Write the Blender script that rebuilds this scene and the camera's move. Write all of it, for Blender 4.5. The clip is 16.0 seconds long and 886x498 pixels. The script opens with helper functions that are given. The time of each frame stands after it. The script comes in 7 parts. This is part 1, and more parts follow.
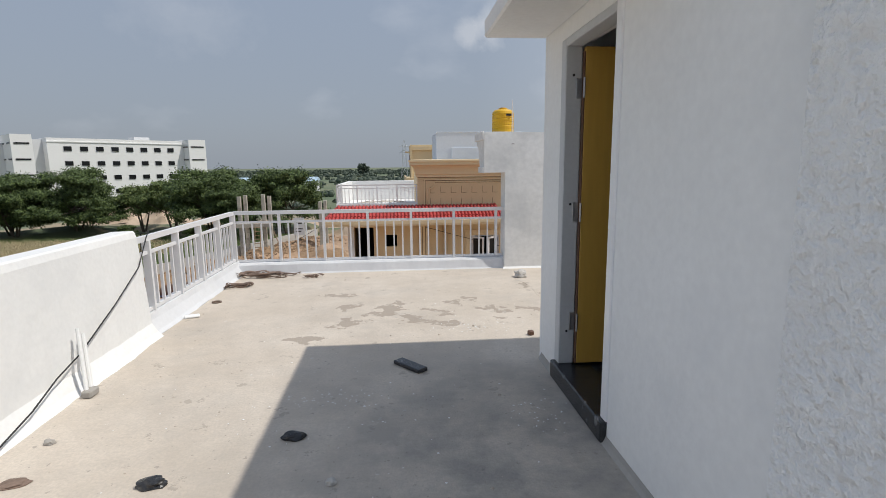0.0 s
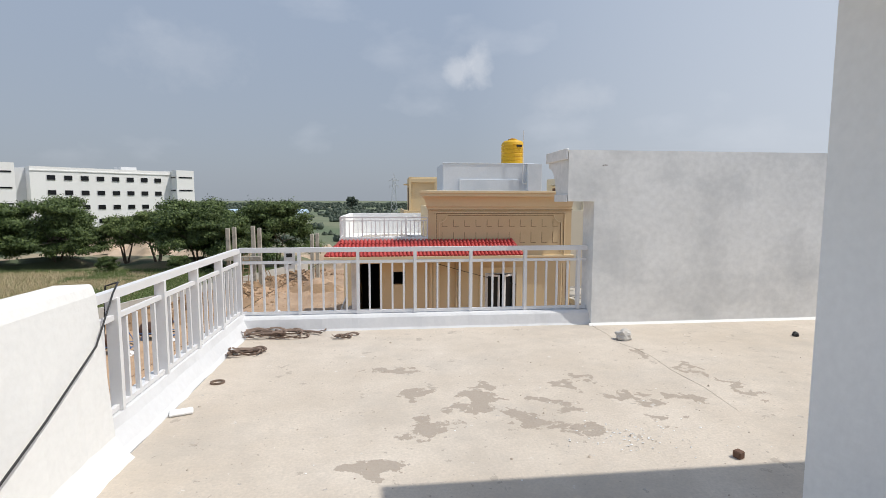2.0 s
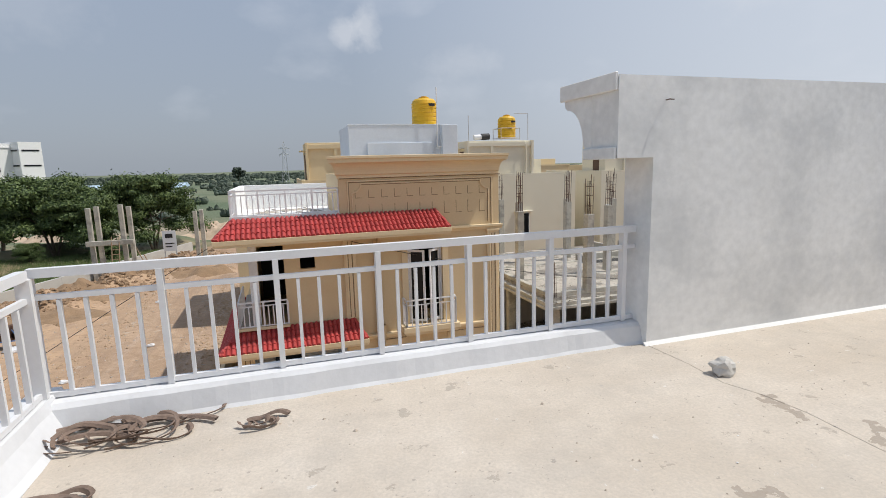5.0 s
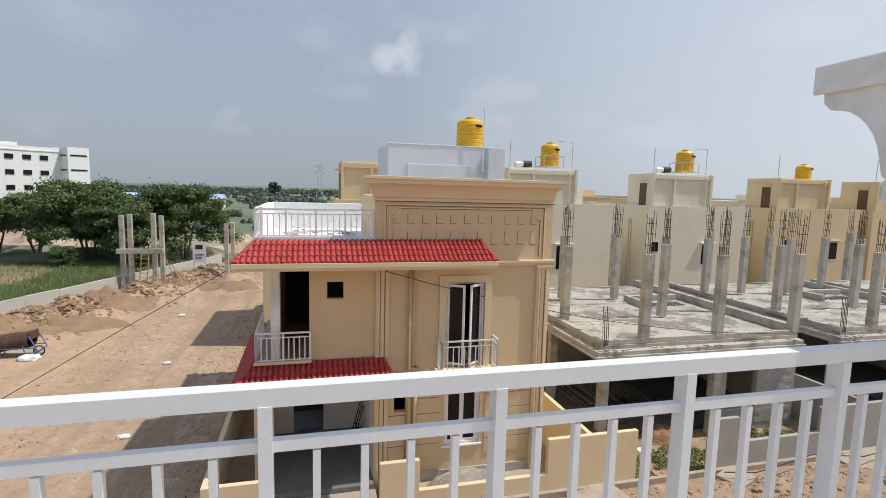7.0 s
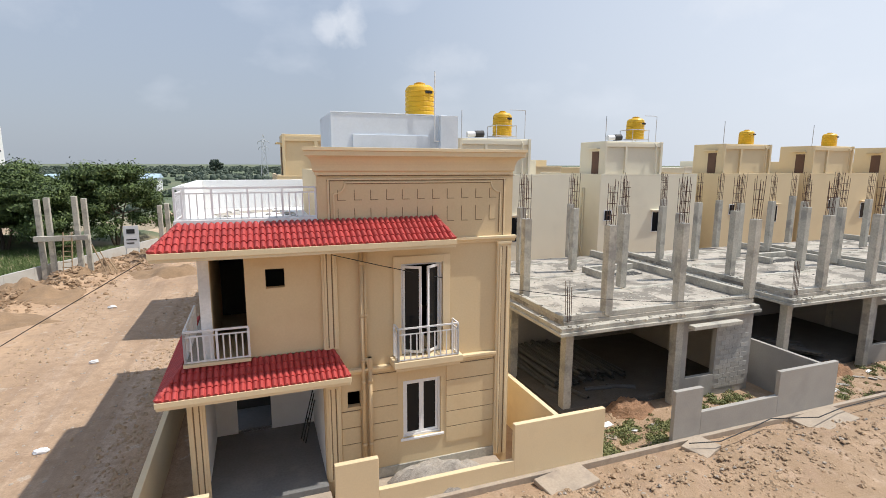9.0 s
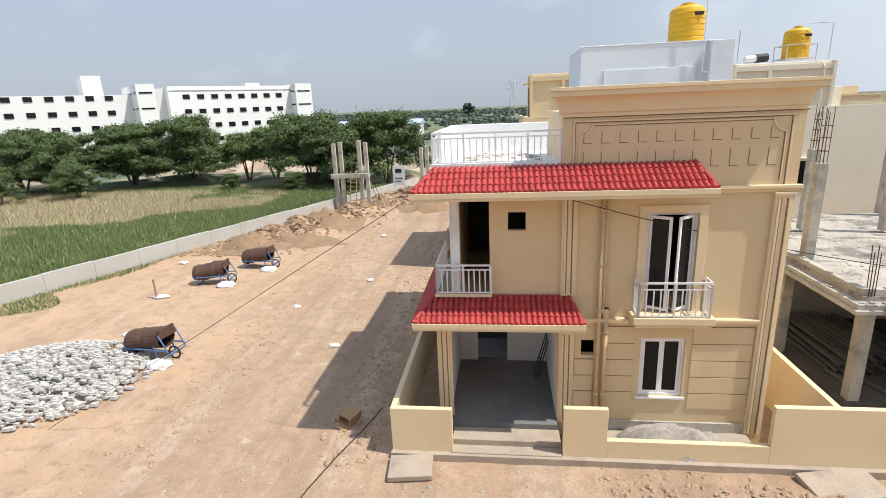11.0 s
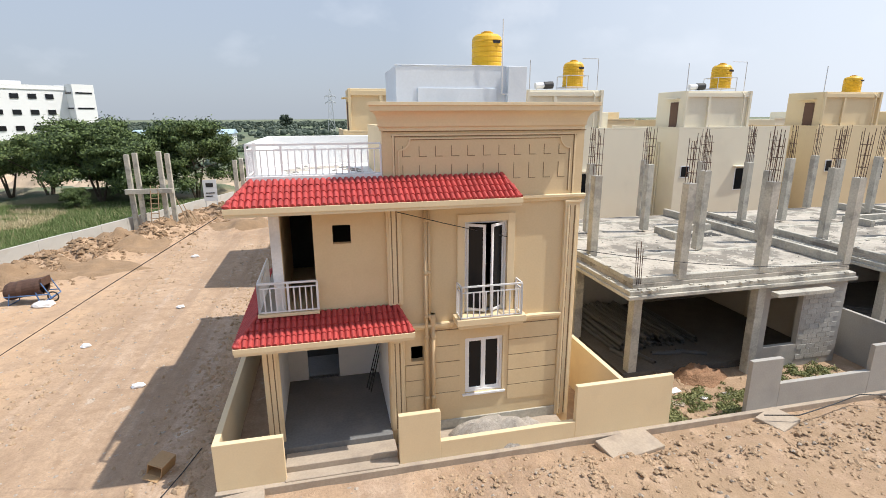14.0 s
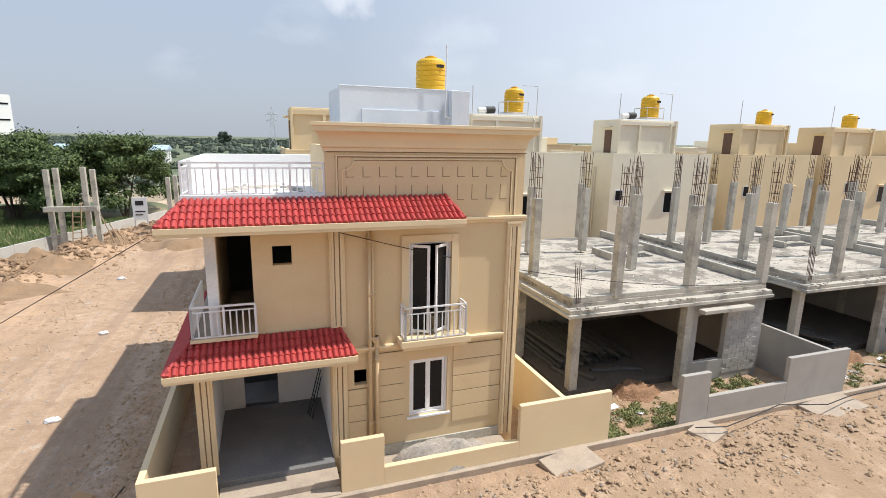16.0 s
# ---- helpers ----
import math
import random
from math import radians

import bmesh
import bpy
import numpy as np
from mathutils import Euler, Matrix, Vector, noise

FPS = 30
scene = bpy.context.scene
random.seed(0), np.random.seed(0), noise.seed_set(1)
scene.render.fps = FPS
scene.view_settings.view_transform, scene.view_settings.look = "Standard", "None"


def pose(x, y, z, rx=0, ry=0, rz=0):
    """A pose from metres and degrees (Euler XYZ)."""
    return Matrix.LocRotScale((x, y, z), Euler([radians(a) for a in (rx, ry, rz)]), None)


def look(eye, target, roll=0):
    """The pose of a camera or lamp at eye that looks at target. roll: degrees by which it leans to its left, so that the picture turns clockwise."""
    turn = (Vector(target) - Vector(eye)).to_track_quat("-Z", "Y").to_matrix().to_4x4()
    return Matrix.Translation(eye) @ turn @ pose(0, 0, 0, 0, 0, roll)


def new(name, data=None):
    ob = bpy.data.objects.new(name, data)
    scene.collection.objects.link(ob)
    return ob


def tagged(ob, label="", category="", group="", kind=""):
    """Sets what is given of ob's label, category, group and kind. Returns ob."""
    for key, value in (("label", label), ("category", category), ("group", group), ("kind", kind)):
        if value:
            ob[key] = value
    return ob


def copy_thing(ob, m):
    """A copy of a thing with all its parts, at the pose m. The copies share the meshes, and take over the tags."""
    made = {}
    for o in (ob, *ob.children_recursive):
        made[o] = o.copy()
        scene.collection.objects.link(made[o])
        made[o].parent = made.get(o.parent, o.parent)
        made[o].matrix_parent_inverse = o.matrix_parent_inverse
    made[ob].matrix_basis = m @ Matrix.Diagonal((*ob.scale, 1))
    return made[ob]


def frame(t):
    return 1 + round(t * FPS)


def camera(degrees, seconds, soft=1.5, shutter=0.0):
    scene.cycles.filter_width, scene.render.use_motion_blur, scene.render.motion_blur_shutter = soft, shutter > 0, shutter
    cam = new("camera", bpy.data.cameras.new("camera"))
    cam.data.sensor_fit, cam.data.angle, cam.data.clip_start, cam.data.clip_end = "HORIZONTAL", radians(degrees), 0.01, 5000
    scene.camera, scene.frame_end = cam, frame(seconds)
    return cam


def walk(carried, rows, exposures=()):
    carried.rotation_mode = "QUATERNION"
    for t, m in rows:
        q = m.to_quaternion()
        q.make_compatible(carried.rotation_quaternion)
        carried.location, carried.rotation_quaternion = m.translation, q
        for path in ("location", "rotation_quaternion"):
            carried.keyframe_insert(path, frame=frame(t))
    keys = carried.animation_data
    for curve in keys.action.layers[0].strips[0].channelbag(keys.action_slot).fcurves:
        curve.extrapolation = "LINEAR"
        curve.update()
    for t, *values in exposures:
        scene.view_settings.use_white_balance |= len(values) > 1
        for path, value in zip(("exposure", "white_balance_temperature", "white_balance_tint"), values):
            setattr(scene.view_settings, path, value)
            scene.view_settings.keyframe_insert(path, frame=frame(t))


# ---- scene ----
cam = camera(82.1, 16.0, soft=0.75)
PATH = [
    (0, (-0.074, -0.026, 1.452), (0.097, 1.941, 1.13), -0.6),
    (0.5, (-0.343, 0.382, 1.445), (-0.266, 2.356, 1.134), -0.5),
    (1, (-0.46, 0.868, 1.443), (-0.391, 2.852, 1.202), -0.6),
    (1.5, (-0.686, 1.274, 1.405), (-0.579, 3.262, 1.208), -0.4),
    (2, (-0.819, 1.72, 1.366), (-0.596, 3.698, 1.175), 0.1),
    (2.5, (-0.999, 2.129, 1.379), (-0.695, 4.09, 1.132), 0.7),
    (3, (-1.098, 2.548, 1.371), (-0.638, 4.47, 1.064), -0.3),
    (3.5, (-1.058, 2.993, 1.359), (-0.491, 4.889, 1.071), -1.2),
    (4, (-1.147, 3.353, 1.353), (-0.587, 5.255, 1.092), -1.5),
    (6.3, (-0.965, 5.273, 1.324), (-0.301, 7.114, 0.908), -1.5),
    (6.5, (-0.981, 5.502, 1.341), (-0.373, 7.372, 0.976), -0.3),
    (7, (-1.009, 5.907, 1.351), (-0.505, 7.829, 1.122), 1.5),
    (7.5, (-0.928, 6.238, 1.321), (-0.406, 8.165, 1.196), 0.2),
    (8, (-0.82, 6.581, 1.334), (-0.203, 8.481, 1.231), 0.3),
    (8.5, (-0.756, 6.927, 1.319), (-0.066, 8.794, 1.126), 1.3),
    (9, (-0.671, 7.137, 1.307), (0.006, 8.991, 0.978), 0.2),
    (9.5, (-0.598, 7.256, 1.302), (-0.004, 9.117, 0.872), -1.0),
    (10, (-0.629, 7.346, 1.317), (-0.234, 9.248, 0.841), -0.9),
    (10.2, (-0.685, 7.347, 1.369), (-0.436, 9.272, 0.89), -0.3),
    (11.2, (-0.68, 7.31, 1.365), (-0.948, 9.215, 0.817), -2.7),
    (12.3, (-0.808, 7.335, 1.355), (-0.873, 9.247, 0.773), -2.2),
    (12.5, (-0.692, 7.31, 1.351), (-0.675, 9.224, 0.77), -3.2),
    (13, (-0.729, 7.342, 1.375), (-0.538, 9.242, 0.78), -4.1),
    (13.5, (-0.685, 7.33, 1.356), (-0.371, 9.221, 0.784), -2.8),
    (14, (-0.653, 7.342, 1.339), (-0.222, 9.23, 0.839), -0.3),
    (14.5, (-0.676, 7.341, 1.327), (-0.218, 9.231, 0.856), 0.7),
    (15, (-0.686, 7.376, 1.342), (-0.249, 9.275, 0.891), 0.6),
    (15.5, (-0.655, 7.42, 1.341), (-0.197, 9.322, 0.927), -0.3),
    (16, (-0.642, 7.362, 1.345), (0.003, 9.208, 0.925), 1.1),
]
walk(cam, [(t, look(eye, target, roll)) for t, eye, target, roll in PATH],
     exposures=[(0.0, -0.3), (0.5, -0.06), (1.0, -0.1), (1.5, -0.08), (2.5, -0.17), (4.0, -0.15), (6.5, -0.12), (7.5, 0.0), (8.0, -0.06), (8.5, 0.12), (9.0, 0.17), (9.5, 0.3), (10.0, 0.34), (16.0, 0.36)])

# ---- light ----
SUN_DIR = Vector((0.56, -0.125, 1.0)).normalized()
world = bpy.data.worlds.new("world")
scene.world = world
world.use_nodes = True
wt = world.node_tree
wn, wl = wt.nodes, wt.links
bg = wn["Background"]
sky = wn.new("ShaderNodeTexSky")
sky.sky_type, sky.sun_disc = "NISHITA", False
sky.sun_elevation, sky.sun_rotation = radians(60), radians(105)
sky.air_density, sky.dust_density, sky.ozone_density = 1.0, 3.0, 1.5
wco = wn.new("ShaderNodeTexCoord")
wmap = wn.new("ShaderNodeMapping")
wmap.inputs["Scale"].default_value = (1.0, 1.0, 1.9)
wl.new(wco.outputs["Generated"], wmap.inputs["Vector"])
cl = wn.new("ShaderNodeTexNoise")
cl.inputs["Scale"].default_value, cl.inputs["Detail"].default_value, cl.inputs["Roughness"].default_value = 4.3, 7.0, 0.5
wl.new(wmap.outputs["Vector"], cl.inputs["Vector"])
clr = wn.new("ShaderNodeMapRange")
clr.inputs["From Min"].default_value, clr.inputs["From Max"].default_value = 0.55, 0.78
clr.inputs["To Max"].default_value = 0.34
wl.new(cl.outputs["Fac"], clr.inputs["Value"])
zsep = wn.new("ShaderNodeSeparateXYZ")
wl.new(wco.outputs["Generated"], zsep.inputs[0])
zr = wn.new("ShaderNodeMapRange")
zr.inputs["From Min"].default_value, zr.inputs["From Max"].default_value = 0.0, 0.55
wl.new(zsep.outputs["Z"], zr.inputs["Value"])
grad = wn.new("ShaderNodeMix")
grad.data_type = "RGBA"
grad.inputs["A"].default_value, grad.inputs["B"].default_value = (4.5, 5.0, 5.7, 1), (4.4, 5.5, 7.4, 1)
wl.new(zr.outputs["Result"], grad.inputs["Factor"])
haze = wn.new("ShaderNodeMix")
haze.data_type = "RGBA"
haze.inputs["Factor"].default_value = 0.8
wl.new(sky.outputs["Color"], haze.inputs["A"])
wl.new(grad.outputs["Result"], haze.inputs["B"])
xr = wn.new("ShaderNodeMapRange")
xr.inputs["From Min"].default_value, xr.inputs["From Max"].default_value, xr.inputs["To Max"].default_value = 0.15, 1.0, 0.75
wl.new(zsep.outputs["X"], xr.inputs["Value"])
glow = wn.new("ShaderNodeMix")
glow.data_type = "RGBA"
glow.inputs["B"].default_value = (8.6, 9.2, 10.2, 1)
wl.new(xr.outputs["Result"], glow.inputs["Factor"])
wl.new(haze.outputs["Result"], glow.inputs["A"])
clouds = wn.new("ShaderNodeMix")
clouds.data_type = "RGBA"
clouds.inputs["B"].default_value = (8.2, 8.6, 9.4, 1)
wl.new(clr.outputs["Result"], clouds.inputs["Factor"])
wl.new(glow.outputs["Result"], clouds.inputs["A"])
# three small clouds low in the north
wnorm = wn.new("ShaderNodeVectorMath")
wnorm.operation = "NORMALIZE"
wl.new(wco.outputs["Generated"], wnorm.inputs[0])
puff = wn.new("ShaderNodeTexNoise")
puff.inputs["Scale"].default_value, puff.inputs["Detail"].default_value, puff.inputs["Roughness"].default_value = 26.0, 8.0, 0.6
wl.new(wco.outputs["Generated"], puff.inputs["Vector"])
sky_out = clouds.outputs["Result"]
for way, wide, flat, much in (((0.135, 0.962, 0.238), 0.045, 0.9, 0.5), ((0.172, 0.953, 0.246), 0.04, 0.6, 0.5), ((0.344, 0.921, 0.185), 0.12, 2.4, 0.22), ((0.725, 0.637, 0.26), 0.13, 2.4, 0.25), ((-0.33, 0.91, 0.24), 0.17, 2.0, 0.14)):
    gap = wn.new("ShaderNodeVectorMath")
    gap.operation = "SUBTRACT"
    gap.inputs[1].default_value = way
    wl.new(wnorm.outputs["Vector"], gap.inputs[0])
    squash = wn.new("ShaderNodeVectorMath")
    squash.operation = "MULTIPLY"
    squash.inputs[1].default_value = (1, 1, flat)
    wl.new(gap.outputs["Vector"], squash.inputs[0])
    reach = wn.new("ShaderNodeVectorMath")
    reach.operation = "LENGTH"
    wl.new(squash.outputs["Vector"], reach.inputs[0])
    edge = wn.new("ShaderNodeMath")
    edge.operation = "MULTIPLY_ADD"
    edge.inputs[1].default_value, edge.inputs[2].default_value = -0.9 / wide, 0.55
    wl.new(reach.outputs["Value"], edge.inputs[0])
    body = wn.new("ShaderNodeMath")
    wl.new(edge.outputs[0], body.inputs[0])
    wl.new(puff.outputs["Fac"], body.inputs[1])
    soft_ = wn.new("ShaderNodeMapRange")
    soft_.inputs["From Min"].default_value, soft_.inputs["From Max"].default_value, soft_.inputs["To Max"].default_value = 0.42, 0.9, much
    wl.new(body.outputs[0], soft_.inputs["Value"])
    over = wn.new("ShaderNodeMix")
    over.data_type = "RGBA"
    over.inputs["B"].default_value = (8.0, 8.3, 8.9, 1)
    wl.new(soft_.outputs["Result"], over.inputs["Factor"])
    wl.new(sky_out, over.inputs["A"])
    sky_out = over.outputs["Result"]
wl.new(sky_out, bg.inputs["Color"])
bg.inputs["Strength"].default_value = 0.096
sun = new("sun", bpy.data.lights.new("sun", "SUN"))
sun.data.energy, sun.data.angle, sun.data.color = 3.85, radians(0.6), (1.0, 0.95, 0.87)
sun.matrix_world = look((0, 0, 60), Vector((0, 0, 60)) - SUN_DIR)


# ---- materials ----
def mat(name, col, rough=0.8, var=0.12, scale=3.0, fine=40.0, bump=0.1, metal=0.0, stain=None, stain_scale=0.8, stain_lo=0.52, stain_hi=0.7, stain_amt=0.6, piece=0.0, dist=0.01, streak=1.0):
    """A surface with two scales of variation, optional stains of another colour and variation from piece to piece."""
    m = bpy.data.materials.new(name)
    m.use_nodes = True
    n, l = m.node_tree.nodes, m.node_tree.links
    b = n["Principled BSDF"]
    b.inputs["Roughness"].default_value, b.inputs["Metallic"].default_value = rough, metal
    g = n.new("ShaderNodeNewGeometry")
    mp = n.new("ShaderNodeMapping")
    mp.inputs["Scale"].default_value = (1, 1, streak)
    l.new(g.outputs["Position"], mp.inputs["Vector"])
    big, small = n.new("ShaderNodeTexNoise"), n.new("ShaderNodeTexNoise")
    big.inputs["Scale"].default_value, big.inputs["Detail"].default_value = scale, 6
    small.inputs["Scale"].default_value, small.inputs["Detail"].default_value = fine, 4
    for q in (big, small):
        l.new(mp.outputs["Vector"], q.inputs["Vector"])
    add = n.new("ShaderNodeMath")
    add.operation = "ADD"
    l.new(big.outputs["Fac"], add.inputs[0])
    l.new(small.outputs["Fac"], add.inputs[1])
    rng = n.new("ShaderNodeMapRange")
    rng.inputs["From Min"].default_value, rng.inputs["From Max"].default_value = 0.6, 1.4
    rng.inputs["To Min"].default_value, rng.inputs["To Max"].default_value = 1 - var, 1 + var
    l.new(add.outputs[0], rng.inputs["Value"])
    hsv = n.new("ShaderNodeHueSaturation")
    hsv.inputs["Color"].default_value = (*col, 1)
    val = rng.outputs["Result"]
    if piece:
        inf = n.new("ShaderNodeObjectInfo")
        pr = n.new("ShaderNodeMapRange")
        pr.inputs["To Min"].default_value, pr.inputs["To Max"].default_value = 1 - piece, 1 + piece
        l.new(inf.outputs["Random"], pr.inputs["Value"])
        mu = n.new("ShaderNodeMath")
        mu.operation = "MULTIPLY"
        l.new(val, mu.inputs[0])
        l.new(pr.outputs["Result"], mu.inputs[1])
        val = mu.outputs[0]
    l.new(val, hsv.inputs["Value"])
    out = hsv.outputs["Color"]
    if stain:
        sn = n.new("ShaderNodeTexNoise")
        sn.inputs["Scale"].default_value, sn.inputs["Detail"].default_value, sn.inputs["Roughness"].default_value = stain_scale, 8, 0.62
        l.new(mp.outputs["Vector"], sn.inputs["Vector"])
        sr = n.new("ShaderNodeMapRange")
        sr.inputs["From Min"].default_value, sr.inputs["From Max"].default_value, sr.inputs["To Max"].default_value = stain_lo, stain_hi, stain_amt
        l.new(sn.outputs["Fac"], sr.inputs["Value"])
        mx = n.new("ShaderNodeMix")
        mx.data_type = "RGBA"
        mx.inputs["B"].default_value = (*stain, 1)
        l.new(sr.outputs["Result"], mx.inputs["Factor"])
        l.new(out, mx.inputs["A"])
        out = mx.outputs["Result"]
    l.new(out, b.inputs["Base Color"])
    if bump:
        bp = n.new("ShaderNodeBump")
        bp.inputs["Strength"].default_value, bp.inputs["Distance"].default_value = bump, dist
        l.new(add.outputs[0], bp.inputs["Height"])
        l.new(bp.outputs["Normal"], b.inputs["Normal"])
    return m


SMOOTH_PLASTER = mat("smooth_grey_white_plaster", (0.66, 0.67, 0.69), 0.7, 0.05, 0.9, 24, 0.15, stain=(0.56, 0.57, 0.59), stain_scale=1.0, stain_amt=0.5)
STAIR_WHITE = mat("white_stair_head_paint", (0.82, 0.82, 0.81), 0.75, 0.05, 0.9, 24, 0.2, stain=(0.70, 0.71, 0.72), stain_scale=1.0, stain_amt=0.5)
WHITE_PLASTER = mat("white_plaster", (0.78, 0.78, 0.77), 0.85, 0.05, 1.5, 30, 0.25, stain=(0.62, 0.63, 0.64), stain_scale=1.3, stain_amt=0.35)
ROUGH_PLASTER = mat("rough_plaster", (0.86, 0.86, 0.85), 0.9, 0.08, 3, 26, 1.0, dist=0.04, stain=(0.70, 0.70, 0.69), stain_scale=7.0, stain_lo=0.62, stain_hi=0.68, stain_amt=0.35)
GREY_PLASTER = mat("grey_plaster", (0.785, 0.785, 0.775), 0.88, 0.12, 1.3, 14, 0.07, streak=1.15, stain=(0.47, 0.485, 0.495), stain_scale=1.0, stain_lo=0.49, stain_hi=0.64, stain_amt=0.45)
BOUNDARY = mat("weathered_precast", (0.47, 0.46, 0.43), 0.9, 0.12, 0.8, 20, 0.3, streak=1.6, stain=(0.40, 0.33, 0.26), stain_scale=0.22, stain_lo=0.54, stain_hi=0.66, stain_amt=0.75)
TAN = mat("tan_paint", (0.67, 0.52, 0.315), 0.75, 0.06, 0.7, 20, 0.12, stain=(0.57, 0.415, 0.24), stain_scale=0.7, stain_amt=0.45)
CREAM = mat("cream_paint", (0.74, 0.595, 0.38), 0.75, 0.05, 0.9, 22, 0.1, stain=(0.60, 0.46, 0.29), stain_scale=0.8, stain_amt=0.3)
PALE = mat("pale_cream_paint", (0.75, 0.695, 0.555), 0.8, 0.05, 0.5, 15, 0.08, stain=(0.60, 0.55, 0.43), stain_scale=0.35, stain_amt=0.4)
YELLOWISH = mat("yellow_cream_paint", (0.70, 0.57, 0.36), 0.8, 0.05, 0.5, 15, 0.08, stain=(0.60, 0.48, 0.30), stain_scale=0.35, stain_amt=0.4)
RED = mat("red_clay_tile", (0.42, 0.055, 0.05), 0.62, 0.10, 3, 35, 0.15, piece=0.13)
PAINT = mat("white_metal_paint", (0.72, 0.72, 0.73), 0.4, 0.03, 4, 60, 0.03)
UPVC = mat("white_window_frame", (0.82, 0.82, 0.83), 0.35, 0.03, 3, 40, 0.02)
CONCRETE = mat("raw_concrete", (0.46, 0.435, 0.375), 0.92, 0.26, 1.2, 14, 0.6, stain=(0.25, 0.24, 0.22), stain_scale=1.1, stain_lo=0.52, stain_hi=0.62, stain_amt=0.7)
SLAB_TOP = mat("dusty_slab", (0.42, 0.38, 0.325), 0.93, 0.28, 0.9, 9, 0.6, stain=(0.15, 0.135, 0.115), stain_scale=0.85, stain_lo=0.49, stain_hi=0.56, stain_amt=0.75)
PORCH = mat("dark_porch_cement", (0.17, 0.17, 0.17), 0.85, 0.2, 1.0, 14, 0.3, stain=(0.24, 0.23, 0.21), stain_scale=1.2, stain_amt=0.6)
DUSTY = mat("dusty_step", (0.40, 0.33, 0.26), 0.92, 0.15, 1.5, 16, 0.4, stain=(0.24, 0.2, 0.17), stain_scale=1.3, stain_amt=0.6)
# white paint with the blue of skylit shade put into its colour
SKY_WHITE = mat("skylit_white_paint", (0.63, 0.68, 0.745), 0.8, 0.05, 0.8, 14, 0.1, stain=(0.50, 0.56, 0.63), stain_scale=0.7, stain_amt=0.5)
# dark tan for grooves and joints, and for shade lines painted beside mouldings
GROOVE_AND_SHADE = mat("groove_and_shade", (0.24, 0.165, 0.095), 0.9, 0.1, 2, 20, 0.0)
CEMENT = mat("cement_render", (0.37, 0.35, 0.32), 0.9, 0.1, 1.4, 20, 0.3, stain=(0.30, 0.29, 0.27), stain_scale=0.8, stain_amt=0.6)
# earth colour darkened to stand for the shade under the slabs
SHADED_FLOOR = mat("earth_floor_with_shade", (0.10, 0.088, 0.075), 0.95, 0.25, 1.5, 14, 0.6)
# near black that stands for the shade inside openings
OPENING_SHADE = mat("opening_shade", (0.05, 0.048, 0.045), 0.9, 0.2, 2, 15, 0.1)
SOIL = mat("bare_soil", (0.40, 0.285, 0.185), 0.95, 0.2, 1.5, 18, 0.7, dist=0.03)
DUG_SOIL = mat("dug_brown_soil", (0.28, 0.185, 0.11), 0.95, 0.25, 1.5, 16, 0.8, dist=0.04)
ROCK = mat("broken_stone", (0.42, 0.36, 0.30), 0.92, 0.22, 4, 30, 0.5, piece=0.2)
OCHRE = mat("ochre_door_veneer", (0.52, 0.31, 0.06), 0.5, 0.10, 1.5, 30, 0.08, streak=0.12)
GREY_FRAME = mat("grey_door_frame", (0.52, 0.53, 0.54), 0.5, 0.06, 3, 40, 0.05)
GRANITE = mat("black_granite", (0.03, 0.03, 0.032), 0.25, 0.5, 20, 160, 0.02, stain=(0.25, 0.25, 0.25), stain_scale=8, stain_lo=0.62, stain_hi=0.7)
STEEL = mat("hinge_steel", (0.45, 0.45, 0.46), 0.35, 0.1, 10, 60, 0.05, metal=1.0)
RUST = mat("rusty_steel", (0.095, 0.05, 0.034), 0.8, 0.35, 6, 40, 0.3)
YELLOW = mat("yellow_plastic", (0.72, 0.42, 0.015), 0.45, 0.06, 2, 30, 0.05)
BLACK = mat("black_rubber", (0.02, 0.02, 0.022), 0.6, 0.2, 6, 50, 0.1)
BROWN_STRAP = mat("brown_strap", (0.19, 0.135, 0.105), 0.8, 0.3, 8, 60, 0.3)
BARK = mat("bark", (0.11, 0.085, 0.06), 0.95, 0.25, 6, 30, 0.6)
FAR_WHITE = mat("white_facade", (0.80, 0.80, 0.79), 0.8, 0.03, 0.2, 4, 0.0)
FAR_SHADE = mat("far_grey_and_shade", (0.62, 0.63, 0.64), 0.8, 0.04, 0.3, 4, 0.0)
BLUE = mat("blue_metal_paint", (0.08, 0.17, 0.36), 0.5, 0.15, 6, 40, 0.1)
BLOCK = mat("cement_block", (0.42, 0.40, 0.365), 0.92, 0.2, 2, 20, 0.6, piece=0.07)
BRICK = mat("pale_block", (0.50, 0.48, 0.45), 0.9, 0.12, 4, 30, 0.3)
SACK = mat("white_sack", (0.74, 0.74, 0.75), 0.7, 0.1, 8, 40, 0.3)
WOOD = mat("weathered_pole", (0.30, 0.21, 0.13), 0.85, 0.2, 5, 40, 0.3)
CARDBOARD = mat("cardboard", (0.42, 0.27, 0.14), 0.85, 0.1, 5, 30, 0.1)
PIPE = mat("painted_pipe", (0.62, 0.46, 0.27), 0.5, 0.05, 3, 30, 0.03)
SIGN_WHITE = mat("sign_white", (0.75, 0.76, 0.77), 0.6, 0.05, 3, 30, 0.0)
DARK_WOOD = mat("dark_brown_door", (0.12, 0.06, 0.035), 0.6, 0.15, 3, 30, 0.1)
BLUE_ROOF = mat("blue_sheet_roof", (0.42, 0.55, 0.66), 0.5, 0.08, 1, 10, 0.0)


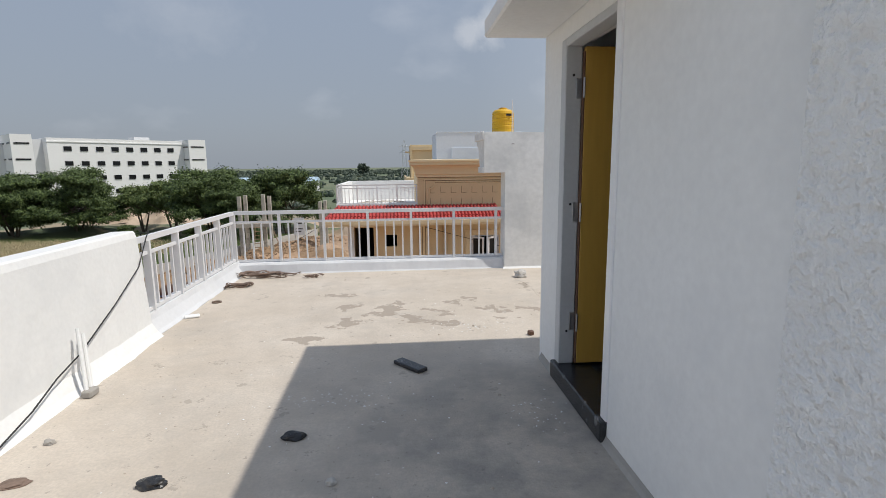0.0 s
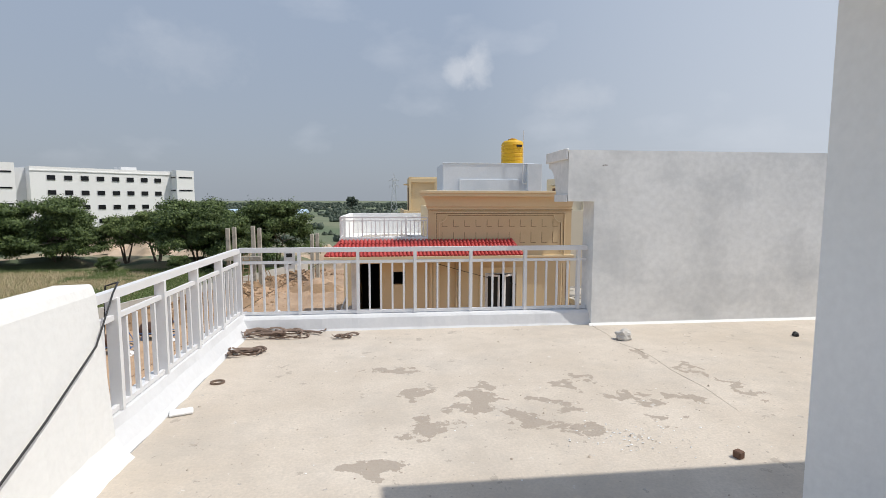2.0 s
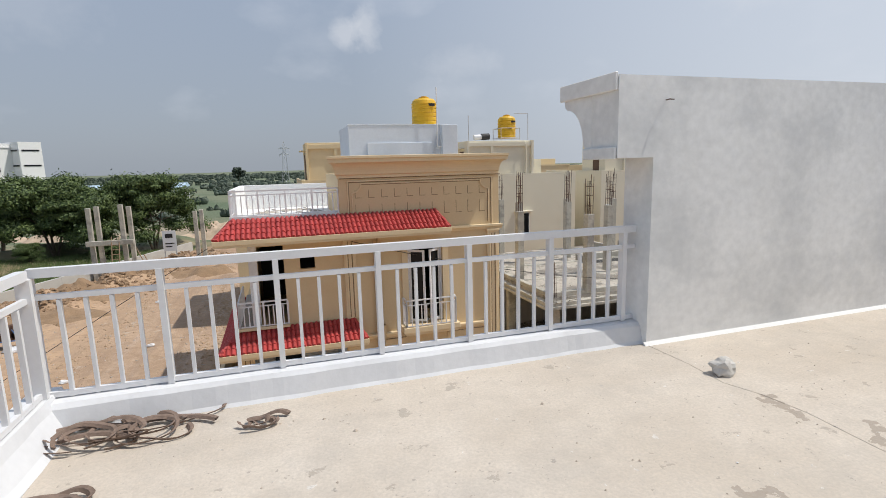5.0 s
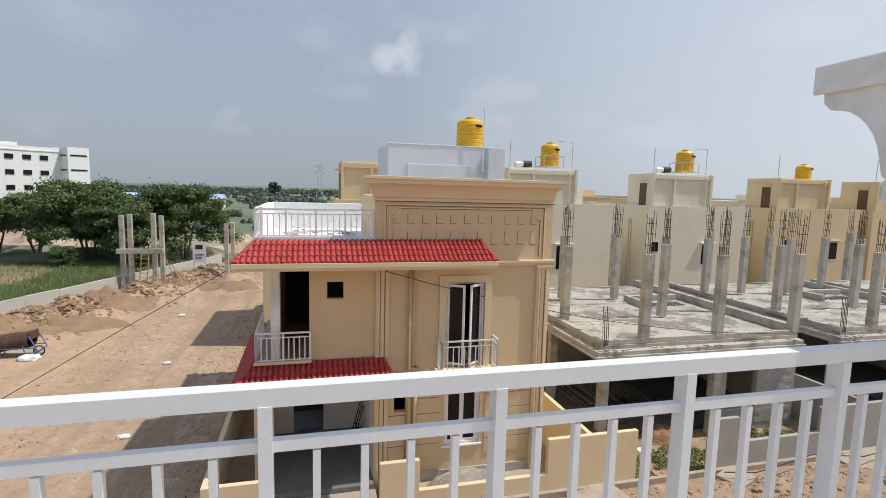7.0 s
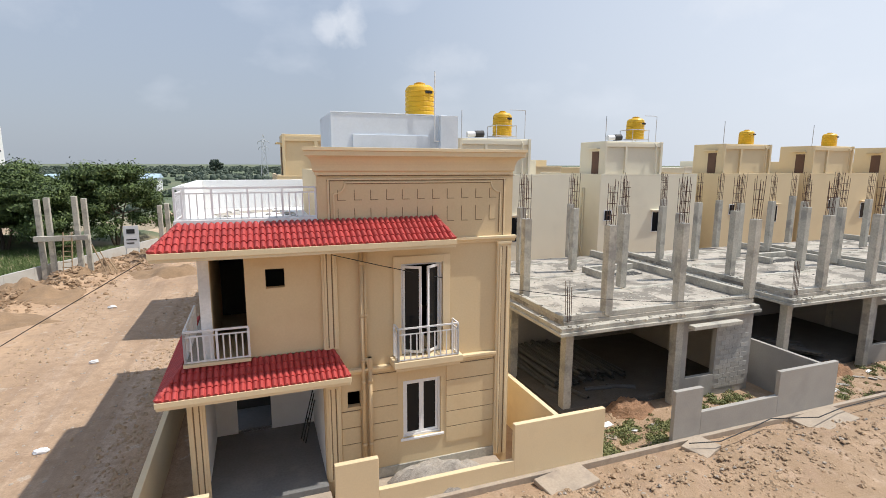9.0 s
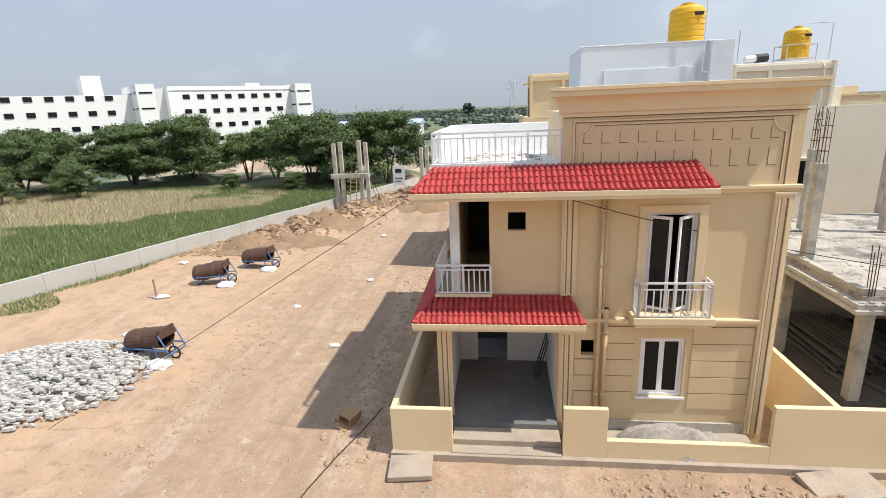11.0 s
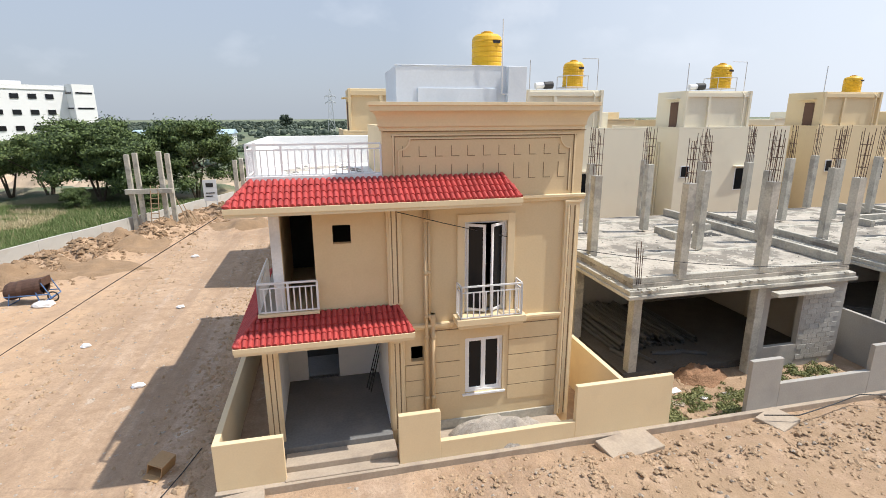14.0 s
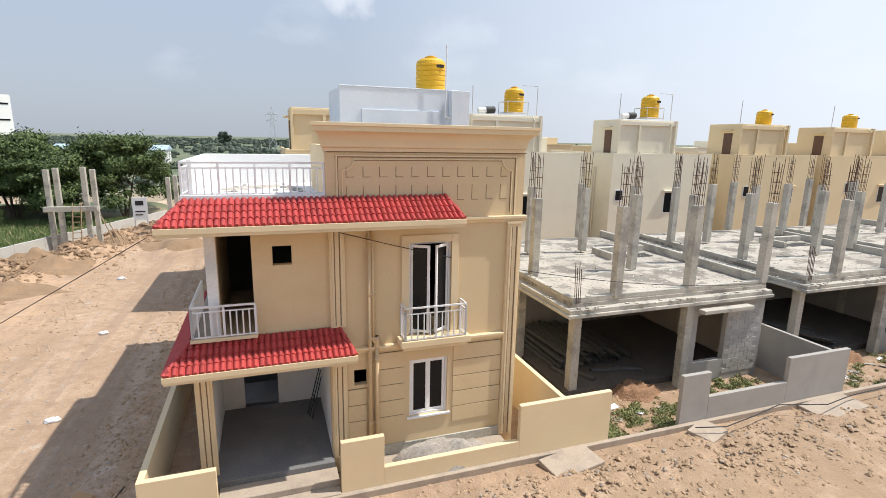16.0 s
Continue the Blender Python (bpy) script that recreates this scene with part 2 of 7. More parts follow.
def glass_mat():
    m = bpy.data.materials.new("tinted_glass")
    m.use_nodes = True
    b = m.node_tree.nodes["Principled BSDF"]
    b.inputs["Base Color"].default_value = (0.012, 0.013, 0.015, 1)
    b.inputs["Roughness"].default_value = 0.12
    b.inputs["Specular IOR Level"].default_value = 0.2
    return m


GLASS = glass_mat()


def foliage(name, col, col2):
    m = bpy.data.materials.new(name)
    m.use_nodes = True
    n, l = m.node_tree.nodes, m.node_tree.links
    b = n["Principled BSDF"]
    b.inputs["Roughness"].default_value = 0.7
    g = n.new("ShaderNodeNewGeometry")
    mx = n.new("ShaderNodeMix")
    mx.data_type = "RGBA"
    mx.inputs["A"].default_value, mx.inputs["B"].default_value = (*col, 1), (*col2, 1)
    l.new(g.outputs["Random Per Island"], mx.inputs["Factor"])
    l.new(mx.outputs["Result"], b.inputs["Base Color"])
    return m


LEAF = foliage("tree_leaf", (0.026, 0.05, 0.014), (0.13, 0.185, 0.05))
# distance haze is put into this leaf colour, greyer than the near ones
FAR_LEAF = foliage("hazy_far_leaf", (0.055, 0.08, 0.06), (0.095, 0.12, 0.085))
WEED = foliage("weed_leaf", (0.12, 0.145, 0.045), (0.28, 0.28, 0.115))
LEAF_B = foliage("tree_leaf_light", (0.055, 0.09, 0.024), (0.17, 0.22, 0.065))
GRASS = foliage("grass_green", (0.085, 0.14, 0.035), (0.19, 0.245, 0.085))
DRY_GRASS = foliage("grass_dry", (0.42, 0.33, 0.19), (0.62, 0.52, 0.34))


def wavy_strip(prof, a, b, n, amp, axis, seed):
    """A hand-trowelled profile drawn out along an axis, its lower points straying a little."""
    bm = bmesh.new()
    rows = []
    for i in range(n + 1):
        s = a + (b - a) * i / n
        row = []
        for k, (u, z) in enumerate(prof):
            d = amp * (noise.noise(Vector((s * 2.1, seed, k * 0.2))) + 0.6 * noise.noise(Vector((s * 7.0, seed + 5, k * 0.2)))) * (1.0 if 0 < z < 0.15 or abs(z) < 0.04 else 0.25)
            row.append(bm.verts.new((u + d, s, z) if axis == "y" else (s, u + d, z)))
        rows.append(row)
    for A, B in zip(rows, rows[1:]):
        for k in range(len(prof)):
            q = (k + 1) % len(prof)
            bm.faces.new((A[k], A[q], B[q], B[k]))
    bm.faces.new(rows[0])
    bm.faces.new(rows[-1][::-1])
    return bm


def mixed(n, l, a, b, fac):
    x = n.new("ShaderNodeMix")
    x.data_type = "RGBA"
    for s, v in (("A", a), ("B", b)):
        if isinstance(v, tuple):
            x.inputs[s].default_value = (*v, 1)
        else:
            l.new(v, x.inputs[s])
    if isinstance(fac, float):
        x.inputs["Factor"].default_value = fac
    else:
        l.new(fac, x.inputs["Factor"])
    return x.outputs["Result"]


def noise_fac(n, l, vec, scale, lo, hi, amt=1.0, detail=7.0, rough=0.6):
    t = n.new("ShaderNodeTexNoise")
    t.inputs["Scale"].default_value, t.inputs["Detail"].default_value, t.inputs["Roughness"].default_value = scale, detail, rough
    l.new(vec, t.inputs["Vector"])
    r = n.new("ShaderNodeMapRange")
    r.inputs["From Min"].default_value, r.inputs["From Max"].default_value, r.inputs["To Max"].default_value = lo, hi, amt
    l.new(t.outputs["Fac"], r.inputs["Value"])
    return r.outputs["Result"], t.outputs["Fac"]


# worn patches of the screed: centre and half widths along x and y
PATCHES = ((-0.2, 5.0, 0.17, 0.26), (0.03, 4.72, 0.17, 0.17), (0.5, 5.3, 0.1, 0.09), (0.66, 5.38, 0.09, 0.07), (-0.6, 5.24, 0.15, 0.09), (0.82, 5.06, 0.1, 0.1), (0.94, 4.94, 0.1, 0.08), (-0.58, 4.66, 0.18, 0.15), (0.22, 4.56, 0.11, 0.1), (0.4, 4.52, 0.1, 0.08), (0.93, 4.66, 0.12, 0.08), (0.28, 5.0, 0.09, 0.07), (0.34, 4.88, 0.09, 0.09), (-0.1, 5.3, 0.12, 0.09), (-0.78, 5.72, 0.2, 0.08), (1.2, 4.95, 0.1, 0.07), (1.45, 5.9, 0.08, 0.16), (-0.9, 4.2, 0.14, 0.1), (1.75, 5.1, 0.06, 0.3), (1.62, 5.5, 0.06, 0.2))


def terrace_mat():
    """Pale cement screed with grey worn patches, white drips of paint and a fine grain."""
    m = bpy.data.materials.new("terrace_screed")
    m.use_nodes = True
    n, l = m.node_tree.nodes, m.node_tree.links
    b = n["Principled BSDF"]
    b.inputs["Roughness"].default_value = 0.9
    pos = n.new("ShaderNodeNewGeometry").outputs["Position"]
    f1, _ = noise_fac(n, l, pos, 0.5, 0.35, 0.7)
    c = mixed(n, l, (0.67, 0.60, 0.52), (0.55, 0.475, 0.39), f1)
    f2, h2 = noise_fac(n, l, pos, 1.7, 0.38, 0.7, 0.65)
    c = mixed(n, l, c, (0.48, 0.41, 0.335), f2)
    f8, _ = noise_fac(n, l, pos, 0.8, 0.50, 0.74, 0.6, 9.0, 0.7)
    c = mixed(n, l, c, (0.33, 0.31, 0.285), f8)
    # screed worn through in crisp-edged patches
    stray = n.new("ShaderNodeTexNoise")
    stray.inputs["Scale"].default_value, stray.inputs["Detail"].default_value, stray.inputs["Roughness"].default_value = 5.0, 8.0, 0.62
    l.new(pos, stray.inputs["Vector"])
    off = n.new("ShaderNodeVectorMath")
    off.operation = "MULTIPLY_ADD"
    off.inputs[1].default_value, off.inputs[2].default_value = (0.75, 0.75, 0.0), (-0.375, -0.375, 0.0)
    l.new(stray.outputs["Color"], off.inputs[0])
    moved = n.new("ShaderNodeVectorMath")
    l.new(pos, moved.inputs[0])
    l.new(off.outputs["Vector"], moved.inputs[1])
    least = None
    for cx, cy, rx, ry in PATCHES:
        sub = n.new("ShaderNodeVectorMath")
        sub.operation = "SUBTRACT"
        sub.inputs[1].default_value = (cx, cy, 0.0)
        l.new(moved.outputs["Vector"], sub.inputs[0])
        scl = n.new("ShaderNodeVectorMath")
        scl.operation = "MULTIPLY"
        scl.inputs[1].default_value = (1 / rx, 1 / ry, 0.0)
        l.new(sub.outputs["Vector"], scl.inputs[0])
        ln = n.new("ShaderNodeVectorMath")
        ln.operation = "LENGTH"
        l.new(scl.outputs["Vector"], ln.inputs[0])
        if least is None:
            least = ln.outputs["Value"]
        else:
            mn = n.new("ShaderNodeMath")
            mn.operation = "MINIMUM"
            l.new(least, mn.inputs[0])
            l.new(ln.outputs["Value"], mn.inputs[1])
            least = mn.outputs[0]
    wr = n.new("ShaderNodeMapRange")
    wr.inputs["From Min"].default_value, wr.inputs["From Max"].default_value, wr.inputs["To Max"].default_value = 0.86, 0.79, 0.85
    l.new(least, wr.inputs["Value"])
    c = mixed(n, l, c, (0.315, 0.26, 0.21), wr.outputs["Result"])
    f6, _ = noise_fac(n, l, pos, 4.6, 0.625, 0.64, 0.65, 8.0, 0.68)
    c = mixed(n, l, c, (0.32, 0.275, 0.23), f6)
    f4, _ = noise_fac(n, l, pos, 11.0, 0.665, 0.68, 0.6, 6.0, 0.65)
    c = mixed(n, l, c, (0.76, 0.75, 0.73), f4)
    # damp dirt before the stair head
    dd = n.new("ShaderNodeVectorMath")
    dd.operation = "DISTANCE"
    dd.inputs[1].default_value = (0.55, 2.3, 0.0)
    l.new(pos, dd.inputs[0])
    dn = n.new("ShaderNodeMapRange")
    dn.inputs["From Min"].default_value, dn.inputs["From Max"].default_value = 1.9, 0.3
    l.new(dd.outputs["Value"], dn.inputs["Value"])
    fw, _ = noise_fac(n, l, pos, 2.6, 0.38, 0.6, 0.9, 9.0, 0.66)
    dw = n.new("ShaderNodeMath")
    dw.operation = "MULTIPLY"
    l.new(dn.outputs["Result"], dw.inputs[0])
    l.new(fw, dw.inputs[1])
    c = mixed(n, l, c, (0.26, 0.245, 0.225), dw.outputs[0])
    f10, _ = noise_fac(n, l, pos, 7.0, 0.45, 0.7, 0.35, 9.0, 0.7)
    c = mixed(n, l, c, (0.42, 0.37, 0.315), f10)
    f9, _ = noise_fac(n, l, pos, 22.0, 0.66, 0.70, 0.55, 3.0)
    c = mixed(n, l, c, (0.20, 0.18, 0.16), f9)
    f5, h5 = noise_fac(n, l, pos, 60.0, 0.35, 0.7, 0.5)
    c = mixed(n, l, c, (0.40, 0.36, 0.31), f5)
    l.new(c, b.inputs["Base Color"])
    bp = n.new("ShaderNodeBump")
    bp.inputs["Strength"].default_value, bp.inputs["Distance"].default_value = 0.35, 0.01
    l.new(h5, bp.inputs["Height"])
    l.new(bp.outputs["Normal"], b.inputs["Normal"])
    return m


TERRACE = terrace_mat()


def ground_mat():
    """Sandy site soil with wheel tracks, turning to meadow west of the boundary wall and to scrub far off."""
    m = bpy.data.materials.new("site_ground")
    m.use_nodes = True
    n, l = m.node_tree.nodes, m.node_tree.links
    b = n["Principled BSDF"]
    b.inputs["Roughness"].default_value = 0.95
    pos = n.new("ShaderNodeNewGeometry").outputs["Position"]
    f1, _ = noise_fac(n, l, pos, 0.25, 0.35, 0.68)
    c = mixed(n, l, (0.55, 0.39, 0.265), (0.42, 0.285, 0.185), f1)
    tr = n.new("ShaderNodeMapping")
    tr.inputs["Rotation"].default_value = (0, 0, radians(-5))
    tr.inputs["Scale"].default_value = (1.0, 0.045, 1)
    l.new(pos, tr.inputs["Vector"])
    f2, h2 = noise_fac(n, l, tr.outputs["Vector"], 1.0, 0.51, 0.6, 0.5)
    c = mixed(n, l, c, (0.31, 0.215, 0.15), f2)
    tr2 = n.new("ShaderNodeMapping")
    tr2.inputs["Location"].default_value = (7.3, 2.0, 0)
    tr2.inputs["Rotation"].default_value = (0, 0, radians(3))
    tr2.inputs["Scale"].default_value = (0.8, 0.035, 1)
    l.new(pos, tr2.inputs["Vector"])
    f8, _ = noise_fac(n, l, tr2.outputs["Vector"], 1.0, 0.53, 0.62, 0.45)
    c = mixed(n, l, c, (0.60, 0.47, 0.375), f8)
    f3, h3 = noise_fac(n, l, pos, 2.6, 0.4, 0.75, 0.6)
    c = mixed(n, l, c, (0.30, 0.20, 0.13), f3)
    f7, _ = noise_fac(n, l, pos, 1.1, 0.64, 0.67, 0.5)
    c = mixed(n, l, c, (0.60, 0.53, 0.45), f7)
    f4, h4 = noise_fac(n, l, pos, 14.0, 0.35, 0.7, 0.5)
    c = mixed(n, l, c, (0.26, 0.18, 0.12), f4)
    sep = n.new("ShaderNodeSeparateXYZ")
    l.new(pos, sep.inputs[0])
    # west of the wall: x - 0.408 * (y - 33) + 24.35 < 0
    w = n.new("ShaderNodeMath")
    w.operation = "MULTIPLY_ADD"
    w.inputs[1].default_value, w.inputs[2].default_value = -0.408, 13.464 + 24.35
    l.new(sep.outputs["Y"], w.inputs[0])
    w2 = n.new("ShaderNodeMath")
    l.new(sep.outputs["X"], w2.inputs[0])
    l.new(w.outputs[0], w2.inputs[1])
    west = n.new("ShaderNodeMapRange")
    west.inputs["From Min"].default_value, west.inputs["From Max"].default_value = 0.3, -0.3
    l.new(w2.outputs[0], west.inputs["Value"])
    gf, _ = noise_fac(n, l, pos, 0.12, 0.4, 0.62)
    # turned soil in the strip inside the wall
    dug = n.new("ShaderNodeMapRange")
    dug.inputs["From Min"].default_value, dug.inputs["From Max"].default_value = 9.0, 5.0
    l.new(w2.outputs[0], dug.inputs["Value"])
    dugy = n.new("ShaderNodeMapRange")
    dugy.inputs["From Min"].default_value, dugy.inputs["From Max"].default_value = 35.0, 39.0
    l.new(sep.outputs["Y"], dugy.inputs["Value"])
    fd, _ = noise_fac(n, l, pos, 0.55, 0.42, 0.56, 0.6)
    dm = n.new("ShaderNodeMath")
    dm.operation = "MULTIPLY"
    l.new(dug.outputs["Result"], dm.inputs[0])
    l.new(dugy.outputs["Result"], dm.inputs[1])
    dm2 = n.new("ShaderNodeMath")
    dm2.operation = "MULTIPLY"
    l.new(dm.outputs[0], dm2.inputs[0])
    l.new(fd, dm2.inputs[1])
    c = mixed(n, l, c, (0.27, 0.165, 0.095), dm2.outputs[0])
    # orange sand beside the greyer driven lane
    sx_ = n.new("ShaderNodeMapRange")
    sx_.inputs["From Min"].default_value, sx_.inputs["From Max"].default_value = -9.8, -12.0
    l.new(sep.outputs["X"], sx_.inputs["Value"])
    fo, _ = noise_fac(n, l, pos, 0.7, 0.3, 0.62, 0.75)
    so = n.new("ShaderNodeMath")
    so.operation = "MULTIPLY"
    l.new(sx_.outputs["Result"], so.inputs[0])
    l.new(fo, so.inputs[1])
    c = mixed(n, l, c, (0.53, 0.355, 0.22), so.outputs[0])
    fq, _ = noise_fac(n, l, pos, 1.9, 0.55, 0.62, 0.55, 9.0, 0.65)
    c = mixed(n, l, c, (0.31, 0.205, 0.13), fq)
    px_ = n.new("ShaderNodeMapRange")
    px_.inputs["From Min"].default_value, px_.inputs["From Max"].default_value, px_.inputs["To Max"].default_value = 3.0, 7.0, 0.75
    l.new(sep.outputs["X"], px_.inputs["Value"])
    fp, _ = noise_fac(n, l, pos, 1.4, 0.36, 0.56)
    pm = n.new("ShaderNodeMath")
    pm.operation = "MULTIPLY"
    l.new(px_.outputs["Result"], pm.inputs[0])
    l.new(fp, pm.inputs[1])
    c = mixed(n, l, c, (0.32, 0.22, 0.135), pm.outputs[0])
    gr = mixed(n, l, (0.085, 0.11, 0.032), (0.20, 0.17, 0.08), gf)
    gf2, _ = noise_fac(n, l, pos, 3.0, 0.35, 0.7, 0.6)
    gr = mixed(n, l, gr, (0.07, 0.09, 0.03), gf2)
    c = mixed(n, l, c, gr, west.outputs["Result"])
    far = n.new("ShaderNodeMapRange")
    far.inputs["From Min"].default_value, far.inputs["From Max"].default_value = 66.0, 76.0
    l.new(sep.outputs["Y"], far.inputs["Value"])
    ff, _ = noise_fac(n, l, pos, 0.02, 0.42, 0.58)
    fr = mixed(n, l, (0.10, 0.135, 0.075), (0.175, 0.185, 0.115), ff)
    fs_, _ = noise_fac(n, l, pos, 0.06, 0.47, 0.55, 0.6)
    nearer = n.new("ShaderNodeMapRange")
    nearer.inputs["From Min"].default_value, nearer.inputs["From Max"].default_value = 112.0, 96.0
    l.new(sep.outputs["Y"], nearer.inputs["Value"])
    bare = n.new("ShaderNodeMath")
    bare.operation = "MULTIPLY"
    l.new(fs_, bare.inputs[0])
    l.new(nearer.outputs["Result"], bare.inputs[1])
    fr = mixed(n, l, fr, (0.44, 0.33, 0.235), bare.outputs[0])
    c = mixed(n, l, c, fr, far.outputs["Result"])
    l.new(c, b.inputs["Base Color"])
    add = n.new("ShaderNodeMath")
    l.new(h3, add.inputs[0])
    l.new(h4, add.inputs[1])
    bp = n.new("ShaderNodeBump")
    bp.inputs["Strength"].default_value, bp.inputs["Distance"].default_value = 0.7, 0.06
    l.new(add.outputs[0], bp.inputs["Height"])
    l.new(bp.outputs["Normal"], b.inputs["Normal"])
    return m


GROUND = ground_mat()


# ---- building helpers ----
def thing(name, label, category, at=(0, 0, 0), group="", kind=""):
    ob = new(name)
    ob.location = at
    ob.empty_display_size = 0.2
    return tagged(ob, label, category, group, kind)


def world_of(ob):
    return world_of(ob.parent) @ ob.matrix_parent_inverse @ ob.matrix_basis if ob.parent else ob.matrix_basis.copy()


def link_mesh(name, me, material, parent=None, label=""):
    ob = new(name, me)
    if material and not me.materials:
        me.materials.append(material)
    if parent:
        ob.parent = parent
        ob.matrix_parent_inverse = world_of(parent).inverted()
    if label:
        ob["label"] = label
    return ob


def part(name, bm, material, parent=None, label="", smooth=False):
    me = bpy.data.meshes.new(name)
    bmesh.ops.recalc_face_normals(bm, faces=bm.faces)
    bm.to_mesh(me)
    bm.free()
    if smooth:
        me.shade_smooth()
    return link_mesh(name, me, material, parent, label)


def piece(name, me, m, parent):
    ob = new(name, me)
    ob.parent = parent
    ob.matrix_parent_inverse = world_of(parent).inverted()
    ob.matrix_basis = m
    return ob


def add_box(bm, x0, x1, y0, y1, z0, z1, bev=0.0):
    r = bmesh.ops.create_cube(bm, size=1.0, matrix=Matrix.LocRotScale(((x0 + x1) / 2, (y0 + y1) / 2, (z0 + z1) / 2), None, (x1 - x0, y1 - y0, z1 - z0)))
    if bev:
        es = list({e for v in r["verts"] for e in v.link_edges})
        bmesh.ops.bevel(bm, geom=es, offset=bev, segments=1, affect="EDGES")
    return bm


def box(x0, x1, y0, y1, z0, z1, bev=0.006):
    return add_box(bmesh.new(), x0, x1, y0, y1, z0, z1, bev)


def boxes(*rows, bev=0.004):
    bm = bmesh.new()
    for r in rows:
        add_box(bm, *r, bev=bev)
    return bm


def rod(bm, a, b, r, seg=8, r2=None):
    a, b = Vector(a), Vector(b)
    d = b - a
    q = d.to_track_quat("Z", "Y").to_matrix().to_4x4()
    bmesh.ops.create_cone(bm, cap_ends=True, segments=seg, radius1=r, radius2=r if r2 is None else r2, depth=d.length, matrix=Matrix.Translation((a + b) / 2) @ q)
    return bm


def beam(bm, a, b, w, h):
    """A square bar from a to b."""
    a, b = Vector(a), Vector(b)
    d = b - a
    q = d.to_track_quat("Z", "Y").to_matrix().to_4x4()
    bmesh.ops.create_cube(bm, size=1.0, matrix=Matrix.Translation((a + b) / 2) @ q @ Matrix.Diagonal((w, h, d.length, 1)))
    return bm


def extrude_profile(pts, axis, a, b):
    """A closed profile drawn out along x ('x': pts are y, z) or y ('y': pts are x, z)."""
    bm = bmesh.new()
    mk = (lambda p, s: (s, p[0], p[1])) if axis == "x" else (lambda p, s: (p[0], s, p[1]))
    A = [bm.verts.new(mk(p, a)) for p in pts]
    B = [bm.verts.new(mk(p, b)) for p in pts]
    bm.faces.new(A)
    bm.faces.new(B[::-1])
    for i in range(len(pts)):
        j = (i + 1) % len(pts)
        bm.faces.new((A[j], A[i], B[i], B[j]))
    return bm


def wall_panel(u0, u1, z0, z1, t0, t1, holes=(), axis="x"):
    """A wall of real thickness with openings through it. axis 'x': runs along x, thickness along y."""
    us = sorted({u0, u1, *(h[0] for h in holes), *(h[1] for h in holes)})
    zs = sorted({z0, z1, *(h[2] for h in holes), *(h[3] for h in holes)})
    solid = lambda i, j: 0 <= i < len(us) - 1 and 0 <= j < len(zs) - 1 and not any(h[0] < (us[i] + us[i + 1]) / 2 < h[1] and h[2] < (zs[j] + zs[j + 1]) / 2 < h[3] for h in holes)
    bm = bmesh.new()
    cache = {}

    def v(i, j, k):
        if (i, j, k) not in cache:
            t = (t0, t1)[k]
            cache[i, j, k] = bm.verts.new((us[i], t, zs[j]) if axis == "x" else (t, us[i], zs[j]))
        return cache[i, j, k]
    for i in range(len(us) - 1):
        for j in range(len(zs) - 1):
            if not solid(i, j):
                continue
            for k in (0, 1):
                bm.faces.new((v(i, j, k), v(i + 1, j, k), v(i + 1, j + 1, k), v(i, j + 1, k)))
            if not solid(i - 1, j):
                bm.faces.new((v(i, j, 0), v(i, j + 1, 0), v(i, j + 1, 1), v(i, j, 1)))
            if not solid(i + 1, j):
                bm.faces.new((v(i + 1, j, 0), v(i + 1, j + 1, 0), v(i + 1, j + 1, 1), v(i + 1, j, 1)))
            if not solid(i, j - 1):
                bm.faces.new((v(i, j, 0), v(i + 1, j, 0), v(i + 1, j, 1), v(i, j, 1)))
            if not solid(i, j + 1):
                bm.faces.new((v(i, j + 1, 0), v(i + 1, j + 1, 0), v(i + 1, j + 1, 1), v(i, j + 1, 1)))
    return bm


def cable(name, pts, r, material, label, category, kind=""):
    cu = bpy.data.curves.new(name, "CURVE")
    cu.dimensions, cu.bevel_depth, cu.bevel_resolution = "3D", r, 2
    sp = cu.splines.new("POLY")
    sp.points.add(len(pts) - 1)
    for p, q in zip(sp.points, pts):
        p.co = (*q, 1)
    cu.materials.append(material)
    return tagged(new(name, cu), label, category, kind=kind)


def sag(a, b, drop, n=14):
    a, b = Vector(a), Vector(b)
    return [tuple(a.lerp(b, i / n) - Vector((0, 0, drop * 4 * (i / n) * (1 - i / n)))) for i in range(n + 1)]


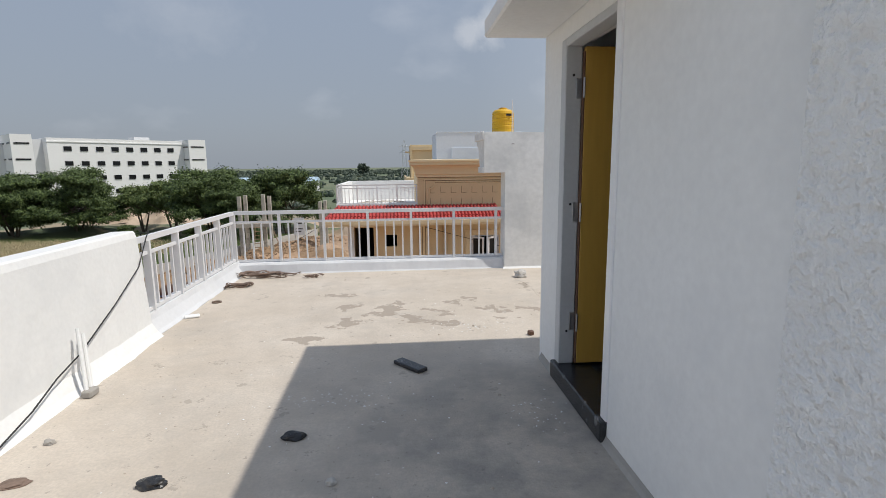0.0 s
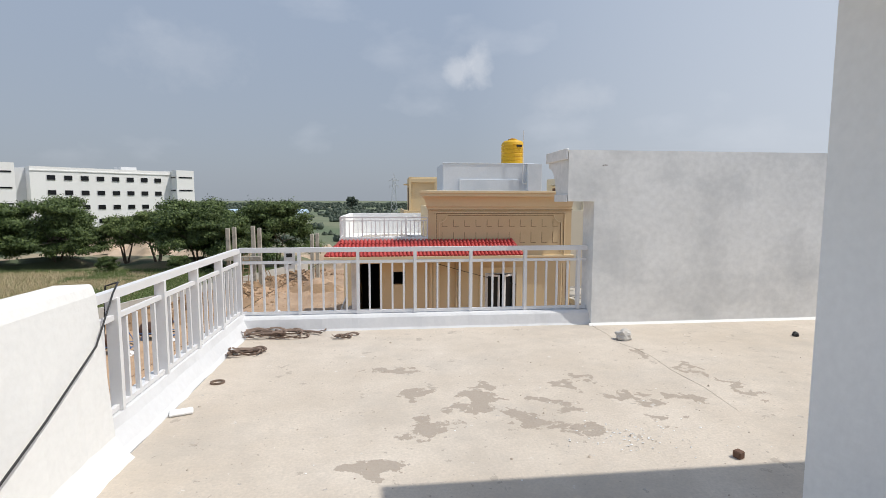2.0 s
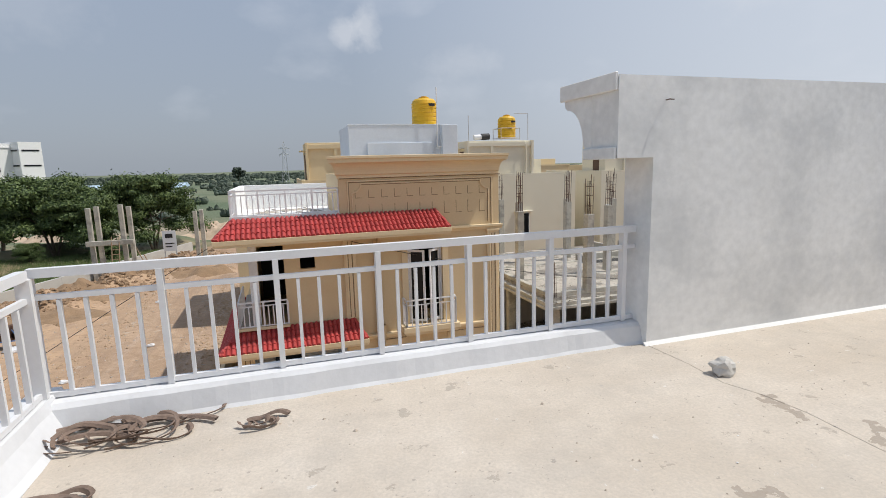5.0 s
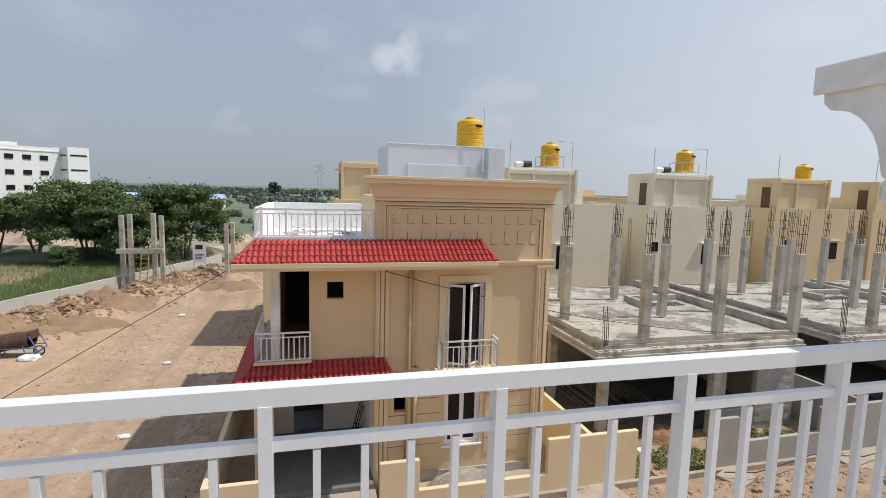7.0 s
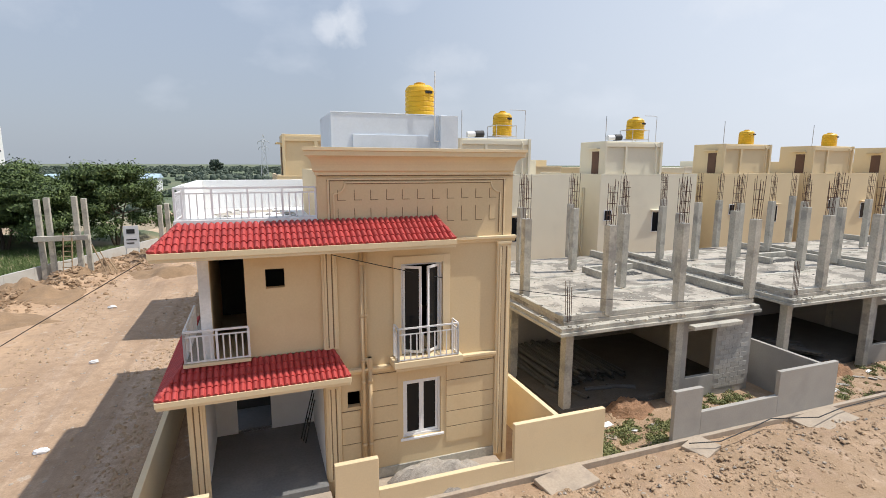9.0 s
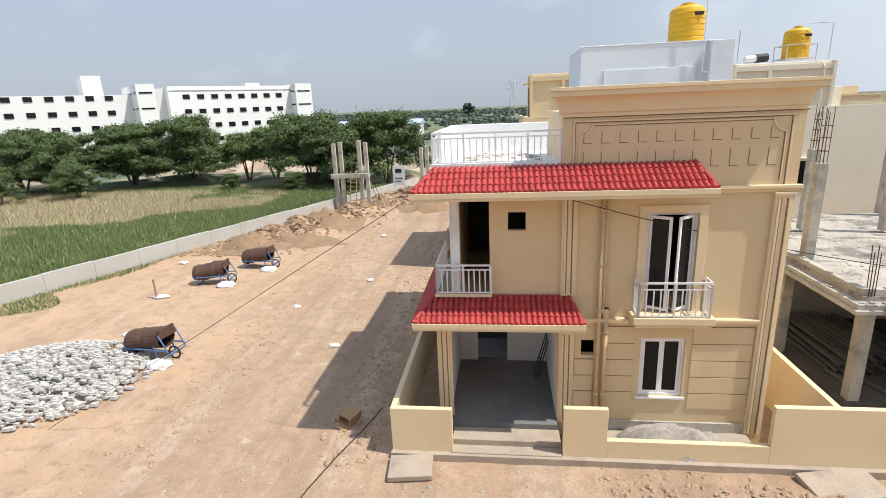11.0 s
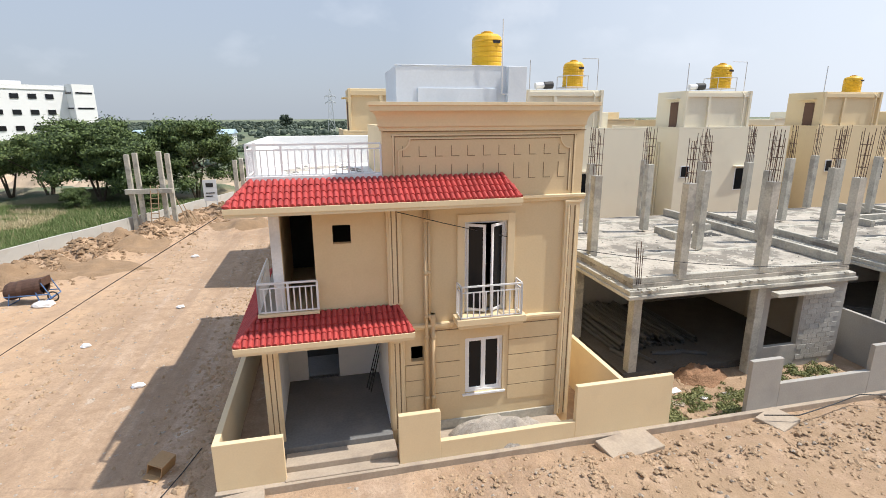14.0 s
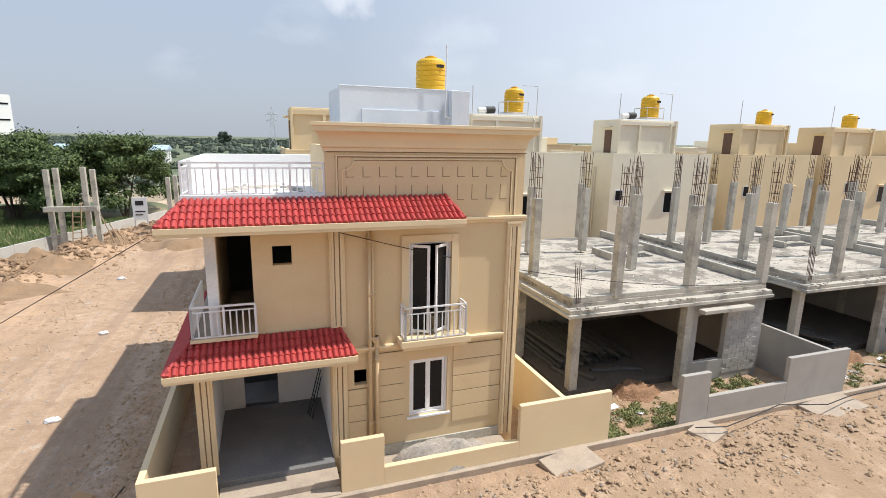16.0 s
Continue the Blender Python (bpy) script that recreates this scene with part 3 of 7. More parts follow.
def railing(name, label, a, b, z0, z1, bays, bars, parent=None, th=0.045, second=0.13, group="", before=0.0, after=0.0, slim=1.0, deep=1.0):
    """A white steel railing from a to b: top rail, second rail, bottom rail, posts and bars, each a part."""
    r = thing(name, label, "railing", (a[0], a[1], z0), group) if parent is None else parent
    a3, b3 = Vector((*a, 0)), Vector((*b, 0))
    up = Vector((0, 0, 1))
    pa, pb = a3.copy(), b3.copy()
    way = (b3 - a3).normalized()
    a3, b3 = a3 - way * before, b3 + way * after
    if parent is not None:
        r = link_mesh("railing", box_between(a3 + up * z1, b3 + up * z1, th, th), PAINT, parent, "white painted steel railing")
        top = r
    else:
        part("top_rail", beam(bmesh.new(), a3 + up * z1, b3 + up * z1, th * 1.15, th * 1.15), PAINT, r)
    part("mid_rail", beam(bmesh.new(), a3 + up * (z1 - second), b3 + up * (z1 - second), th * 0.6, th * 0.7), PAINT, r)
    part("bottom_rail", beam(bmesh.new(), a3 + up * (z0 + 0.02), b3 + up * (z0 + 0.02), th * 0.6, th * 0.7), PAINT, r)
    dx, dy = (deep, 1.0) if abs(way.y) > abs(way.x) else (1.0, deep)
    pm = beam(bmesh.new(), (0, 0, 0), (0, 0, z1 - z0 - th / 2), th * 0.85 * slim * dx, th * 0.85 * slim * dy)
    bm2 = beam(bmesh.new(), (0, 0, 0), (0, 0, z1 - z0 - second - 0.02), th * 0.5 * slim * (1 + 0.35 * (dx - 1)), th * 0.5 * slim * (1 + 0.35 * (dy - 1)))
    pme, bme = bpy.data.meshes.new("post"), bpy.data.meshes.new("bar")
    for q, me in ((pm, pme), (bm2, bme)):
        bmesh.ops.recalc_face_normals(q, faces=q.faces)
        q.to_mesh(me)
        q.free()
        me.materials.append(PAINT)
    n = bays * (bars + 1)
    for i in range(n + 1):
        p = pa.lerp(pb, i / n) + up * z0
        piece("post" if i % (bars + 1) == 0 else "bar", pme if i % (bars + 1) == 0 else bme, Matrix.Translation(p), r)
    return r


def box_between(a, b, w, h):
    bm = beam(bmesh.new(), a, b, w, h)
    me = bpy.data.meshes.new("rail")
    bmesh.ops.recalc_face_normals(bm, faces=bm.faces)
    bm.to_mesh(me)
    bm.free()
    return me


# ---- ground ----
GZ = -7.4


def ground_height(x, y):
    """Flat site with a lane along y, rubble before the plots and heaps of soil along the boundary wall."""
    v = Vector((x * 0.35, y * 0.35, 0))
    h = GZ + 0.05 * noise.noise(v * 3) * (1 if y < 70 else 0)
    wallx = -24.35 + 0.408 * (y - 33)
    d = x - wallx
    if 0 < d < 12 and 36 < y < 66:
        k = max(0, 1 - abs(d - 3.4) / 4.2) * min(1, (y - 36) / 6) * min(1, (66 - y) / 5)
        h += k * (1.25 * max(0, noise.noise(v * 1.9) + 0.45) + 0.32 * noise.noise(v * 6))
    if 14 < y < 18.4 and x > 1.5:
        k = min(1, (x - 1.5) / 2) * max(0, 1 - abs(y - 16.9) / 1.5)
        h += k * (0.16 + 0.3 * max(0, noise.noise(v * 4)) + 0.14 * noise.noise(v * 13))
    if 46 < y < 62 and -10 < x < -3:
        h += 0.9 * max(0, noise.noise(v * 1.6 + Vector((3, 1, 0))) + 0.2) * min(1, (x + 10) / 2) * min(1, (y - 46) / 3) * min(1, (62 - y) / 3)
    if 66 < y < 90 and -60 < x < -5:
        h += 2.0 * max(0, noise.noise(v * 0.5 + Vector((9, 4, 0)))) * min(1, (y - 66) / 4) * min(1, (90 - y) / 6)
    return h


def spread(lo, hi, step, far):
    a = list(np.arange(lo, hi + step / 2, step))
    out, g = [], step
    while (hi + sum(out) if out else hi) < far:
        g *= 1.35
        out.append(g)
    up = list(hi + np.cumsum(out))
    dn = list(lo - np.cumsum(out))[::-1]
    return dn + a + up


gx, gy = spread(-32, 24, 0.4, 4000), spread(9, 68, 0.4, 4000)
gv = [(x, y, ground_height(x, y)) for y in gy for x in gx]
nx = len(gx)
gf = [(j * nx + i, j * nx + i + 1, (j + 1) * nx + i + 1, (j + 1) * nx + i) for j in range(len(gy) - 1) for i in range(nx - 1)]
gme = bpy.data.meshes.new("ground")
gme.from_pydata(gv, [], gf)
gme.shade_smooth()
tagged(link_mesh("ground", gme, GROUND), "sandy building site ground with wheel tracks and meadow beyond", "ground", kind="structure")

# ---- own house: terrace ----
WX = 0.985         # west face of the stair head
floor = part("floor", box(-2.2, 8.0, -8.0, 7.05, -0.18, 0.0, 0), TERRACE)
tagged(floor, "pale cement terrace floor with worn grey patches", "floor", kind="structure")
tagged(part("wall_lower", box(-2.42, 8.2, -8.2, 7.26, GZ - 0.3, -0.184, 0), TAN), "tan painted outer wall of the house below", "wall", kind="structure")
PE = 4.48          # north end of the solid parapet
tagged(part("kerb_west", wavy_strip([(-2.46, -0.18), (-2.2, -0.18), (-2.2, 0.0), (-2.23, 0.03), (-2.28, 0.12), (-2.3, 0.18), (-2.3, 0.178), (-2.44, 0.18)], PE, 7.27, 60, 0.022, "y", 1), SMOOTH_PLASTER), "white plastered kerb under the railing", "kerb", kind="structure")
tagged(part("kerb_north", wavy_strip([(7.27, -0.18), (7.0, -0.18), (7.035, 0.0), (7.05, 0.02), (7.075, 0.125), (7.095, 0.15), (7.27, 0.155)], -2.3, 1.42, 60, 0.012, "x", 2), SMOOTH_PLASTER), "white plastered kerb under the railing", "kerb", kind="structure")
tagged(part("parapet_west", wavy_strip([(-2.52, -0.18), (-2.15, -0.18), (-2.15, 0.0), (-2.19, 0.04), (-2.24, 0.12), (-2.3, 0.88), (-2.315, 0.925), (-2.33, 0.935), (-2.5, 0.93), (-2.52, 0.91)], -8.2, PE, 160, 0.022, "y", 3), WHITE_PLASTER), "white plastered solid parapet wall", "parapet", kind="structure")
tagged(part("parapet_south", box(-2.44, 8.2, -8.2, -8.0, -0.18, 0.945, 0.01), WHITE_PLASTER), "white plastered solid parapet wall", "parapet", kind="structure")
nw = extrude_profile([(6.4, 0.0), (6.4, 1.9), (1.12, 1.9), (1.12, 1.356), (1.415, 1.356), (1.415, 0.0)], "y", 7.0, 7.3)
tagged(part("wall_north", nw, GREY_PLASTER), "tall grey-white plastered screen wall with damp stains", "wall", kind="structure")
tagged(part("wall_east", box(6.2, 6.4, -8.0, 6.999, 0.0, 1.9, 0.012), GREY_PLASTER), "tall grey-white plastered screen wall", "wall", kind="structure")
corn = [(7.298, 1.365), (7.36, 1.365), (7.36, 1.42), (7.4, 1.45)] + [(7.41 + 0.22 * (1 - math.cos(a)), 1.46 + 0.27 * math.sin(a)) for a in [i * math.pi / 16 for i in range(1, 9)]] + [(7.66, 1.76), (7.68, 1.915), (7.298, 1.915)]
tagged(part("cornice_north", extrude_profile(corn, "x", 1.118, 6.4), GREY_PLASTER), "moulded white plaster cornice along the wall top", "cornice", kind="structure")
# the cornice's top and bottom bands return round the wall's west end
tagged(part("cornice_band", box(1.092, 1.116, 7.004, 7.70, 1.80, 1.919, 0.006), GREY_PLASTER), "projecting top band of the plaster cornice", "cornice", kind="structure")
tagged(part("cornice_band", box(1.096, 1.116, 7.004, 7.38, 1.35, 1.432, 0.006), GREY_PLASTER), "projecting lower band of the plaster cornice", "cornice", kind="structure")
base = [(6.972, 0.0), (7.0, 0.0), (7.0, 0.024), (6.99, 0.016)]
tagged(part("skirting_north", extrude_profile(base, "x", 1.39, 6.2), WHITE_PLASTER), "white paint line along the foot of the wall", "skirting", kind="structure")

railing("railing", "white painted steel railing on the north kerb", (-2.335, 7.17), (1.318, 7.17), 0.155, 0.843, 6, 4, th=0.042, after=0.1, slim=0.92, deep=1.7)
railing("railing", "white painted steel railing on the west kerb", (-2.335, 4.70), (-2.335, 7.11), 0.18, 0.843, 4, 4, th=0.042, before=0.24, slim=0.92, deep=2.0)
piece("bar", bpy.data.objects["bar"].data, Matrix.Translation((-2.335, 4.57, 0.18)), bpy.data.objects["railing.001"])

# stair head
HY = 3.645
tagged(part("wall_stair_head_west", wall_panel(-1.2, HY, 0.0, 3.28, WX, WX + 0.2, [(2.37, 3.265, 0.0, 2.22)], "y"), STAIR_WHITE), "smooth white plastered wall of the stair head", "wall", kind="structure")
tagged(part("wall_stair_head_north", box(WX + 0.2, 3.8, HY - 0.2, HY - 0.001, 0.0, 3.28, 0), WHITE_PLASTER), "white plastered wall of the stair head", "wall", kind="structure")
tagged(part("wall_stair_head_south", box(WX + 0.2, 3.8, -1.2, -1.0, 0.0, 3.28, 0), WHITE_PLASTER), "white plastered wall of the stair head", "wall", kind="structure")
tagged(part("wall_stair_head_east", box(3.8, 4.0, -1.2, HY - 0.001, 0.0, 3.28, 0), WHITE_PLASTER), "white plastered wall of the stair head", "wall", kind="structure")
tagged(part("ceiling", box(WX + 0.2, 3.8, -1.0, HY - 0.2, 2.75, 2.95, 0), WHITE_PLASTER), "plain ceiling of the stair head", "ceiling", kind="structure")
tagged(part("wall_rough", box(WX - 0.03, WX - 0.001, -1.2, 1.22, 0.0, 3.28, 0.008), ROUGH_PLASTER), "rough white plastered strip of wall", "wall", kind="structure")
sunshade = part("sunshade", box(WX - 0.44, WX - 0.001, 1.75, HY - 0.015, 2.32, 2.44, 0.012), WHITE_PLASTER)
tagged(sunshade, "white plastered concrete sunshade over the door", "sunshade", kind="structure")
tagged(part("stair_head_foot", extrude_profile([(WX - 0.025, 0.0), (WX - 0.001, 0.0), (WX - 0.001, 0.045), (WX - 0.01, 0.02)], "y", 1.1, HY - 0.05), CEMENT), "rough cement fillet along the foot of the wall", "skirting", kind="structure")

door = thing("door_1", "open ochre veneered door in a grey frame", "door", (WX + 0.1, 2.6, 0.1), kind="structure")
part("frame_post", box(WX - 0.006, WX + 0.1, 3.14, 3.228, 0.12, 2.218, 0.006), GREY_FRAME, door)
part("frame_post", box(WX - 0.012, WX + 0.13, 2.332, 2.4, 0.12, 2.218, 0.006), UPVC, door)
part("frame_head", box(WX - 0.006, WX + 0.1, 2.4, 3.14, 2.17, 2.218, 0.006), GREY_FRAME, door)
part("threshold", box(WX - 0.035, WX + 0.21, 2.336, 3.228, 0.0, 0.12, 0.008), GRANITE, door, "black granite threshold")
leaf = part("leaf", box(WX + 0.105, WX + 0.92, 3.1, 3.137, 0.135, 2.163, 0.004), OCHRE, door, "ochre wood veneer door leaf")
part("leaf_edge", box(WX + 0.098, WX + 0.1046, 3.102, 3.135, 0.135, 2.135, 0), DARK_WOOD, leaf)
for z in (0.42, 1.15, 1.92):
    h = bmesh.new()
    add_box(h, WX + 0.06, WX + 0.097, 3.128, 3.1385, z - 0.06, z + 0.06, 0.002)
    rod(h, (WX + 0.098, 3.094, z - 0.06), (WX + 0.098, 3.094, z + 0.06), 0.007)
    part("hinge", h, STEEL, leaf, "steel butt hinge")
for z in (0.35, 1.2, 2.0):
    part("screw_plug", rod(bmesh.new(), (WX + 0.045, 3.1395, z), (WX + 0.045, 3.134, z), 0.008), BLACK, door)
door.location.y += 0.036
tagged(part("inner_floor", box(WX + 0.21, 3.8, -1.0, HY - 0.2, 0.0, 0.1, 0), GRANITE), "black granite landing inside the stair head", "floor", kind="structure")

# ---- the tan house across the lane ----
F = 19.6
house = thing("house", "two-storey tan house with red tiled canopies and white railings", "house", (2.0, F, GZ))
part("front_wall", wall_panel(-2.2, 0.55, -3.42, -0.78, F, F + 0.2, [(-1.95, -1.2, -3.42, -0.95), (-0.73, -0.29, -1.72, -1.25)]), TAN, house)
part("front_wall", wall_panel(0.55, 5.86, GZ - 0.7, 1.1, F, F + 0.2, [(2.62, 3.8, -3.84, -1.33), (2.66, 3.76, -6.28, -4.6), (1.15, 1.5, -5.12, -4.68)]), TAN, house)
part("side_wall", box(5.66, 5.86, F + 0.2, 30.0, GZ - 0.7, 1.1, 0), TAN, house)
part("side_wall", box(-2.2, -2.0, F + 0.2, 30.0, -3.8, -0.78, 0), TAN, house)
part("side_wall", box(-2.6, -2.35, F + 0.35, 22.9, GZ - 0.7, -3.85, 0), WHITE_PLASTER, house)
part("back_wall", box(-2.6, 5.86, 29.8, 30.0, GZ - 0.7, -0.1, 0), TAN, house)
part("inner_wall", box(0.55, 0.75, F + 0.2, 29.8, GZ - 0.7, -3.85, 0), WHITE_PLASTER, house)
part("inner_wall", wall_panel(-2.35, 0.55, -7.1, -3.85, 22.9, 23.1, [(-1.75, -0.75, -7.05, -4.9)]), WHITE_PLASTER, house)
# inside walls coloured near black in place of the rooms' own shade
part("inner_wall", box(0.55, 0.75, F + 0.2, 29.8, -3.4, -0.78, 0), OPENING_SHADE, house)
part("inner_wall", box(-2.0, 0.55, 23.6, 23.8, -3.4, -0.78, 0), OPENING_SHADE, house)
part("inner_wall", box(0.75, 5.66, 22.8, 23.0, GZ, -0.2, 0), OPENING_SHADE, house)
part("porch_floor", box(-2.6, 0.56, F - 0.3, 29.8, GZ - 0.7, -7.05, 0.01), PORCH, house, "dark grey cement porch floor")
part("floor_slab", box(-2.6, 5.66, F + 0.2, 29.8, -3.84, -3.45, 0), CREAM, house)
part("roof_slab", box(-2.6, 5.66, F + 0.2, 29.8, -0.76, -0.2, 0), WHITE_PLASTER, house, "white terrace floor")
part("tower_side_wall", box(0.55, 0.75, F + 0.2, 23.5, -0.2, 1.1, 0), TAN, house)
part("tower_roof", box(0.75, 5.66, F + 0.2, 23.5, 0.95, 1.095, 0), CREAM, house)
part("tower_back_wall", box(0.75, 5.66, 23.3, 23.5, -0.2, 0.95, 0), TAN, house)
part("plinth", box(0.9, 5.4, F - 0.05, F - 0.002, GZ - 0.7, -7.02, 0.01), CONCRETE, house)
# terrace parapets
part("parapet", box(-2.6, 1.74, 25.0, 25.2, -0.2, 0.72, 0.01), WHITE_PLASTER, house, "white terrace parapet")
part("parapet", box(-2.62, -2.44, 20.6, 25.0, -0.2, 0.72, 0.01), WHITE_PLASTER, house, "white terrace parapet")
# cornice of the tower
cor = [(F - 0.002, 0.98), (F - 0.07, 0.98), (F - 0.07, 1.06), (F - 0.11, 1.08)] + [(F - 0.12 - 0.2 * (1 - math.cos(a)), 1.1 + 0.33 * math.sin(a)) for a in [i * math.pi / 16 for i in range(0, 9)]] + [(F - 0.36, 1.45), (F - 0.36, 1.55), (F - 0.4, 1.57), (F - 0.4, 1.64), (F + 0.1, 1.66), (F + 0.1, 1.1), (F - 0.002, 1.1)]


def mitred(prof, x0, x1, dy):
    """A moulding along x whose ends splay out as it projects."""
    bm = bmesh.new()
    A = [bm.verts.new((x0 - max(0, F - p[0]) * dy, p[0], p[1])) for p in prof]
    B = [bm.verts.new((x1 + max(0, F - p[0]) * dy, p[0], p[1])) for p in prof]
    bm.faces.new(A)
    bm.faces.new(B[::-1])
    for i in range(len(prof)):
        j = (i + 1) % len(prof)
        bm.faces.new((A[j], A[i], B[i], B[j]))
    return bm


part("cornice", mitred(cor, 0.55, 5.74, 0.85), CREAM, house, "moulded cream cornice")
part("frame_moulding", boxes((0.8, 5.62, F - 0.03, F - 0.002, 0.86, 0.9), (0.8, 0.84, F - 0.03, F - 0.002, -0.1, 0.86), (5.58, 5.62, F - 0.03, F - 0.002, -0.7, 0.86)), CREAM, house)


def arch_corner(cx, s):
    bm = bmesh.new()
    for i in range(6):
        a0, a1 = i * math.pi / 12, (i + 1) * math.pi / 12
        p = [(cx + s * 0.28 * math.cos(a), 0.8 - 0.28 * math.sin(a)) for a in (a0, a1)]
        beam(bm, (p[0][0], F - 0.02, p[0][1]), (p[1][0], F - 0.02, p[1][1]), 0.035, 0.035)
    return bm


part("frame_corner", arch_corner(0.95, 1), CREAM, house)
part("frame_corner", arch_corner(5.47, -1), CREAM, house)
part("frame_line", boxes((1.22, 5.2, F - 0.03, F - 0.002, 0.78, 0.81), (5.46, 5.49, F - 0.03, F - 0.002, -0.6, 0.52), (0.93, 0.96, F - 0.03, F - 0.002, -0.1, 0.52)), CREAM, house)
for i in range(11):
    x = 1.04 + i * 0.411
    for z0, z1 in ((0.36, 0.62), (-0.24, 0.16)):
        if z0 < 0 and i < 7:
            part("incised_mark", boxes((x, x + 0.014, F - 0.008, F - 0.002, -0.12, z1), bev=0), GROOVE_AND_SHADE, house)
        else:
            part("incised_mark", boxes((x, x + 0.014, F - 0.008, F - 0.002, z0, z1), (x + 0.014, x + 0.2, F - 0.008, F - 0.002, z0, z0 + 0.014), bev=0), GROOVE_AND_SHADE, house)
# dark strips painting the shade that the frame mouldings would throw
part("shadow_line", boxes((0.78, 5.64, F - 0.012, F - 0.003, 0.835, 0.859), (0.841, 0.86, F - 0.012, F - 0.003, -0.1, 0.835), (5.562, 5.579, F - 0.012, F - 0.003, -0.7, 0.835), (1.22, 5.2, F - 0.012, F - 0.003, 0.762, 0.779), (5.442, 5.459, F - 0.012, F - 0.003, -0.6, 0.52), (0.58, 5.9, F - 0.012, F - 0.003, 0.955, 0.979), bev=0), GROOVE_AND_SHADE, house)


def pilaster(x0, x1, z0, z1, y=F):
    p = part("pilaster", box(x0, x1, y - 0.09, y - 0.002, z0, z1, 0.008), CREAM, house, "cream pilaster")
    w = x1 - x0
    part("fluting", boxes((x0 + 0.06 * w / 0.38, x0 + 0.11 * w / 0.38, y - 0.12, y - 0.088, z0 + 0.05, z1 - 0.08), (x1 - 0.11 * w / 0.38, x1 - 0.06 * w / 0.38, y - 0.12, y - 0.088, z0 + 0.05, z1 - 0.08)), CREAM, p)
    # shade beside each flute, painted as a dark strip
    part("flute_shadow", boxes((x0 + 0.115 * w / 0.38, x0 + 0.14 * w / 0.38, y - 0.096, y - 0.0902, z0 + 0.05, z1 - 0.08), (x1 - 0.14 * w / 0.38, x1 - 0.115 * w / 0.38, y - 0.096, y - 0.0902, z0 + 0.05, z1 - 0.08), bev=0), GROOVE_AND_SHADE, p)
    part("cap", boxes((x0 - 0.03, x1 + 0.03, y - 0.13, y - 0.001, z1 - 0.001, z1 + 0.06)), CREAM, p)


pilaster(0.58, 0.96, -3.42, -0.86)
pilaster(0.58, 0.96, -7.1, -4.42)
pilaster(5.4, 5.8, -7.3, -0.92)
pilaster(-2.66, -2.26, -7.1, -4.05, F + 0.1)
# band mouldings
band = [(F - 0.002, 0.0), (F - 0.05, 0.0), (F - 0.07, 0.06), (F - 0.13, 0.1), (F - 0.13, 0.16), (F - 0.002, 0.17)]
for x0, x1, z in ((3.6, 5.95, -0.86), (0.97, 2.3, -4.2), (4.25, 5.41, -4.2)):
    part("band_moulding", extrude_profile([(a, b + z) for a, b in band], "x", x0, x1), CREAM, house, "cream string course")
# horizontal board courses on the ground floor
for x0, x1, zs in ((1.75, 2.5, range(5)), (3.92, 5.38, range(5)), (0.98, 1.48, range(0, 3))):
    for k in zs:
        z = -6.62 + k * 0.47
        part("wall_course", box(x0, x1, F - 0.024, F - 0.002, z, z + 0.448, 0.004), TAN, house)
        part("course_joint", box(x0, x1, F - 0.008, F - 0.0021, z + 0.449, z + 0.469, 0), GROOVE_AND_SHADE, house)


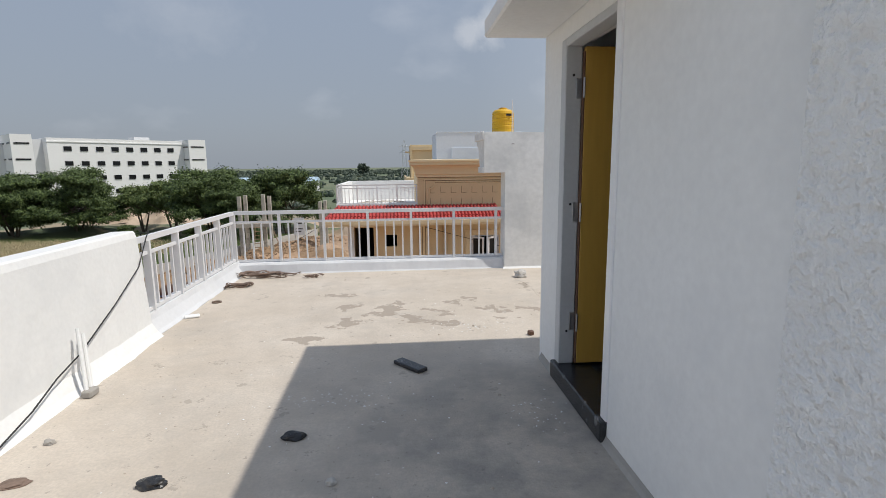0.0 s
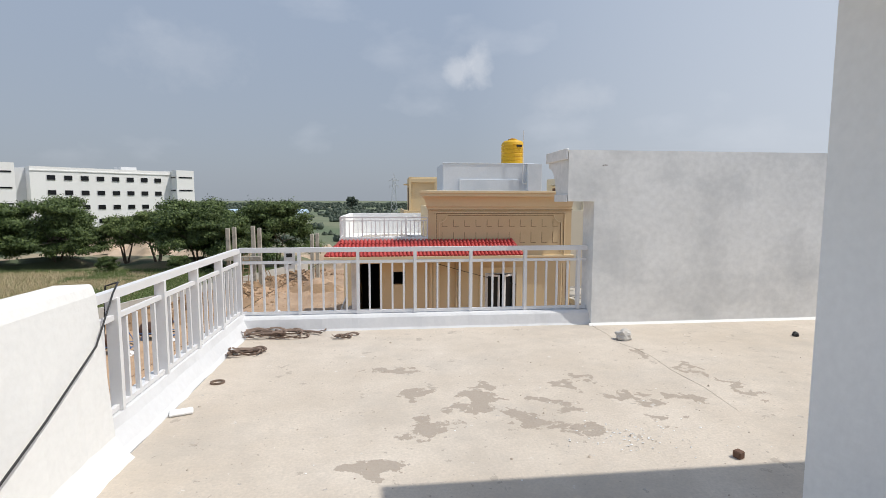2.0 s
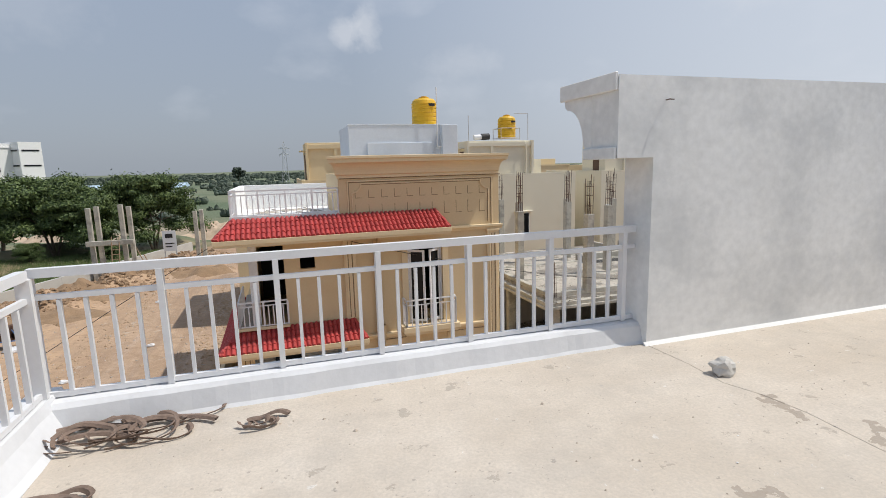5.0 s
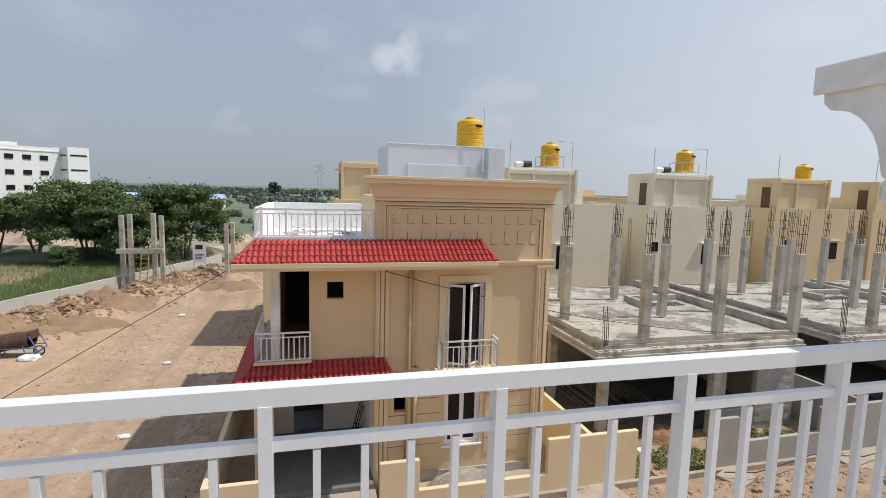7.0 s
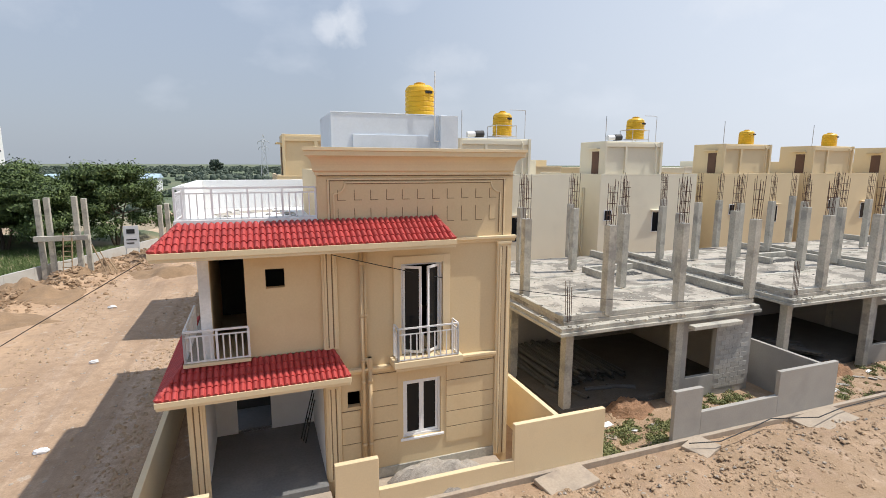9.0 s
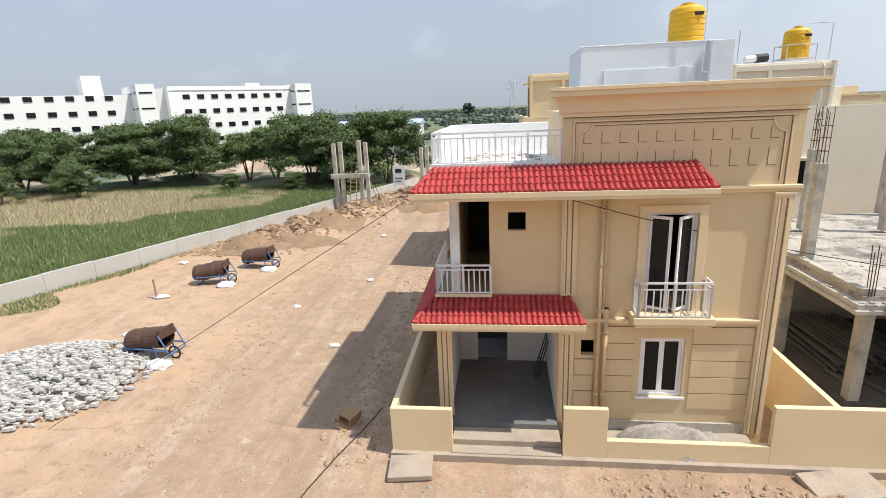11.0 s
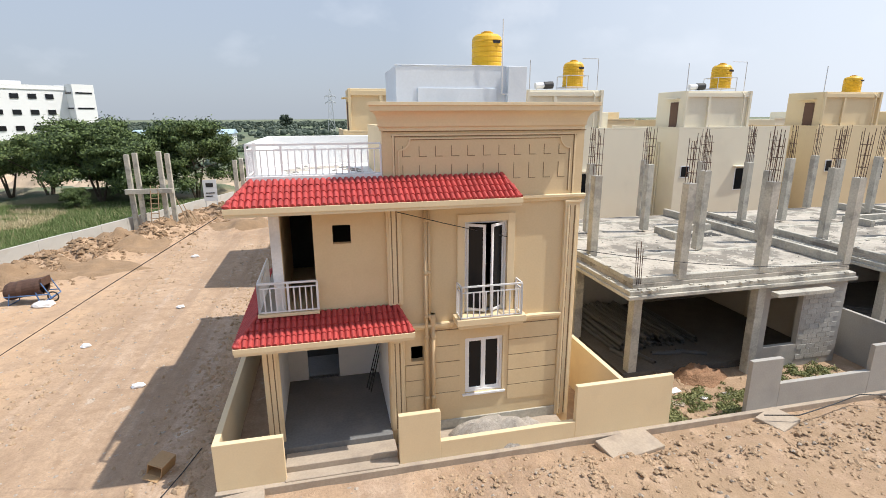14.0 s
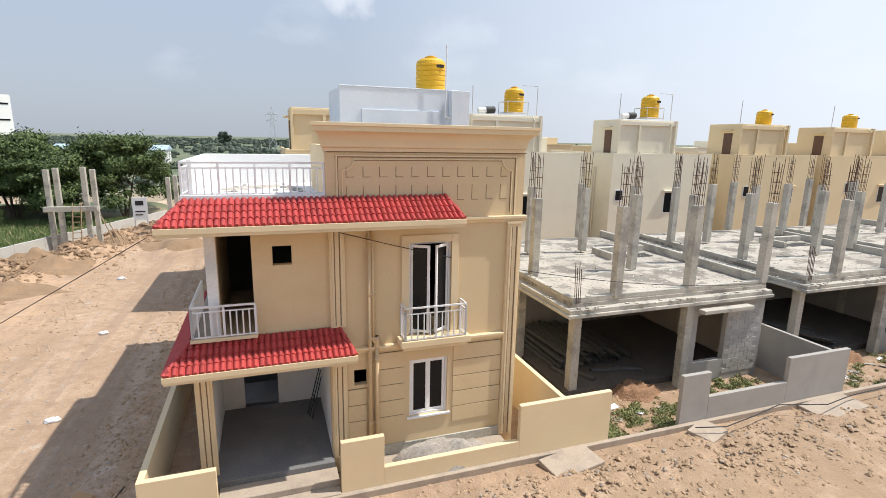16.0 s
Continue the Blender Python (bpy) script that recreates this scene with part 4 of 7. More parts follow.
def skirt_roof(xl, xr, xl2, xr2, ye, yt, ze, zt, yback, cols, rows):
    """A sloping tiled canopy along the front that turns the west corner; every tile is a piece."""
    roof = part("roof", boxes((xl, xr, ye, F - 0.003, ze - 0.2, ze - 0.06), (xl, -2.63, F - 0.003, yback, ze - 0.2, ze - 0.06), bev=0.01), CREAM, house, "red clay tiled canopy on a cream fascia")
    fz = ze - 0.2
    part("fascia", boxes((xl - 0.04, xr + 0.04, ye - 0.05, ye - 0.002, fz + 0.05, ze - 0.02), (xl - 0.02, xr + 0.02, ye - 0.025, ye - 0.001, fz - 0.02, fz + 0.05), bev=0.006), CREAM, roof)
    part("fascia", boxes((xl - 0.05, xl - 0.002, ye, yback, fz + 0.05, ze - 0.02), bev=0.006), CREAM, roof)
    bed = bmesh.new()
    v = [bed.verts.new(p) for p in ((xl, ye, ze - 0.06), (xr, ye, ze - 0.06), (xr2, yt, zt - 0.04), (xl2, yt, zt - 0.04), (xl, yback, ze - 0.06), (xl2, yback, zt - 0.04), (xr2, yt, ze - 0.06), (xl2, yt, ze - 0.06))]
    for f in ((0, 1, 2, 3), (0, 3, 5, 4), (1, 6, 2), (3, 2, 6, 7)):
        bed.faces.new([v[i] for i in f])
    part("tile_bed", bed, RED, roof)
    # one barrel tile
    wid = (xr - xl) / cols
    slope = math.atan2(zt - ze, yt - ye)
    length = math.hypot(zt - ze, yt - ye) / rows
    tb = bmesh.new()
    prof = [(-0.5, 0.0), (-0.42, 0.012), (-0.3, 0.045), (-0.1, 0.07), (0.1, 0.07), (0.3, 0.045), (0.42, 0.012), (0.5, 0.0)]
    A = [tb.verts.new((p[0] * wid, -0.01, p[1] + 0.018)) for p in prof]
    B = [tb.verts.new((p[0] * wid, length * 1.08, p[1] * 0.85)) for p in prof]
    C = [tb.verts.new((p[0] * wid, -0.01, p[1] * 0.4 - 0.02)) for p in prof]
    for i in range(len(prof) - 1):
        tb.faces.new((A[i], A[i + 1], B[i + 1], B[i]))
        tb.faces.new((C[i], C[i + 1], A[i + 1], A[i]))
    me = bpy.data.meshes.new("tile")
    bmesh.ops.recalc_face_normals(tb, faces=tb.faces)
    tb.to_mesh(me)
    tb.free()
    me.materials.append(RED)
    rnd = random.Random(5)
    rz = Matrix.Rotation(slope, 4, "X")
    for r in range(rows):
        s = r / rows
        y, z = ye + (yt - ye) * s, ze + (zt - ze) * s
        for c in range(cols):
            x = xl + (c + 0.5) * wid
            if xl + (xl2 - xl) * (s + 0.35 / rows) - 0.02 < x < xr + (xr2 - xr) * (s + 0.35 / rows) + 0.02:
                piece("tile", me, Matrix.Translation((x, y, z - 0.03 + rnd.uniform(-0.004, 0.004))) @ rz @ Matrix.Rotation(rnd.uniform(-0.02, 0.02), 4, "Z"), roof)
    side_slope = math.atan2(zt - ze, xl2 - xl)
    sl = math.hypot(zt - ze, xl2 - xl) / rows / length
    rs = Matrix.Rotation(-math.pi / 2, 4, "Z") @ Matrix.Rotation(side_slope, 4, "X")
    n = int((yback - ye) / wid)
    for r in range(rows):
        s = r / rows
        for c in range(n):
            y = ye + (c + 0.5) * wid
            if y > ye + (yt - ye) * (s + 0.3 / rows):
                piece("tile", me, Matrix.Translation((xl + (xl2 - xl) * s, y, ze + (zt - ze) * s - 0.03)) @ rs @ Matrix.Diagonal((1, sl, 1, 1)), roof)
    # hip ridges
    for a, b in (((xl, ye, ze), (xl2, yt, zt)), ((xr, ye, ze), (xr2, yt, zt))):
        a, b = Vector(a), Vector(b)
        for i in range(rows * 2):
            p, q = a.lerp(b, i / rows / 2), a.lerp(b, (i + 1.1) / rows / 2)
            part("hip_ridge_tile", rod(bmesh.new(), p, q, 0.055, 8, 0.045), RED, roof)
    return roof


skirt_roof(-2.98, 3.8, -2.5, 3.57, 18.7, 19.56, -0.58, -0.1, 24.0, 50, 4)
skirt_roof(-3.11, 1.08, -2.65, 0.78, 18.75, 19.56, -3.86, -3.42, 24.0, 30, 4)
part("porch_beam", box(-2.6, 0.55, F - 0.1, F + 0.2, -4.3, -4.06, 0.01), CREAM, house)


def window_unit(x0, x1, z0, z1, leaves, name, open_by=0.0, y=F + 0.06):
    w = part(name, boxes((x0, x0 + 0.06, y, y + 0.07, z0, z1), (x1 - 0.06, x1, y, y + 0.07, z0, z1), (x0 + 0.06, x1 - 0.06, y, y + 0.07, z1 - 0.06, z1), (x0 + 0.06, x1 - 0.06, y, y + 0.07, z0, z0 + 0.06)), UPVC, house, "white framed window with dark glass")
    a, b = x0 + 0.062, x1 - 0.062
    lw = (b - a) / leaves
    for i in range(leaves):
        p0, p1 = a + i * lw, a + (i + 1) * lw
        yy = y + 0.01 + (0.02 if i else 0)
        if open_by:
            # a leaf swung outwards about its outer edge
            hx = p0 if i == 0 else p1
            t = Matrix.Translation((hx, yy, 0)) @ Matrix.Rotation((-open_by if i == 0 else open_by * 1.15), 4, "Z") @ Matrix.Translation((-hx, -yy, 0))
        else:
            t = Matrix.Identity(4)
        f = boxes((p0, p0 + 0.07, yy, yy + 0.045, z0 + 0.062, z1 - 0.062), (p1 - 0.07, p1, yy, yy + 0.045, z0 + 0.062, z1 - 0.062), (p0 + 0.07, p1 - 0.07, yy, yy + 0.045, z1 - 0.132, z1 - 0.062), (p0 + 0.07, p1 - 0.07, yy, yy + 0.045, z0 + 0.062, z0 + 0.132))
        bmesh.ops.transform(f, matrix=t, verts=f.verts)
        part("sash", f, UPVC, w)
        g = box(p0 + 0.07, p1 - 0.07, yy + 0.018, yy + 0.026, z0 + 0.132, z1 - 0.132, 0)
        bmesh.ops.transform(g, matrix=t, verts=g.verts)
        part("pane", g, GLASS, w, "dark tinted pane")
    return w


window_unit(2.62, 3.8, -3.84, -1.33, 2, "french_window", 0.55)
window_unit(2.66, 3.76, -6.28, -4.6, 2, "window")
part("window_surround", boxes((2.42, 2.62, F - 0.05, F - 0.002, -3.84, -1.13), (3.8, 4.0, F - 0.05, F - 0.002, -3.84, -1.13), (2.62, 3.8, F - 0.05, F - 0.002, -1.33, -1.13)), CREAM, house)
part("window_sill", box(2.58, 3.84, F - 0.06, F - 0.001, -6.34, -6.28, 0.006), UPVC, house)
# french balcony
bal = part("balcony", boxes((2.3, 4.22, F - 0.52, F - 0.003, -4.02, -3.84), (2.36, 4.16, F - 0.46, F - 0.003, -4.12, -4.02), bev=0.012), CREAM, house, "small cream balcony slab")
for a, b, n, k in (((2.42, F - 0.47), (4.08, F - 0.47), 2, 4), ((2.42, F - 0.47), (2.42, F - 0.03), 1, 2), ((4.08, F - 0.47), (4.08, F - 0.03), 1, 2)):
    railing("railing", "", a, b, -3.82, -2.95, n, k, parent=bal, th=0.04, second=0.16, slim=1.4)
# corner balcony
cb = part("balcony", box(-2.62, -1.15, F - 0.22, F - 0.003, -3.42, -3.34, 0.006), CREAM, house, "narrow balcony ledge above the tiled canopy")
for a, b, n, k in (((-2.57, F - 0.17), (-1.18, F - 0.17), 2, 4), ((-2.57, F - 0.17), (-2.57, F + 2.2), 3, 4)):
    railing("railing", "", a, b, -3.32, -2.57, n, k, parent=cb, th=0.045, second=0.12, slim=1.4)
part("balcony_floor", box(-2.62, -2.2, F, 24.0, -3.44, -3.36, 0), CEMENT, house)
part("corner_post", box(-2.2, -1.96, F - 0.03, F - 0.002, -3.34, -0.8, 0.005), GREY_PLASTER, house)
# terrace railing
tr = part("terrace_kerb", boxes((-2.6, 0.54, F - 0.03, F + 0.12, -0.14, -0.02)), WHITE_PLASTER, house)
for a, b, n, k in (((-2.56, F + 0.04), (0.52, F + 0.04), 4, 4), ((-2.56, F + 0.04), (-2.56, F + 1.0), 1, 5)):
    railing("railing", "", a, b, -0.02, 0.7, n, k, parent=tr, th=0.045, second=0.12, slim=1.2)
# pipes
for x, z0, z1, r in ((1.56, -7.0, -0.9, 0.05), (1.74, -7.0, -3.75, 0.055), (1.65, -3.85, -0.9, 0.035)):
    pp = bmesh.new()
    rod(pp, (x, F - 0.1, z0), (x, F - 0.1, z1), r, 12)
    for z in (-6.2, -4.4, -3.8, -2.6, -1.2):
        if z0 < z < z1:
            rod(pp, (x, F - 0.1, z - 0.05), (x, F - 0.1, z + 0.05), r + 0.014, 12)
    part("drain_pipe", pp, PIPE, house, "tan painted drain pipe", True)
part("pipe_elbow", rod(rod(bmesh.new(), (1.65, F - 0.1, -3.85), (1.74, F - 0.1, -3.95), 0.05, 10), (1.74, F - 0.1, -4.05), (1.74, F - 0.1, -3.8), 0.075, 12), PIPE, house)
# white roof room
rr = part("roof_room", boxes((1.75, 6.1, 25.5, 28.5, -0.2, 3.04), (1.73, 6.12, 25.48, 25.6, 3.04, 3.08), bev=0.01), SKY_WHITE, house, "white plastered roof room")
part("roof_room_panel", box(2.5, 5.4, 25.42, 25.498, -0.2, 2.3, 0.01), SKY_WHITE, rr)
part("roof_room_side", box(5.75, 6.45, 25.2, 25.497, -0.2, 3.04, 0.01), SKY_WHITE, rr)
part("riser_pipe", rod(rod(bmesh.new(), (5.55, 25.3, 2.1), (5.55, 25.3, 4.6), 0.025), (5.55, 25.3, 2.1), (5.75, 25.3, 2.1), 0.025), PAINT, rr)
lean = bmesh.new()
for k in range(3):
    rod(lean, (0.2 - 0.05 * k, 21.6 + 0.15 * k, -7.05), (0.52, 21.75 + 0.12 * k, -5.8 + 0.15 * k), 0.018, 6)
rod(lean, (0.3, 21.6, -6.5), (0.3, 21.95, -6.45), 0.018, 6)
bmesh.ops.translate(lean, verts=lean.verts, vec=(0.1, 0, 0.19))
tagged(part("iron_frame", lean, BLACK), "dark iron rods leaning against the porch wall", "iron frame")
# near-black sheet for the shade behind the porch doorway, and steps
part("porch_room", box(-2.3, 0.5, 24.6, 24.7, -7.05, -3.9, 0), OPENING_SHADE, house, "dark sheet standing for the shade behind the porch doorway")
part("step", box(-2.24, 0.6, 18.75, 19.3, GZ - 0.7, -7.2, 0.015), DUSTY, house)
part("step", box(-2.24, 0.6, 18.42, 18.75, GZ - 0.7, -7.36, 0.015), DUSTY, house)


def tank(at, r, h, group="yellow roof tanks"):
    """A ribbed round water tank with a domed shoulder and a lid."""
    t = thing("water_tank", "yellow ribbed plastic water tank on a roof", "water tank", at, group)
    x, y, z = at
    prof = [(0.0, 0.0), (r, 0.0)]
    for k in range(5):
        zz = 0.03 + k * (h * 0.72 / 5)
        prof += [(r, zz), (r, zz + h * 0.09), (r * 0.965, zz + h * 0.105), (r * 0.965, zz + h * 0.125)]
    prof += [(r, h * 0.76), (r * 0.93, h * 0.86), (r * 0.75, h * 0.93), (r * 0.42, h * 0.96), (0.0, h * 0.97)]
    bm = bmesh.new()
    seg = 28
    rings = [[bm.verts.new((x + p[0] * math.cos(a), y + p[0] * math.sin(a), z + p[1])) for a in [2 * math.pi * i / seg for i in range(seg)]] if p[0] else [bm.verts.new((x, y, z + p[1]))] for p in prof]
    for A, B in zip(rings, rings[1:]):
        for i in range(seg):
            j = (i + 1) % seg
            q = [A[i % len(A)], A[j % len(A)], B[j % len(B)], B[i % len(B)]]
            q = list(dict.fromkeys(q))
            if len(q) > 2:
                bm.faces.new(q)
    part("body", bm, YELLOW, t)
    part("lid", rod(rod(bmesh.new(), (x, y, z + h * 0.94), (x, y, z + h), r * 0.4, 20), (x, y, z + h), (x, y, z + h * 1.03), r * 0.25, 14), YELLOW, t)
    part("label_mark", boxes((x + r * 0.1, x + r * 0.6, y - r * 1.0, y - r * 0.86, z + h * 0.66, z + h * 0.74)), BLACK, t, "dark printed bar")
    return t


house.location, house.scale = (2.1, F, GZ + 0.2), (0.983, 0.983, 0.983)
tank((5.34, 26.25, 3.105), 0.55, 1.2)

# compound wall of the tan house
def plot_wall(name, x0, x1, y0, y1, z1, m, label):
    return tagged(part(name, boxes((x0, x1, y0, y1, GZ - 0.3, z1), bev=0.008), m), label, "compound wall", "compound walls of the plots")


for x0, x1, z in ((-3.62, -2.03, -5.98), (0.74, 1.81, -5.85), (1.81, 5.58, -6.72), (5.58, 8.53, -5.67)):
    plot_wall("compound_wall", x0, x1, 18.5, 18.65, z, CREAM, "cream painted compound wall before the tan house")
plot_wall("compound_wall", -3.62, -3.47, 18.65, 30.0, -5.98, CREAM, "cream painted side compound wall along the lane")
plot_wall("compound_wall", 6.9, 7.05, 18.65, 30.0, -5.67, CREAM, "cream painted side compound wall beside the unfinished house")
tagged(part("plot_kerb", boxes((-3.65, 40.0, 18.36, 18.5, GZ - 0.3, -7.2), bev=0.01), DUSTY), "dusty cement kerb along the plots", "kerb", kind="structure")
tagged(part("plot_paving", boxes((0.9, 5.5, 18.65, F - 0.05, GZ - 0.3, -7.1), bev=0.01), DUSTY), "rough dusty strip in the front yard", "paving", kind="structure")


# ---- unfinished concrete houses ----
def unfinished(x0, group="unfinished houses"):
    """A concrete frame: ground floor columns, first floor slab with upstand beams, starter columns with bars."""
    u = thing("unfinished_house", "unfinished grey concrete house frame with bare columns", "house", (x0, 20.6, GZ), group)
    x1, y0, y1 = x0 + 8.75, 20.6, 31.0
    sl = part("floor_slab", boxes((x0 + 0.2, x1, y0 + 0.24, y1, -4.3, -4.06), bev=0.015), SLAB_TOP, u, "dusty grey concrete slab")
    part("slab_edge", boxes((x0 - 0.12, x1 + 0.05, y0 - 0.1, y1, -4.46, -4.345), (x0 - 0.04, x1 + 0.02, y0 - 0.02, y1, -4.343, -4.2), bev=0.012), CONCRETE, u)
    part("upstand", boxes((x0 + 0.2, x1, y0 + 0.26, y0 + 0.46, -4.06, -3.87), (x0 + 0.2, x0 + 0.4, y0 + 0.46, y1, -4.06, -3.9), (x1 - 0.2, x1, y0 + 0.46, y1, -4.06, -3.72), bev=0.015), CONCRETE, u)
    jr = random.Random(77)
    lumps = bmesh.new()
    for k in range(170):
        side = jr.random()
        lx, ly = (x0 + jr.uniform(0, 8.7), y0 + jr.uniform(-0.1, 0.4)) if side < 0.5 else ((x0 + jr.uniform(-0.1, 0.3), jr.uniform(y0, y1)) if side < 0.7 else (x0 + jr.uniform(0.4, 8.4), jr.uniform(y0 + 0.4, y1 - 0.4)))
        s = jr.uniform(0.012, 0.055)
        lz = -4.06 if side >= 0.7 else (-4.2 if ly < y0 + 0.26 or lx < x0 + 0.2 else -3.88)
        add_box(lumps, lx - s, lx + s * jr.uniform(0.6, 2.2), ly - s, ly + s, lz - 0.03, lz + s * jr.uniform(0.3, 0.9))
    tagged(part("mortar_lump", lumps, CONCRETE, u, "lumps of mortar on the slab edge"), kind="stuff")
    for k in range(3):
        ridge, prev, yy, px = bmesh.new(), None, 23.9 + 2.9 * k, x0 + 0.4
        while px < x1 - 0.5:
            wy, hz, sw = yy + jr.uniform(-0.06, 0.06), jr.uniform(0.03, 0.09), jr.uniform(0.08, 0.16)
            cur = [ridge.verts.new(p) for p in ((px, wy - sw, -4.07), (px, wy - sw * 0.7, -4.06 + hz), (px, wy + sw * 0.7, -4.06 + hz * 0.9), (px, wy + sw, -4.07))]
            if prev:
                for q in range(3):
                    ridge.faces.new((prev[q], cur[q], cur[q + 1], prev[q + 1]))
            prev = cur
            px += jr.uniform(0.25, 0.5)
        part("slab_ridge", ridge, CONCRETE, u)
    # no hole is cut; a near-black sheet stands for the opening's shade
    part("slab_pit", boxes((x0 + 5.6, x0 + 8.0, 26.0, 27.0, -4.062, -4.055), bev=0), OPENING_SHADE, u, "flat dark sheet standing for the shade of a stair opening")
    part("pit_kerb", boxes((x0 + 5.4, x0 + 8.2, 27.0, 27.25, -4.06, -3.75), (x0 + 5.4, x0 + 5.6, 25.8, 27.0, -4.06, -3.75)), CONCRETE, u)
    cols = ((0.52, 24.05), (1.95, 20.95), (5.1, 20.98), (8.6, 20.98), (5.1, 27.6), (5.04, 24.0), (8.55, 24.6), (0.3, 28.2), (8.5, 28.4), (2.4, 27.9), (2.6, 30.6), (6.9, 30.6))
    rnd = random.Random(int(x0 * 10))
    for k, (cx, cy) in enumerate(cols):
        cx += x0
        w = 0.15
        h = rnd.uniform(-0.15, 0.1)
        c = part("column", boxes((cx - w, cx + w, cy - 0.15, cy + 0.15, -3.97, -1.0 + h), bev=0.012), CONCRETE, u, "bare concrete column")
        bars = bmesh.new()
        for i, (ax, ay) in enumerate(((-1, -1), (1, -1), (1, 1), (-1, 1), (0, -1), (0, 1))):
            ln = rnd.uniform(1.35, 1.7)
            tx, ty = rnd.uniform(-0.06, 0.06), rnd.uniform(-0.06, 0.06)
            rod(bars, (cx + ax * 0.1, cy + ay * 0.1, -1.1), (cx + ax * 0.1 + tx, cy + ay * 0.1 + ty, -1.0 + ln), 0.011, 5)
        for z in (-0.6, -0.2, 0.15):
            for p, q in (((-1, -1), (1, -1)), ((1, -1), (1, 1)), ((1, 1), (-1, 1)), ((-1, 1), (-1, -1))):
                rod(bars, (cx + p[0] * 0.11, cy + p[1] * 0.11, z), (cx + q[0] * 0.11, cy + q[1] * 0.11, z), 0.008, 4)
        part("rebar", bars, RUST, c, "rusty starter bars")
    g = bmesh.new()
    for i in range(6):
        rod(g, (x0 + 0.35 + 0.07 * (i % 3), y0 + 0.25 + 0.1 * (i // 3), -4.1), (x0 + 0.3 + 0.08 * (i % 3), y0 + 0.25 + 0.12 * (i // 3), -2.9 + 0.2 * (i % 2)), 0.012, 5)
    part("rebar", g, RUST, u)
    # ground floor
    for cx, cy in ((0.75, 21.4), (0.3, 24.5), (0.3, 28.5), (5.0, 20.8), (8.6, 24.5), (5.0, 28.5), (8.6, 28.5)):
        part("column", boxes((x0 + cx - 0.16, x0 + cx + 0.16, cy - 0.16, cy + 0.16, GZ - 0.7, -4.3), bev=0.012), CONCRETE, u)
    part("front_wall", wall_panel(x0 + 5.16, x0 + 8.7, GZ - 0.7, -4.55, 20.75, 20.95, [(x0 + 5.5, x0 + 6.9, -6.8, -4.95)]), CEMENT, u, "grey blockwork wall with a window hole")
    # side and back walls added at full length to keep sunlight off the floor
    part("side_wall", box(x0 + 8.5, x0 + 8.7, 20.95, 30.8, GZ - 0.7, -4.31, 0), CEMENT, u)
    part("back_wall", box(x0 + 0.1, x0 + 8.5, 27.2, 27.4, GZ - 0.7, -4.31, 0), CEMENT, u)
    part("sunshade", boxes((x0 + 5.2, x0 + 7.5, 20.2, 20.5, -4.72, -4.58), bev=0.012), CONCRETE, u)
    part("inner_floor", box(x0 + 0.4, x0 + 8.5, 21.2, 27.2, GZ - 0.7, -7.4, 0.01), SHADED_FLOOR, u, "earth floor with debris, darkened for the shade under the slab")
    part("inner_beam", boxes((x0 + 0.3, x0 + 8.5, 24.2, 24.45, -4.75, -4.31), (x0 + 4.85, x0 + 5.1, 21.0, 24.2, -4.7, -4.31)), CONCRETE, u)
    bb = box(-0.196, 0.196, -0.012, 0.0, -0.091, 0.091, 0.006)
    bme = bpy.data.meshes.new("block")
    bb.to_mesh(bme)
    bb.free()
    bme.materials.append(BLOCK)
    for r in range(14):
        for c in range(4):
            bx = x0 + 7.15 + c * 0.4 + (0.2 if r % 2 else 0.0)
            if bx < x0 + 8.5:
                piece("block", bme, Matrix.Translation((bx, 20.75 - rnd.uniform(0, 0.006), -7.3 + r * 0.19)) @ Matrix.Rotation(rnd.uniform(-0.02, 0.02), 4, "Y"), u)
    return u


u1 = unfinished(8.4)
u1.location = (8.4, 20.68, GZ + 0.25)
for k in range(1, 4):
    copy_thing(u1, pose(8.4 + 10.65 * k, 20.68, GZ + 0.25))
for k in range(4):
    x = 11.15 + 10.65 * k
    for a, b, z in ((x, x + 1.1, -5.6), (x + 1.1, x + 4.5, -6.44), (x + 4.5, x + 7.4, -5.58)):
        plot_wall("compound_wall", a, b, 18.5, 18.65, z, CEMENT, "grey cement compound wall before an unfinished house")
    plot_wall("compound_wall", x + 6.6, x + 6.75, 18.65, 30.0, -5.6, CEMENT, "grey cement side compound wall")


